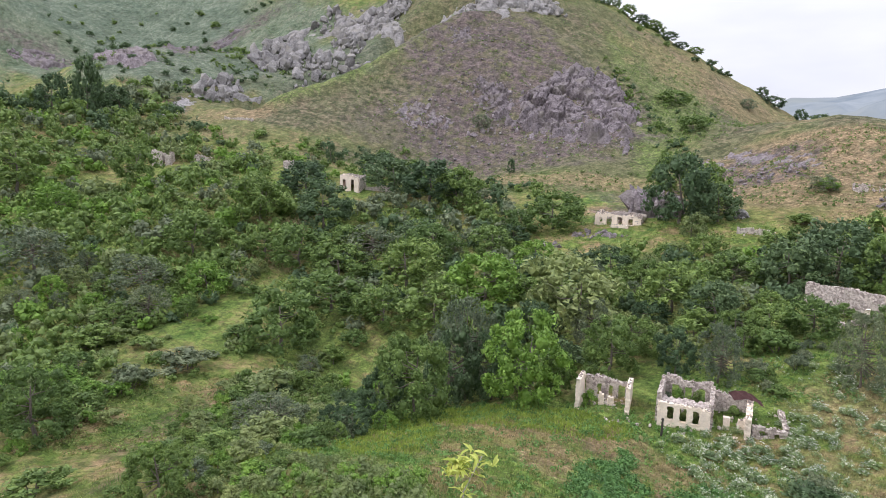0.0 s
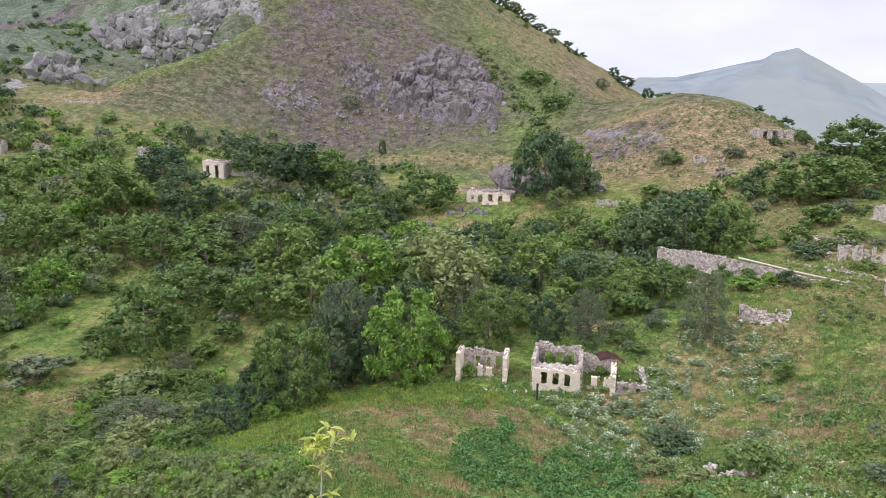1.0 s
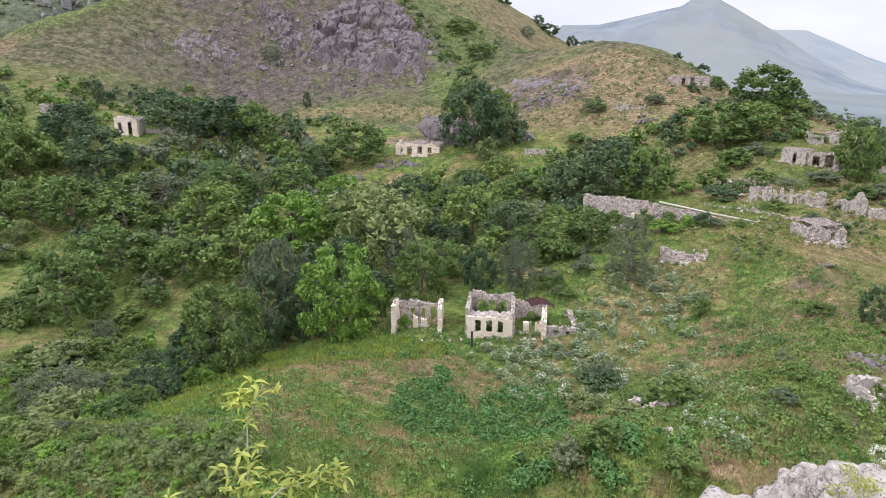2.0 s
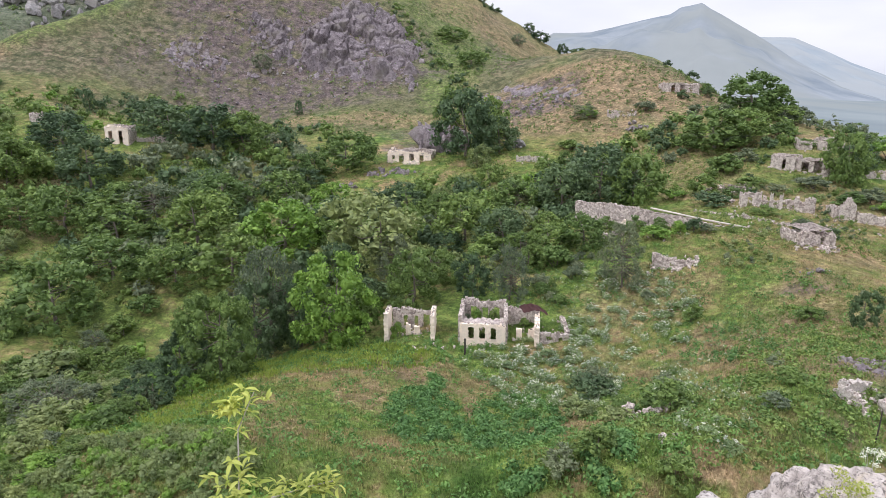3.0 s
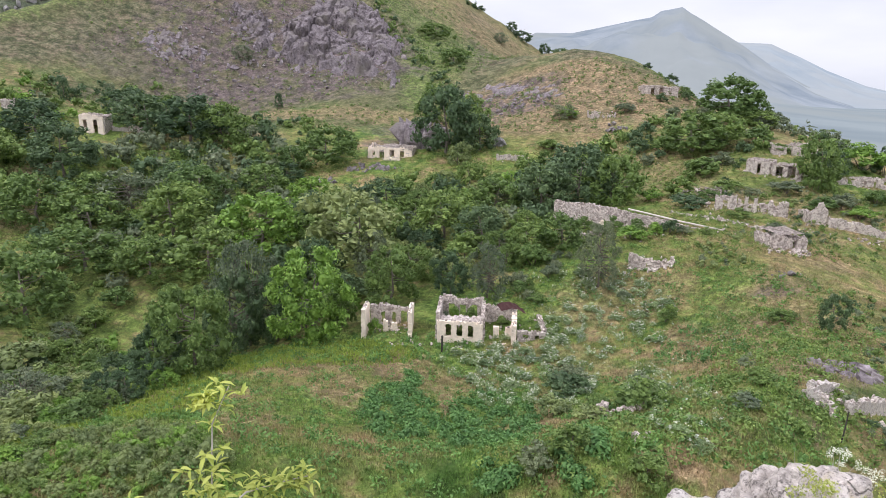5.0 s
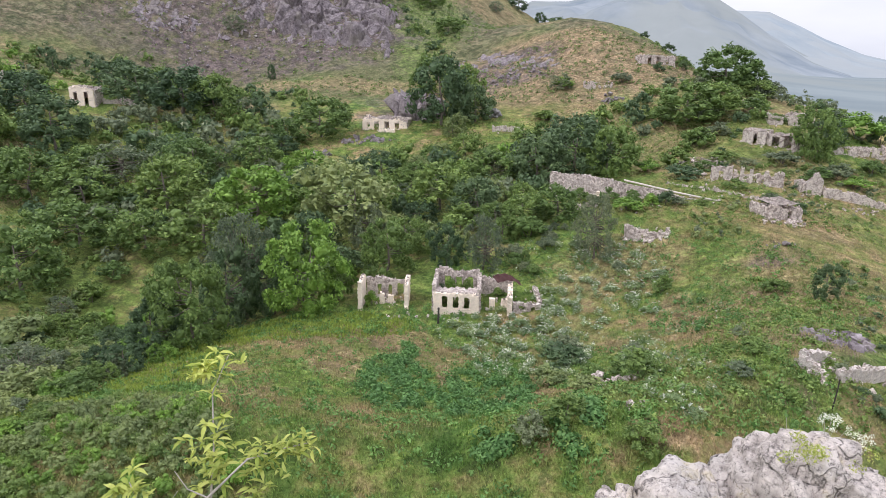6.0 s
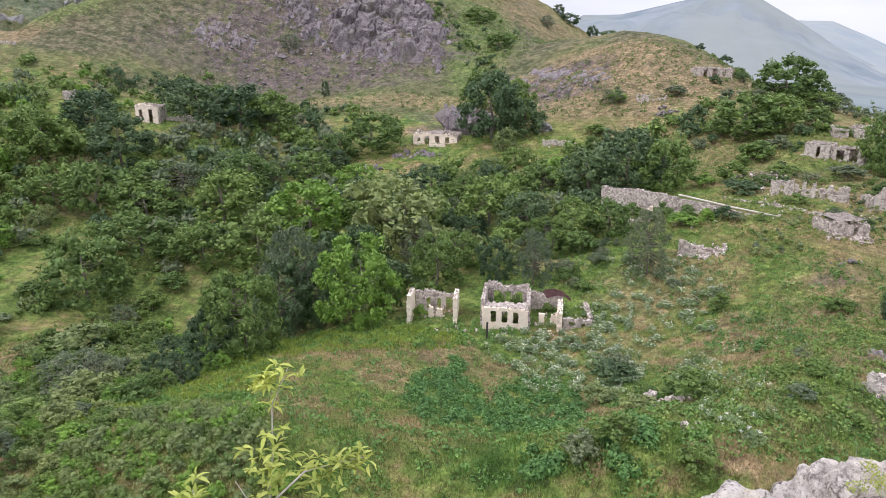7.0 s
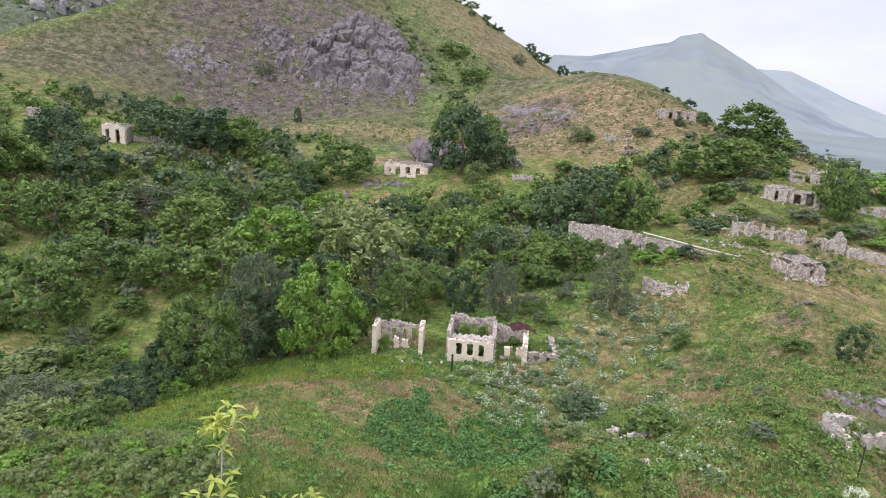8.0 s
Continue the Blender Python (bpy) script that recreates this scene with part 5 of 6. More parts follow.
def box_ruin(x, y, yaw, wide, deep, front, back, material, label, seed, holes=(), ragged=0.5, cross=0, stones=10, name="ruined_house", peak=None, face=1.5, roof=None):
    """Four broken walls round a roofless room."""
    ragged = ragged * 1.5
    r = ruin_root(name, label, x, y, yaw)
    rng = np.random.default_rng(seed)
    ruin_wall(r, (0, 0), (wide, 0), front, front * 0.9, material, holes, ragged, base=-0.9, seed=seed, name="front_wall", peak=peak, face=face)
    ruin_wall(r, (0, 0.3), (0, deep), front, back, material, (), ragged, base=-0.9, seed=seed + 1, name="side_wall")
    ruin_wall(r, (wide, 0.3), (wide, deep), front * 0.9, back, STONE, (), ragged, base=-0.9, seed=seed + 2, name="side_wall")
    ruin_wall(r, (0.3, deep), (wide - 0.3, deep), back, back * 0.9, STONE, (), ragged, base=-0.9, seed=seed + 3, name="back_wall")
    for k in range(cross):
        u = wide * (k + 1) / (cross + 1)
        ruin_wall(r, (u, 0.3), (u, deep - 0.3), front * 0.8, back * 0.8, STONE, (), ragged * 1.4, base=-0.9, seed=seed + 5 + k, name="cross_wall")
    # Roof slab; on some houses added only to block light from the room.
    if roof:
        bm = bmesh.new()
        nx = max(4, int((roof[1] - roof[0]) / 0.4))
        rows = []
        for j, y in enumerate((-0.15, 0.3 * deep, 0.6 * deep, deep + 0.1)):
            rows.append([bm.verts.new((roof[0] + (roof[1] - roof[0]) * i / nx, y + rng.normal() * 0.12, roof[2] + 0.1 * j + rng.normal() * 0.06)) for i in range(nx + 1)])
        for p, q in zip(rows, rows[1:]):
            for i in range(nx):
                bm.faces.new((p[i], p[i + 1], q[i + 1], q[i]))
        bmesh.ops.solidify(bm, geom=bm.faces[:], thickness=0.28)
        part("roof_slab", bm, STONE, r, "sagging slab of flat roof that darkens the room")
    rubble(r, rng, stones, 0.3, wide, 0.3, deep, 0.5)
    rubble(r, rng, stones // 2, -1, wide + 1, -1.5, -0.2, 0.5)
    return r


def terrace_wall(line, material, label, seed, ragged=0.3, face=4.0, stones=20):
    """A retaining wall through points (x, y, height of its top), bedded in the slope."""
    x0, y0 = line[0][:2]
    r = ruin_root("retaining_wall", label, x0, y0, 0, "broken walls of the village")
    base = r.matrix_world.translation
    for k, (p, q) in enumerate(zip(line, line[1:])):
        low = min(float(height(*p[:2])), float(height(*q[:2]))) - base.z - 0.9
        ruin_wall(r, (p[0] - x0, p[1] - y0), (q[0] - x0, q[1] - y0), p[2] - base.z, q[2] - base.z, material, (), ragged, 0.7, low, seed + k, face=face)
    xs, ys = [p[0] - x0 for p in line], [p[1] - y0 for p in line]
    rubble(r, np.random.default_rng(seed), stones, min(xs), max(xs), min(ys) - 3, max(ys) - 3, 0.5)
    return r


def stub_wall(x, y, yaw, length, a, b, material, label, seed, holes=(), ragged=0.8, stones=8, thick=0.6):
    r = ruin_root("ruined_wall", label, x, y, yaw, "broken walls of the village")
    ruin_wall(r, (0, 0), (length, 0), a, b, material, holes, ragged, thick, -0.9, seed)
    rubble(r, np.random.default_rng(seed), stones, -0.5, length + 0.5, -1.4, 1.2, 0.5)
    return r


front_house()
pillar_house()
plant(build_shrub, "bright", -5.4, 86.9, 2.3, 2.9, plant_rng)
plant(build_shrub, "green", 8.8, 88.9, 2.4, 3.4, plant_rng)
plant(build_shrub, "bright", 6.2, 89.0, 2.2, 3.2, plant_rng)
plant(build_shrub, "grey", 4.8, 88.0, 1.8, 3.0, plant_rng)
plant(build_shrub, "green", 13.2, 87.6, 2.2, 1.8, plant_rng)
box_ruin(-92.9, 185.8, 4, 6.2, 6.0, 4.6, 5.0, WALL, "small cream-plastered house shell with two dark windows", 51, [(0.9, 1.9, 1.0, 3.2), (3.6, 4.7, -0.6, 3.2)], 0.28, peak=(2.2, 0.9, 3.0), roof=(0.2, 6.0, 4.0))
stub_wall(-86.1, 189.6, 20, 9.0, 1.8, 1.4, BLOCK, "low grey wall running from the small house", 56)
box_ruin(-12.8, 184.6, -12, 12.6, 5.5, 3.4, 4.0, WALL, "long pale stone house ruin on a ledge", 61, [(1.2, 2.0, 0.6, 1.9), (3.2, 4.6, -0.9, 2.3), (6.2, 7.6, 0.4, 2.3), (9.2, 10.4, 0.3, 2.1)], 0.6, 1, roof=(3.2, 8.5, 2.9))
stub_wall(-8.3, 181.2, -12, 4.6, 1.1, 0.9, WALL, "low pale wall piece before a ruin", 66, ragged=0.3)
terrace_wall(((28.3, 124.9, -19.6), (33.7, 120.1, -19.4), (39.5, 114.6, -19.7), (47.6, 110.4, -21.1), (54.4, 107.4, -22.1)), STONE, "long rubble-stone retaining wall sinking into grass", 71)
terrace_wall(tuple((x, y, float(height(x, y)) + 0.75) for x, y in ((50.3, 121.0), (53.6, 117.4), (57.2, 113.4), (60.0, 110.4), (63.5, 107.5))), STONE, "low broken rubble wall along a grassy terrace", 171, 0.8, 2.0)
stub_wall(30.9, 113.4, -6, 3.6, 1.6, 1.0, BLOCK, "broken pale wall corner with fallen stones", 75, stones=26)
stub_wall(34.6, 113.4, 80, 2.2, 2.6, 1.6, WALL, "pale plastered wall pier", 76, ragged=0.4)
box_ruin(34.6, 96.4, -16, 6.4, 3.8, 2.5, 1.5, STONE, "collapsed stone hut with rubble inside", 81, [(2.2, 3.0, -0.9, 1.0)], 0.6, 1, 24)
box_ruin(58.4, 98.2, 14, 6.6, 4.2, 2.6, 2.2, STONE, "collapsed stone hut overgrown with grass", 85, [(3.6, 4.4, -0.9, 1.2)], 0.5, 1, 30, roof=(0.8, 6.0, 2.3))
box_ruin(59.4, 121.4, -26, 12.4, 3.4, 3.2, 1.3, BLOCK, "row of broken wall piers of a ruined house", 91, [(1.2, 2.0, -0.9, 1.8), (3.6, 5.0, -0.9, 9), (5.6, 6.6, 0.4, 9), (7.2, 9.2, -0.9, 9), (9.9, 10.9, 0.6, 9)], 0.5, 2, 30)
box_ruin(76.1, 143.2, -46, 5.0, 3.6, 3.0, 2.9, BLOCK, "stone house ruin with a dark doorway and sagging roof", 97, [(2.3, 3.1, -0.2, 2.0)], 0.2, 0, 8, roof=(0.2, 4.6, 2.75))
# This roof slab is added so that the two openings come out dark.
box_ruin(80.0, 139.2, -45, 6.0, 3.4, 2.7, 2.4, BLOCK, "broken stone house with two dark openings", 101, [(0.7, 2.1, -0.6, 2.0), (3.1, 4.7, -0.4, 2.1), (5.2, 5.7, 0.4, 9)], 0.3, 1, 16, roof=(0.2, 4.4, 2.35))
box_ruin(73.7, 114.2, -8, 3.3, 3.6, 2.5, 2.0, BLOCK, "broken stone house end with a gable peak", 103, (), 0.25, 0, 8, peak=(1.9, 1.9, 1.7))
terrace_wall(tuple((x, y, float(height(x, y)) + up) for x, y, up in ((77.2, 113.6, 2.3), (81.5, 112.9, 2.0), (86.5, 112.1, 1.9), (92.5, 111.0, 1.5))), BLOCK, "long pale stone house wall with a crumbled top", 175, 0.6, 2.0, 24)
box_ruin(87.3, 153.0, -20, 9.5, 4.5, 2.6, 3.0, BLOCK, "grey roofless house walls among bushes", 107, [(3.0, 4.2, -0.9, 2.0)], 0.5, 1)
# Roof slab made up here to darken the openings.
box_ruin(73.4, 208.8, -2, 11.4, 4.0, 2.8, 2.6, STONE, "low stone house ruin with dark openings", 111, [(2.6, 3.8, -0.2, 2.0), (5.4, 6.8, -0.6, 2.1), (8.6, 9.4, 0.0, 1.9)], 0.2, 0, roof=(1.5, 8.0, 2.5))
box_ruin(52.9, 196.4, -16, 8.0, 3.6, 1.9, 2.2, BLOCK, "low broken stone walls on the dry slope", 117, [(3.4, 4.2, -0.9, 1.2)], 0.8)
box_ruin(86.1, 173.6, -8, 5.0, 3.0, 1.5, 1.8, WALL, "pale broken hut walls among bushes", 121, [(1.2, 1.9, -0.9, 1.1), (3.0, 3.6, -0.9, 1.1)], 0.5)
stub_wall(22.4, 172.8, -8, 8.2, 1.9, 1.4, BLOCK, "pale low wall at the edge of the trees", 125, ragged=1.0, stones=20)
box_ruin(-118.3, 194.1, 28, 3.0, 3.0, 2.8, 2.8, BLOCK, "tiny grey hut among the trees", 127, (), 0.3)
box_ruin(-168.0, 188.0, 20, 6.4, 4.0, 5.2, 5.4, BLOCK, "tall broken house shell among trees", 131, [(1.4, 2.2, 0.6, 2.4), (3.8, 4.6, -0.9, 3.4)], 1.0, 1)
box_ruin(-156.5, 196.0, 24, 5.4, 4.0, 2.8, 3.0, BLOCK, "small broken house among trees", 137, [(2.0, 2.8, -0.9, 1.8)], 0.8)
stub_wall(-175.5, 240.5, 12, 12.8, 1.2, 0.8, BLOCK, "low pale rubble wall on the grassy shoulder", 141, stones=26)
stub_wall(16.3, 51.5, -30, 2.6, 2.1, 1.0, STONE, "broken pale wall end in the grass", 145, stones=26)
stub_wall(16.6, 51.0, 50, 1.6, 1.9, 1.1, STONE, "broken pale wall end in the grass", 147, stones=8)
stub_wall(18.9, 49.6, 20, 1.2, 1.5, 1.0, STONE, "stump of a pale stone wall", 148, stones=8)
stub_wall(15.5, 39.4, 10, 0.9, 0.9, 0.6, STONE, "stump of a pale stone wall", 149, stones=4)
stub_wall(32.5, 46.6, 24, 3.6, 1.5, 0.7, PALE, "broken pale plastered wall corner", 151, ragged=0.5, stones=26)
stub_wall(32.6, 46.7, -60, 2.2, 1.4, 0.3, PALE, "broken pale plastered wall corner", 153, ragged=0.5, stones=6)
stub_wall(34.8, 45.0, 18, 5.4, 1.3, 1.1, PALE, "pale rubble wall beside a post", 155, ragged=0.6, stones=12)
box_ruin(91.8, 134.3, -2, 13.0, 3.4, 2.0, 1.9, BLOCK, "pale low house walls below the trees", 157, [(2.2, 3.4, 0.2, 9), (5.6, 6.4, -0.9, 9), (8.0, 8.8, -0.9, 1.4), (10.2, 11.4, 0.0, 9)], 0.6, 1, 14)


def post(x, y, tall, radius, lean, label):
    r = thing("post", label, "post", Matrix.Translation(at(x, y)) @ Matrix.Rotation(radians(lean), 4, "Y"))
    bm = bmesh.new()
    limb(bm, [Vector((0, 0, -0.4)), Vector((0.02, 0, tall * 0.5)), Vector((0, 0.01, tall))], [radius, radius * 0.92, radius * 0.8], 8)
    part("shaft", bm, POST, r)
    bm = bmesh.new()
    bmesh.ops.create_cone(bm, cap_ends=True, segments=8, radius1=radius * 1.2, radius2=radius * 0.7, depth=radius * 1.4, matrix=Matrix.Translation((0, 0.01, tall + radius * 0.5)))
    part("cap", bm, POST, r)


post(4.0, 80.3, 2.1, 0.16, 1, "dark weathered post before the house ruin")
post(32.2, 41.6, 2.5, 0.06, 3, "thin dark metal post on a dry path")


def long_pipe():
    r = thing("pipe", "pale pipe lying along the retaining wall", "pipe", Matrix.Translation(at(39.6, 114.5)))
    bm = bmesh.new()
    pts = [Vector((x, y, up)) - r.matrix_world.translation for x, y, up in ((39.6, 114.5, -19.45), (43.5, 112.5, -20.10), (47.6, 110.4, -20.82), (54.4, 107.4, -21.82))]
    limb(bm, pts, [0.16] * 4, 8)
    part("tube", bm, PIPE, r, smooth=True)


long_pipe()


# ---------------------------------------------------------------- rocks
def outcrop(name, label, patches, material, sizes, seed, lean=(0, 0, 0), tall=1.3, sink=0.2):
    """A bed of broken rocks; patches are (x, y, half width, half depth, turn, count)."""
    rng = np.random.default_rng(seed)
    cx, cy = patches[0][:2]
    root = thing(name, label, "rock outcrop", Matrix.Translation(at(cx, cy)))
    shapes = stones_of(material, 9, seed * 10, (1, 0.85, tall), 15)
    for px, py, rx, ry, turn, count in patches:
        for _ in range(count):
            a, d = rng.uniform(0, 6.28), math.sqrt(rng.uniform(0, 1))
            u, v = rx * d * math.cos(a), ry * d * math.sin(a)
            t = radians(turn)
            x, y = px + u * math.cos(t) - v * math.sin(t), py + u * math.sin(t) + v * math.cos(t)
            s = sizes[0] + (sizes[1] - sizes[0]) * rng.random() ** 2.2
            m = Matrix.Translation(at(x, y) - at(cx, cy) + Vector((0, 0, s * sink))) @ Euler([radians(l) + rng.normal() * 0.24 for l in lean[:2]] + [0.0]).to_matrix().to_4x4() @ Matrix.Rotation(rng.uniform(0, 6.28), 4, "Z") @ Matrix.Diagonal((s * rng.uniform(0.7, 1.3), s * rng.uniform(0.7, 1.2), s * rng.uniform(0.7, 1.3), 1))
            piece("rock", shapes[int(rng.integers(0, 9))], root, m)
    return root


def cells(u, v, size, seed):
    """Broken blocks over a plane: how near each spot is to the nearest joint, and a chance value for its block."""
    rng = np.random.default_rng(seed)
    jit, val = rng.uniform(0.1, 0.9, (64, 64, 2)), rng.random((64, 64))
    iu, iv = np.floor(u / size).astype(int), np.floor(v / size).astype(int)
    f1, f2, chance = np.full(u.shape, 9.0), np.full(u.shape, 9.0), np.zeros(u.shape)
    for di in (-1, 0, 1):
        for dj in (-1, 0, 1):
            a, b = (iu + di) % 64, (iv + dj) % 64
            d = np.hypot(u / size - iu - di - jit[a, b, 0], v / size - iv - dj - jit[a, b, 1])
            near = d < f1
            f2 = np.where(near, f1, np.minimum(f2, d))
            chance = np.where(near, val[a, b], chance)
            f1 = np.where(near, d, f1)
    return f2 - f1, chance


def rock_face(root, ring, material, block, depth, seed, step=0.55, bare=0.15, steep=1.6):
    """A bare face of jointed rock standing out of the slope inside an outline in plan."""
    pts = np.array(ring, float)
    xs = np.arange(pts[:, 0].min() - 5, pts[:, 0].max() + 5, step)
    ys = np.arange(pts[:, 1].min() - 5, pts[:, 1].max() + 5, step)
    x, y = np.meshgrid(xs, ys)
    edge, within = np.full(x.shape, 1e9), np.zeros(x.shape, bool)
    for (x0, y0), (x1, y1) in zip(pts, np.roll(pts, -1, 0)):
        dx, dy = x1 - x0, y1 - y0
        c = np.clip(((x - x0) * dx + (y - y0) * dy) / (dx * dx + dy * dy), 0, 1)
        edge = np.minimum(edge, np.hypot(x - x0 - c * dx, y - y0 - c * dy))
        cross = (y0 > y) != (y1 > y)
        within ^= cross & (x < dx * (y - y0) / (dy if dy else 1e-9) + x0)
    edge = np.where(within, edge, -edge) + 2.2 * waves(x, y, 3.2 * block, seed) + 1.4 * waves(x, y, 1.1 * block, seed + 1)
    mask = np.clip((edge + 2.5) / 5.0, 0, 1)
    e = 2.0
    z = land(x, y)
    gx, gy = (land(x + e, y) - land(x - e, y)) / (2 * e), (land(x, y + e) - land(x, y - e)) / (2 * e)
    size = np.sqrt(gx * gx + gy * gy + 1)
    up = y * steep
    wx, wy = x + 0.35 * block * waves(x, up, 2.5 * block, seed + 2), up + 0.5 * block * waves(x, up, 2.0 * block, seed + 3)
    j1, c1 = cells(wx, wy * 0.55, block * 2.1, seed + 4)
    j2, c2 = cells(wx, wy * 0.6, block * 0.9, seed + 5)
    j3, c3 = cells(wx, wy, block * 0.42, seed + 6)
    gap = waves(x, y, 5.0 * block, seed + 7)
    d = depth * (bare + 0.75 * c1 + 0.30 * c2 + 0.08 * c3 + 0.35 * gap) - depth * (0.40 * np.clip(1 - j1 / 0.14, 0, 1) + 0.22 * np.clip(1 - j2 / 0.16, 0, 1))
    d = d * mask - 0.9 * (1 - mask)
    n = np.stack([-gx, -gy, np.ones_like(gx)], -1) / size[..., None]
    p = np.stack([x, y, height(x, y)], -1) + n * d[..., None] - np.array(root.matrix_world.translation)
    live = mask > 0
    ok = live[:-1, :-1] | live[1:, :-1] | live[:-1, 1:] | live[1:, 1:]
    q = np.arange(x.size).reshape(x.shape)
    faces = np.stack([q[:-1, :-1], q[:-1, 1:], q[1:, 1:], q[1:, :-1]], -1)[ok]
    used, inv = np.unique(faces, return_inverse=True)
    me = mesh_from("rock_face", p.reshape(-1, 3)[used], inv.reshape(-1, 4), material)
    piece("rock_face", me, root)


crag = outcrop("crag", "steep purple-grey rock crag on the hillside", ((-36, 308, 26, 24, 0, 60), (-14, 300, 10, 24, 10, 34), (-70, 305, 16, 10, 0, 40), (-101, 345, 7, 8, 0, 10), (-60, 285, 22, 8, 0, 30), (-100, 288, 14, 8, 0, 40), (-9, 270, 4, 10, 0, 12)), CRAG, (0.8, 4.2), 21, (-40, 0, 0), 1.5, -0.05)
rock_face(crag, ((-60, 304), (-54, 290), (-39, 284), (-20, 277), (-8, 281), (-7, 309), (-16, 330), (-28, 347), (-42, 334), (-52, 322)), CRAG, 4.4, 5.2, 210, 0.55, -0.04)
rock_face(crag, ((-83, 316), (-74, 296), (-61, 294), (-64, 306), (-70, 315)), CRAG, 2.4, 3.4, 230, 0.55, -0.15)
rock_face(crag, ((-117, 286), (-105, 277), (-89, 285), (-97, 293), (-111, 292)), CRAG, 1.6, 1.6, 250, 0.55, -0.40)
rock_face(crag, ((-108, 349), (-103, 338), (-94, 341), (-97, 351)), CRAG, 1.8, 2.0, 270, 0.55, -0.20)
limestone = outcrop("rock_outcrop", "broken grey limestone outcrop below the summit", ((-179, 401, 25, 20, 24, 230), (-228, 372, 18, 44, 32, 230), (-171, 335, 24, 26, 27, 90), (-212, 287, 11, 14, 36, 60), (-223, 425, 9, 13, 28, 30), (-164, 407, 14, 14, 22, 50), (-186, 360, 20, 14, 20, 60)), LIME, (1.8, 8.0), 22, (-20, 0, 0), 1.2, 0.36)
rock_face(limestone, ((-214, 416), (-213, 432), (-194, 428), (-157, 392), (-146, 372), (-156, 372), (-179, 388), (-194, 392)), LIME, 5.0, 4.2, 310, 0.7, -0.10)
rock_face(limestone, ((-238, 365), (-258, 410), (-240, 424), (-221, 422), (-211, 412), (-225, 398), (-232, 381), (-225, 352)), LIME, 4.6, 3.6, 330, 0.7, -0.25)
rock_face(limestone, ((-228, 285), (-223, 300), (-204, 298), (-195, 297), (-203, 279), (-219, 273)), LIME, 3.6, 2.6, 350, 0.7, -0.20)
rock_face(limestone, ((-205, 232), (-220, 268), (-210, 264), (-199, 236)), LIME, 2.2, 1.0, 360, 0.7)
summit = outcrop("summit_rocks", "grey rock band and scree near the hilltop", ((-100, 382, 30, 9, 10, 100), (-72, 390, 22, 10, 5, 90), (-150, 420, 20, 10, 0, 40)), LIME, (1.6, 6.5), 23, (-20, 0, 0), 1.2, 0.3)
rock_face(summit, ((-134, 379), (-103, 368), (-80, 372), (-56, 387), (-59, 405), (-84, 391), (-119, 394)), LIME, 4.4, 3.0, 370, 0.7, -0.15)
outcrop("rock_outcrop", "dark rock knob behind a ruined house", ((2.4, 195, 5.0, 4, 0, 24), (6.5, 191, 2.6, 2.5, 0, 8), (0.5, 197, 3, 3, 0, 8)), CRAG, (4.0, 9.5), 24, (-12, 0, 0), 1.6, 0.12)
outcrop("rock_outcrop", "grey rock among dry grass", ((23, 187, 3.5, 3, 0, 14), (25.1, 184, 2, 2, 0, 6)), LIME, (1.0, 3.2), 25, (-10, 0, 0), 1.1)
outcrop("rock_outcrop", "dark rock face under a ledge", ((-12, 175, 9, 2.5, -10, 40), (-23, 167, 3, 3, 0, 14)), CRAG, (0.6, 2.2), 26, (-10, 0, 0), 1.1, 0.0)
outcrop("pale_stones", "pale loose stones on the purple scree", ((-60, 292, 50, 26, 0, 130), (-100, 335, 30, 26, 0, 50), (-30, 275, 20, 12, 0, 30)), LIME, (0.4, 1.6), 37, (0, 0, 0), 0.8)
outcrop("loose_stones", "grey stones strewn over the scree slope", ((-62.7, 290, 50, 30, 0, 200), (-94, 340, 30, 30, 0, 60)), CRAG, (0.4, 2.0), 27, (0, 0, 0), 0.9)
outcrop("rock_outcrop", "grey-purple rock patch in the meadow", ((40.8, 54.2, 3.4, 2.4, 12, 50),), CRAG, (0.4, 2.0), 28, (0, 0, 0), 0.8, -0.05)
outcrop("rock_outcrop", "dark stones in dry grass", ((52.8, 85.3, 2.4, 1.4, 0, 14),), CRAG, (0.4, 1.5), 29, (0, 0, 0), 0.8)
scarp = outcrop("rock_outcrop", "rocky band below the green hill", ((-408, 360, 24, 8, 45, 40), (-285, 296, 18, 8, 15, 40), (-290, 390, 12, 40, 30, 40)), CRAG, (1.0, 3.6), 30, (-10, 0, 0), 1.2)
rock_face(scarp, ((-424, 342), (-420, 357), (-411, 368), (-392, 360), (-391, 350), (-405, 345)), CRAG, 3.0, 2.8, 410, 0.9, -0.20)
rock_face(scarp, ((-304, 306), (-282, 312), (-262, 301), (-264, 288), (-280, 286), (-303, 295)), CRAG, 3.0, 3.2, 430, 0.8, -0.15)
rock_face(scarp, ((-280, 322), (-312, 380), (-331, 446), (-309, 446), (-290, 400), (-268, 346), (-268, 318)), CRAG, 3.0, 2.8, 450, 0.9, -0.35)
outcrop("fallen_stones", "heap of pale stones fallen from a hut", ((37.2, 96.0, 3.4, 1.6, -16, 60),), STONE, (0.35, 1.1), 34, (0, 0, 0), 0.7, 0.2)
outcrop("fallen_stones", "heap of pale stones round a sunken hut", ((60.5, 97.6, 4.6, 2.2, 20, 80),), STONE, (0.35, 1.2), 35, (0, 0, 0), 0.7, 0.25)
outcrop("fallen_stones", "line of pale rubble along a terrace", ((56, 114.5, 9, 0.8, -46, 70), (70, 110.5, 6, 0.8, -12, 26)), STONE, (0.3, 0.9), 36, (0, 0, 0), 0.7, 0.2)
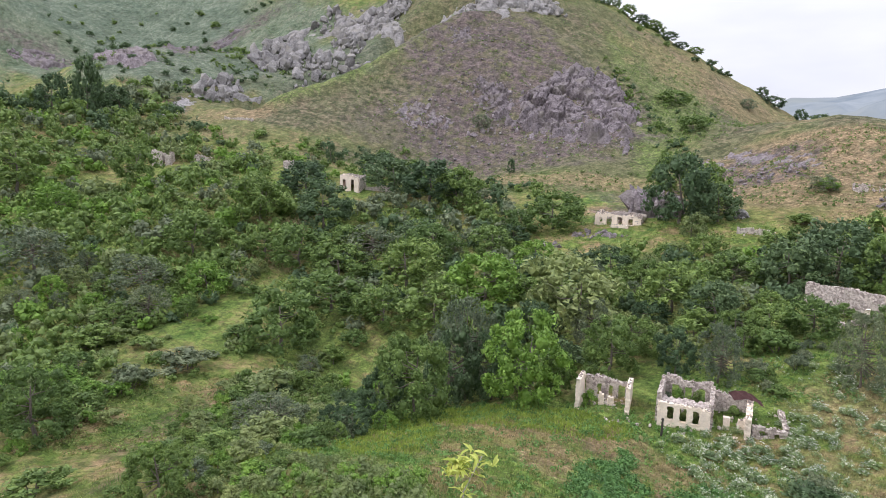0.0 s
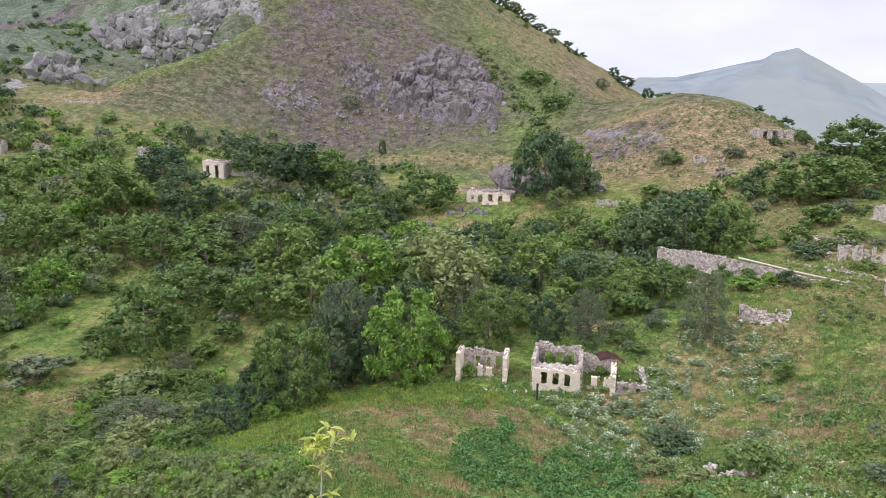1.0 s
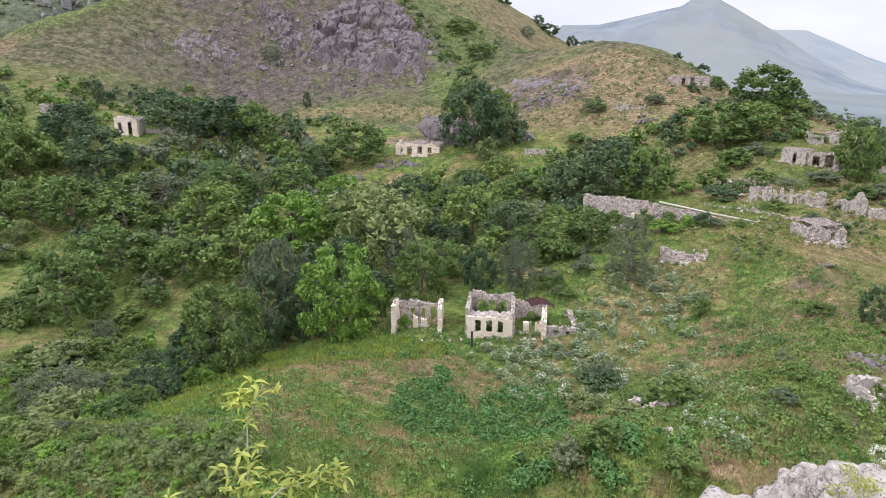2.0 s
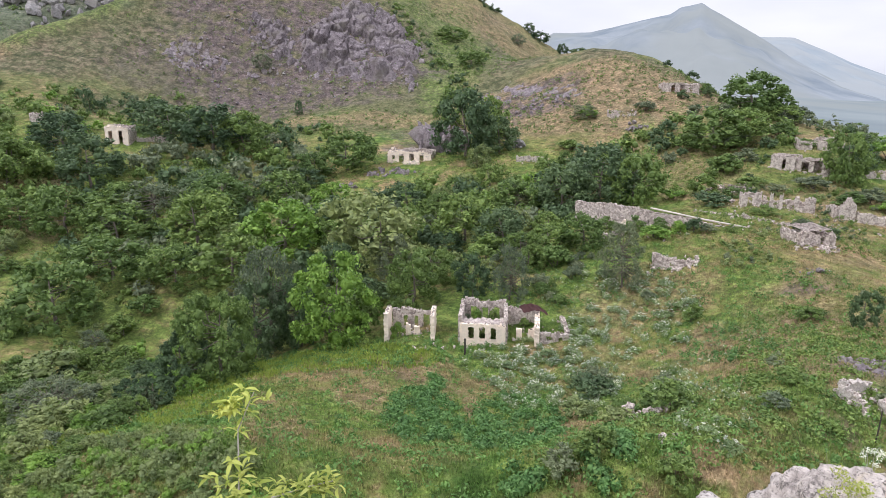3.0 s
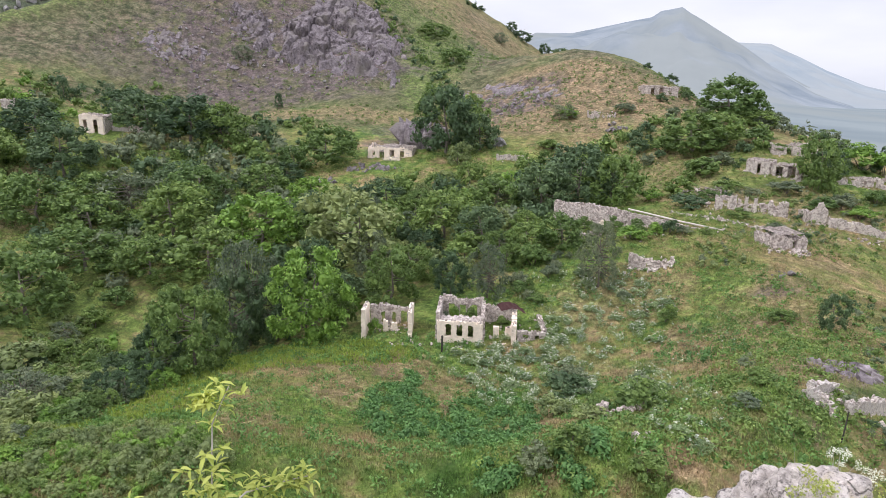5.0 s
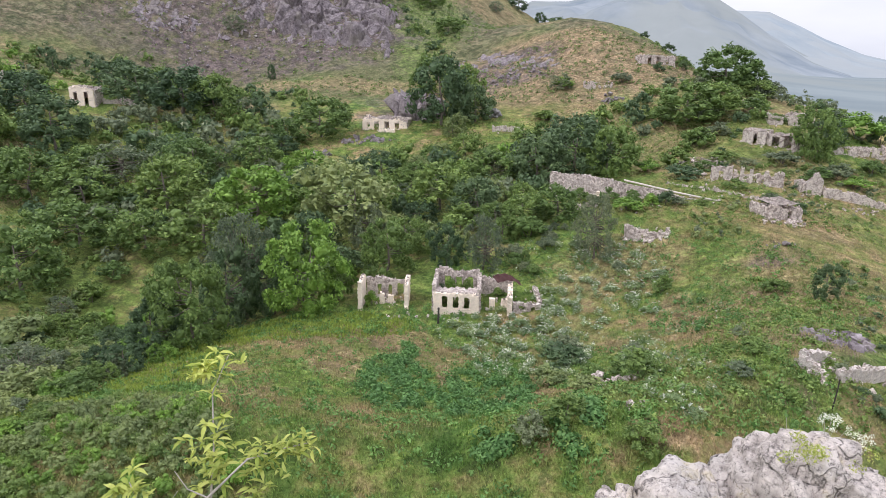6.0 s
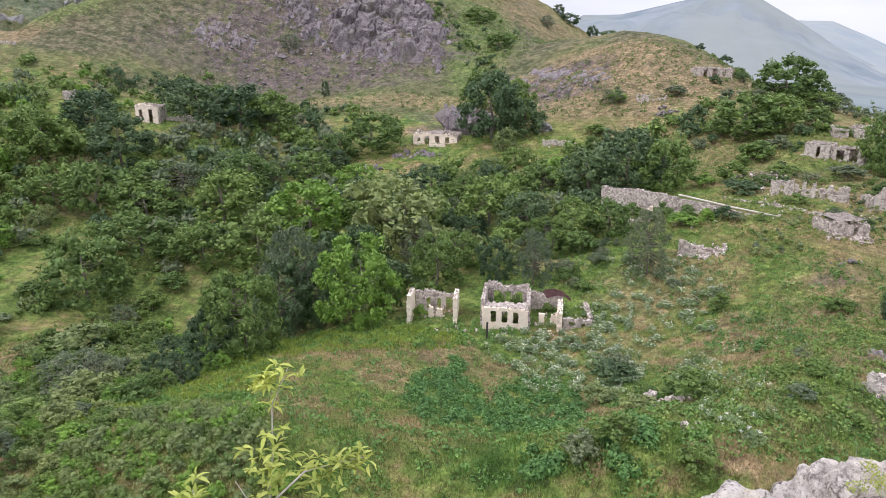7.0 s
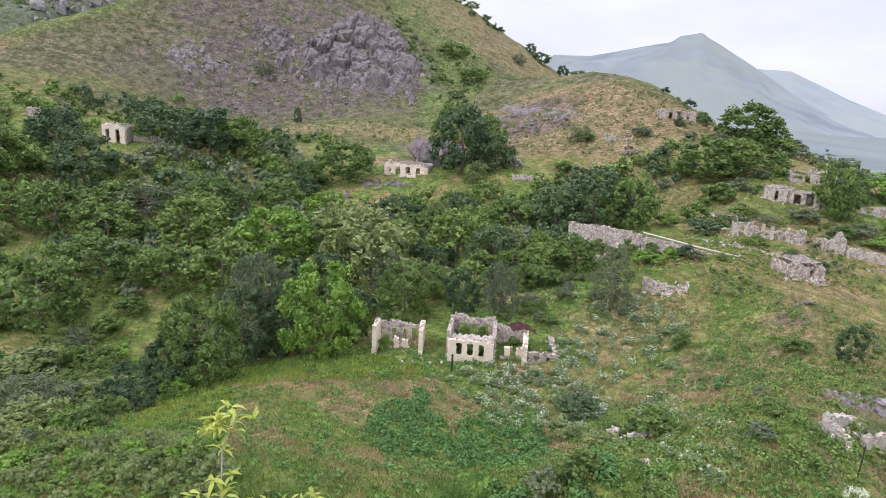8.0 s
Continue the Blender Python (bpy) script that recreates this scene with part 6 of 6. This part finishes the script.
outcrop("fallen_stones", "brown rubble heap above the pier ruin", ((63.5, 133.4, 6, 3, -20, 60), (58, 126, 2, 4, 0, 14)), STONE, (0.5, 1.6), 33, (0, 0, 0), 0.7, 0.1)
ledges = outcrop("rock_outcrop", "dark low rocks on the dry slope", ((34.5, 223, 13, 5, -8, 50), (58.5, 186, 4, 3, 0, 14)), CRAG, (0.6, 2.4), 31, (0, 0, 0), 0.8)
rock_face(ledges, ((19, 254), (23, 240), (38, 228), (52, 216), (50, 230), (30, 256)), CRAG, 1.8, 1.4, 470, 0.5, -0.52)


def boulder(x, y, z, sx, sy, sz, turn, seed, label):
    """A big weathered limestone boulder with cracks and pits."""
    bm = bmesh.new()
    bmesh.ops.create_icosphere(bm, subdivisions=6 if sx > 0.6 else 5, radius=1.0)
    for v in bm.verts:
        p = v.co.normalized()
        q = Vector((p.x * sx, p.y * sy, p.z * sz))
        w = q + Vector((seed * 7.1, seed * 3.7, 0))
        lump = noise.fractal(w * 0.8, 1.0, 2.0, 3) * 0.22
        ridge = abs(noise.noise(w * 1.3)) * 0.30 + abs(noise.noise(w * 2.9)) * 0.14 - 0.10
        ledge = 0.06 * abs((w.z * 1.7 + noise.noise(w * 1.1) * 1.6) % 1.0 - 0.5)
        v.co = q * (1 + (lump + ridge + ledge) / max(sx, sy, sz))
        rough = noise.fractal(w * 5.5, 0.75, 2.1, 6)
        pit = max(0.0, noise.noise(w * 11.0) - 0.15)
        cell = noise.voronoi(w * 1.9 + Vector((0.3, 0.2, 0.1)) * rough)[0]
        crack = max(0.0, 0.16 - (cell[1] - cell[0])) / 0.16
        block = noise.cell(noise.voronoi(w * 2.6 + Vector((0.5, 0.4, 0.6)) * noise.noise(w * 2.0))[1][0] * 9.0)
        v.co += p * (0.045 * rough - 0.05 * pit - 0.08 * crack**1.2 + 0.012 * block)
    me = bpy.data.meshes.new("boulder")
    bm.to_mesh(me)
    bm.free()
    me.materials.append(PALE)
    me.polygons.foreach_set("use_smooth", np.ones(len(me.polygons), bool))
    ob = new("boulder", me)
    ob.matrix_world = Matrix.Translation((x, y, z)) @ Matrix.Rotation(radians(turn), 4, "Z")
    return tagged(ob, label, "boulder", "boulders at the lookout")


boulder(3.16, 5.72, -3.88, 1.06, 0.80, 1.15, 20, 1, "rounded pale limestone boulder with dark cracks")
boulder(4.30, 5.70, -3.60, 0.92, 0.90, 1.45, -15, 2, "large pale limestone boulder with yellow lichen")
boulder(5.20, 5.12, -3.92, 0.70, 0.75, 1.30, 40, 3, "broken pale limestone boulder beside the others")
boulder(3.78, 5.50, -3.34, 0.42, 0.40, 0.62, 10, 5, "pale limestone block wedged between the boulders")
boulder(4.85, 5.75, -3.50, 0.50, 0.42, 0.85, 55, 6, "cracked pale limestone block on the boulder pile")
boulder(3.42, 6.02, -3.45, 0.40, 0.42, 0.60, 80, 7, "pale limestone block at the edge of the drop")
boulder(2.40, 5.75, -3.55, 0.40, 0.45, 0.70, 70, 4, "small pale limestone boulder at the drop")


# ---------------------------------------------------------------- far hills
def far_ridge(name, label, line, depth, foot, material, seed):
    """A mountain from its crest line (bearing in degrees, distance, height) with furrowed flanks."""
    rng = np.random.default_rng(seed)
    az, dist, top = (np.array(c, float) for c in zip(*line))
    n, k = 140, 44
    a = np.linspace(az[0], az[-1], n)
    d, h = np.interp(a, az, dist), np.interp(a, az, top)
    verts = []
    for j in range(k):
        s = j / (k - 1) * 2 - 1
        r = d + s * depth
        x, y = r * np.sin(np.radians(a)), r * np.cos(np.radians(a))
        fall = (1 - abs(s)) ** 0.85
        furrow = waves(x, y, 420, seed) * 0.16 + waves(x, y, 130, seed + 1) * 0.06
        z = foot + (h - foot) * np.clip(fall * (1 + furrow * (1 - fall) * 2.2), 0, 1.0)
        verts += list(zip(x, y, z))
    faces = [(j * n + i, j * n + i + 1, (j + 1) * n + i + 1, (j + 1) * n + i) for j in range(k - 1) for i in range(n - 1)]
    ob = new(name, mesh_from(name, verts, faces, material, True))
    return tagged(ob, label, "mountain", kind="structure")


def crest(d, pairs):
    return [(a, d, 1.6 + d * math.tan(radians(e))) for a, e in pairs]


far_ridge("backdrop_mountain", "hazy blue-grey mountain with a flat rocky top", crest(2600, ((5, 2.0), (10.3, 4.7), (13.3, 4.65), (15.7, 5.1), (18.3, 5.65), (19.6, 5.9), (20.25, 6.35), (21.0, 6.45), (21.85, 6.62), (22.4, 6.2), (23.6, 5.5), (24.5, 4.95), (26.6, 3.65), (28.8, 2.1), (32, 0.3), (37, -1.3))), 1300, -60, hazed_material("hazed_slope", (0.270, 0.325, 0.395), (0.430, 0.480, 0.545), 1.0, (0.385, 0.420, 0.430)), 3)
far_ridge("backdrop_far_range", "faint grey mountain range in the mist", crest(3800, ((18, 3.4), (25, 3.9), (28.5, 3.76), (30.6, 2.76), (32.5, 1.79), (35.1, 0.7), (38, 0.0), (46, -0.6), (60, -0.9))), 1950, -60, hazed_material("misty_slope", (0.375, 0.445, 0.525), (0.480, 0.540, 0.600), 1.0, (0.46, 0.50, 0.54)), 5)
far_ridge("backdrop_valley", "pale misty valley floor with faint fields", ((18, 1500, 4), (22, 1500, -2), (26, 1500, -10), (29, 1500, -16), (32, 1500, -24), (35, 1500, -31), (38, 1500, -35), (46, 1500, -34), (52, 1500, -36), (75, 1500, -35)), 1150, -37.5, hazed_material("misty_fields", (0.285, 0.340, 0.380), (0.355, 0.410, 0.445), 1.0, (0.365, 0.405, 0.420)), 9)


# ---------------------------------------------------------------- young tree at the lookout
def leaf_blade(rng, base, way, size, verts, faces):
    """One pointed, folded, drooping leaf."""
    way = Vector(way).normalized()
    side = way.cross(Vector((rng.normal() * 0.4, rng.normal() * 0.4, 1))).normalized()
    up = side.cross(way)
    k = len(verts)
    for u, w, lift in ((0, 0.025, 0), (0.3, 0.135, 0.05), (0.65, 0.125, 0.0), (1.0, 0.01, -0.24)):
        mid = base + way * u * size + up * lift * size
        verts += [mid - side * w * size + up * w * size * 0.35, mid, mid + side * w * size + up * w * size * 0.35]
    for r in range(3):
        q = k + 3 * r
        faces += [(q, q + 1, q + 4, q + 3), (q + 1, q + 2, q + 5, q + 4)]


def young_tree():
    foot = at(-0.80, 2.15, 0.1)
    root = thing("sapling", "young fruit tree with fresh yellow-green leaves", "sapling", Matrix.Translation(foot + Vector((-0.035, -0.025, -0.03))))
    rng = np.random.default_rng(77)
    stem = [Vector((-0.80, 2.05, foot.z)), Vector((-0.77, 2.12, -0.6)), Vector((-0.74, 2.20, -0.10)), Vector((-0.73, 2.28, 0.13)), Vector((-0.75, 2.38, 0.30)), Vector((-0.69, 2.44, 0.44))]
    bm = bmesh.new()
    limb(bm, [p - foot for p in stem], [0.011, 0.008, 0.005, 0.0038, 0.003, 0.0015], 7)
    part("stem", bm, TWIG, root, smooth=True)
    side_right = [stem[1], Vector((-0.72, 2.12, 0.0)), Vector((-0.59, 2.23, 0.09)), Vector((-0.45, 2.27, 0.11)), Vector((-0.36, 2.29, 0.12))]
    side_left = [stem[1], Vector((-0.90, 2.05, -0.15)), Vector((-0.97, 2.06, 0.12))]
    bare = [side_right[1], Vector((-0.79, 2.12, 0.04)), Vector((-0.83, 2.12, 0.12))]
    bare_low = [side_left[1], Vector((-0.86, 2.05, 0.0)), Vector((-0.80, 2.06, 0.08))]
    for pts, r in ((side_right, 0.007), (side_left, 0.006), (bare, 0.004), (bare_low, 0.003)):
        bm = bmesh.new()
        limb(bm, [p - foot for p in pts], [r * (1 - 0.75 * i / (len(pts) - 1)) for i in range(len(pts))], 6)
        part("branch", bm, TWIG, root, "bare grey twig" if r < 0.005 else "", smooth=True)
    sprays = []
    for p, q, n in ((Vector((-0.76, 2.37, 0.30)), stem[5], 24), (Vector((-0.82, 2.40, 0.36)), Vector((-0.77, 2.41, 0.40)), 12), (Vector((-0.74, 2.22, 0.0)), Vector((-0.72, 2.30, 0.18)), 40),
                    (Vector((-0.82, 2.24, 0.08)), Vector((-0.80, 2.26, 0.13)), 12), (side_right[2], side_right[4], 48), (Vector((-0.60, 2.16, -0.10)), Vector((-0.48, 2.22, 0.06)), 30),
                    (Vector((-0.99, 2.05, 0.07)), Vector((-0.96, 2.06, 0.14)), 22), (Vector((-0.74, 2.12, -0.2)), Vector((-0.70, 2.14, 0.0)), 26)):
        verts, faces = [], []
        nodes = max(3, round(n * 0.42))
        for k in range(nodes):
            node = p.lerp(q, (k + rng.random()) / nodes) + Vector(rng.normal(size=3) * 0.026)
            turn = rng.uniform(0, 6.28)
            for j in range(int(rng.integers(5, 9))):
                a = turn + j * 2.4 + rng.normal() * 0.2
                rise = rng.uniform(-0.35, 0.9)
                base = node + Vector(rng.normal(size=3) * 0.007)
                leaf_blade(rng, base - foot, (math.cos(a), math.sin(a), rise), rng.uniform(0.034, 0.066), verts, faces)
        piece("leaves", mesh_from("leaves", verts, faces, LEAF["young"], True), root)


young_tree()


def boulder_plant(x, y, z, size, tall, kind, name, label, seed, count=160, leaf=0.02):
    """A small cushion of leaves growing in a crack."""
    rng = np.random.default_rng(seed)
    c = np.stack([rng.normal(size=14) * size, rng.normal(size=14) * size, rng.uniform(0, tall, 14)], 1)
    v, f = leaf_cloud(rng, c, np.full(14, size * 0.6), count, leaf, 0.1)
    root = thing(name, label, "plant", Matrix.Translation((x, y, z)), "plants on the boulders")
    piece("leaves", mesh_from("leaves", v, f, LEAF[kind]), root)
    bm = bmesh.new()
    for k in range(5):
        a = c[k]
        limb(bm, [Vector((a[0] * 0.3, a[1] * 0.3, -0.15)), Vector((a[0] * 0.8, a[1] * 0.8, a[2] * 0.5)), Vector(a)], [0.003, 0.002, 0.001], 4)
    part("stem", bm, TWIG, root)


boulder_plant(4.10, 5.35, -2.22, 0.15, 0.10, "young", "cushion_plant", "yellow-green cushion plant in a boulder crack", 3, 700, 0.014)
boulder_plant(4.72, 6.05, -2.36, 0.07, 0.22, "umbel", "umbel_plant", "white-flowering umbel plant behind the boulder", 4, 500, 0.009)
boulder_plant(4.95, 5.85, -2.42, 0.06, 0.15, "umbel", "umbel_plant", "white-flowering umbel plant behind the boulder", 5, 360, 0.009)
boulder_plant(4.36, 6.2, -2.46, 0.05, 0.16, "herb", "weed", "green weed growing behind the boulder", 6, 160)


# ---------------------------------------------------------------- grass, herbs and flowers
def scatter(rng, patches, count):
    """Spots on the ground within oval patches (x, y, half width, half depth, turn, weight)."""
    w = np.array([p[5] for p in patches], float)
    k = rng.choice(len(patches), count, p=w / w.sum())
    P = np.array(patches)[k]
    a, d = rng.uniform(0, 6.2832, count), np.sqrt(rng.uniform(0, 1, count))
    u, v, t = P[:, 2] * d * np.cos(a), P[:, 3] * d * np.sin(a), np.radians(P[:, 4])
    x, y = P[:, 0] + u * np.cos(t) - v * np.sin(t), P[:, 1] + u * np.sin(t) + v * np.cos(t)
    return x, y


def blades(name, label, rng, x, y, tall, wide, spread, material, per=3, category="grass"):
    """Tufts of upright bent blades."""
    n = len(x) * per
    bx, by = np.repeat(x, per) + rng.normal(scale=spread, size=n), np.repeat(y, per) + rng.normal(scale=spread, size=n)
    bz = height(bx, by) - 0.03
    a = rng.uniform(0, 6.2832, n)
    h, w, lean = tall * rng.uniform(0.5, 1.3, n), wide * rng.uniform(0.6, 1.4, n), rng.uniform(0.1, 0.7, n) * tall
    dx, dy = np.cos(a), np.sin(a)
    p0 = np.stack([bx - dy * w, by + dx * w, bz], 1)
    p1 = np.stack([bx + dy * w, by - dx * w, bz], 1)
    p2 = np.stack([bx + dx * lean * 0.4 + dy * w * 0.8, by + dy * lean * 0.4 - dx * w * 0.8, bz + h * 0.6], 1)
    p3 = np.stack([bx + dx * lean, by + dy * lean, bz + h], 1)
    v = np.stack([p0, p1, p2, p3], 1).reshape(-1, 3)
    me = mesh_from(name, v, np.arange(n * 4).reshape(-1, 4), material)
    masks = ground_masks(x, y)
    for key in ("lush", "dry"):
        me.attributes.new(key, "FLOAT", "POINT").data.foreach_set("value", np.repeat(masks[key], per * 4).astype(np.float32))
    ob = new(name, me)
    return tagged(ob, label, category, kind="stuff")


def herbs(name, label, rng, x, y, size, rise, material, per, category):
    """Low leafy clumps, one after another over the ground."""
    n = len(x)
    c = np.stack([x, y, height(x, y) + rise * rng.uniform(0.2, 1.0, n)], 1)
    v, f = leaf_cloud(rng, c, rng.uniform(1.5, 3.6, n) * size, n * per, size * 0.8, 0.2, 0.8)
    ob = new(name, mesh_from(name, v, f, material))
    return tagged(ob, label, category, kind="stuff")


herb_rng = np.random.default_rng(15)
gx, gy = scatter(herb_rng, ((60, 215, 46, 30, -12, 4), (-60, 300, 80, 50, 0, 5), (20, 330, 40, 60, 0, 3), (-40, 232, 80, 14, 0, 2), (-60, 390, 90, 50, 0, 2), (-260, 380, 120, 90, 0, 2)), 3400)
herbs("hill_tufts", "small dark tufts and low bushes over the hill", herb_rng, gx, gy, 0.36, 0.5, LEAF["green"], 11, "scrub")


def meadow(patches, count, nearest=31, wave=None, cut=-0.1):
    x, y = scatter(herb_rng, patches, count)
    keep = np.hypot(x, y) > nearest
    if wave is not None:
        keep &= waves(x, y, wave, 44) > cut
    return x[keep], y[keep]


gx, gy = meadow(((0, 60, 36, 30, 0, 5), (31, 70, 31, 34, 0, 4), (-31, 60, 25, 30, 0, 3), (52, 90, 27, 26, 0, 2), (4, 42, 26, 10, 0, 3.5)), 34000)
blades("meadow_grass", "long uneven meadow grass, green and straw-coloured", herb_rng, gx, gy, 0.34, 0.035, 0.25, LEAF["straw"], 3)
gx, gy = meadow(((-16, 79, 17, 6, 0, 4), (-28, 68, 6, 13, 25, 3), (-38, 56, 7, 9, 30, 2)), 6500)
blades("tall_grass", "tall fresh yellow-green grass along the edge of the gully", herb_rng, gx, gy, 0.5, 0.05, 0.25, LEAF["fresh"], 3)
gx, gy = scatter(herb_rng, ((75, 130, 36, 34, -20, 4), (52, 108, 22, 12, -20, 2), (60, 165, 30, 22, 0, 2), (0, 172, 40, 14, 0, 2), (-92, 150, 14, 26, 0, 2), (-66, 74, 14, 20, 0, 2)), 5200)
herbs("slope_weeds", "rank green weeds over the village slope", herb_rng, gx, gy, 0.20, 0.25, LEAF["green"], 9, "weeds")
gx, gy = scatter(herb_rng, ((75, 130, 36, 34, -20, 4), (52, 108, 22, 12, -20, 2), (60, 165, 30, 22, 0, 2), (0, 172, 40, 14, 0, 2), (-92, 150, 14, 26, 0, 2), (-66, 74, 14, 20, 0, 3)), 5200)
herbs("slope_grass", "straw-coloured tufts over the village slope", herb_rng, gx, gy, 0.18, 0.25, LEAF["straw"], 9, "grass")
gx, gy = meadow(((-15, 82, 23, 7, 0, 3), (0, 62, 26, 20, 0, 4), (42, 76, 14, 20, 0, 3), (-31, 62, 13, 16, 30, 2), (23, 100, 17, 10, 0, 2), (20, 46, 14, 10, 0, 2), (2, 41, 20, 9, 0, 2)), 11000, 31, 6)
herbs("meadow_herbs", "low leafy green weeds through the meadow", herb_rng, gx, gy, 0.18, 0.25, LEAF["herb"], 10, "weeds")
gx, gy = meadow(((31, 50, 6, 11, -30, 4), (40, 66, 6, 11, -30, 3), (22, 44, 7, 7, 0, 2), (45, 60, 6, 8, -30, 2), (34, 44, 5, 6, 0, 2), (14, 40, 8, 6, 0, 2)), 3600, 31, 3, -0.05)
herbs("rank_weeds", "rank dark-green weeds in the rough meadow", herb_rng, gx, gy, 0.17, 0.4, LEAF["green"], 10, "weeds")
gx, gy = meadow(((0, 62, 30, 22, 0, 4), (42, 76, 16, 22, 0, 3), (-28, 60, 14, 16, 30, 2), (20, 46, 16, 10, 0, 2)), 4200, 31, 4)
herbs("pale_herbs", "yellowish tufted weeds through the meadow", herb_rng, gx, gy, 0.12, 0.25, LEAF["straw"], 10, "weeds")
gx, gy = meadow(((-1.4, 58.9, 3.9, 9.1, 1, 4), (7.6, 56.1, 4.9, 12.4, -8, 4), (-0.0, 67.8, 1.3, 5.7, 0, 1), (11.8, 39.0, 1.6, 3.5, -17, 1.5), (5.9, 38.3, 1.2, 1.8, -9, 1), (34, 70, 5, 8, 0, 0.6)), 3800, 31, 4)
herbs("nettles", "patches of dark blue-green nettles in the grass", herb_rng, gx, gy, 0.20, 0.45, LEAF["nettle"], 12, "weeds")
gx, gy = meadow(((11.8, 72.3, 4.4, 11.0, -9, 67.8), (18.9, 72.2, 4.1, 14.2, -15, 87.3), (29.0, 85.5, 8.0, 7.5, -19, 66.0), (23.3, 57.4, 2.4, 9.9, -22, 11.9), (11.3, 79.7, 3.9, 5.9, -8, 23.0), (21.8, 45.5, 2.9, 7.8, -26, 7.9), (31.7, 93.6, 6.4, 4.0, -19, 20.5), (7.0, 77.5, 3.4, 5.9, -5, 14.0), (20, 92, 8, 10, 0, 20), (31, 76, 9, 12, 0, 14)), 17000, 31, 3.4, 0.32)
herbs("umbel_stalks", "tall pale leafy stalks of white-flowering weeds", herb_rng, gx, gy, 0.13, 0.6, LEAF["silver"], 8, "weeds")
herbs("umbel_flowers", "heads of small white flowers over the weeds", herb_rng, gx[::2], gy[::2], 0.065, 0.9, LEAF["umbel"], 9, "flowers")
# Flower heads crowd the tops of the mounds.
tops = []
for x, y, wide, tall in MOUNDS:
    for _ in range(int(6 * wide)):
        a, d = herb_rng.uniform(0, 6.2832), math.sqrt(herb_rng.random())
        fx, fy = x + 0.46 * wide * d * math.cos(a), y + 0.46 * wide * d * math.sin(a)
        tops.append((fx, fy, float(height(fx, fy)) + tall * (0.98 - 0.62 * d * d) - 0.06))
tops = np.array(tops)
v, f = leaf_cloud(herb_rng, tops, np.full(len(tops), 0.16), len(tops) * 9, 0.055, 0.05, 0.35)
tagged(new("umbel_heads", mesh_from("umbel_heads", v, f, LEAF["umbel"])), "flat white flower heads crowding the weed mounds", "flowers", kind="stuff")
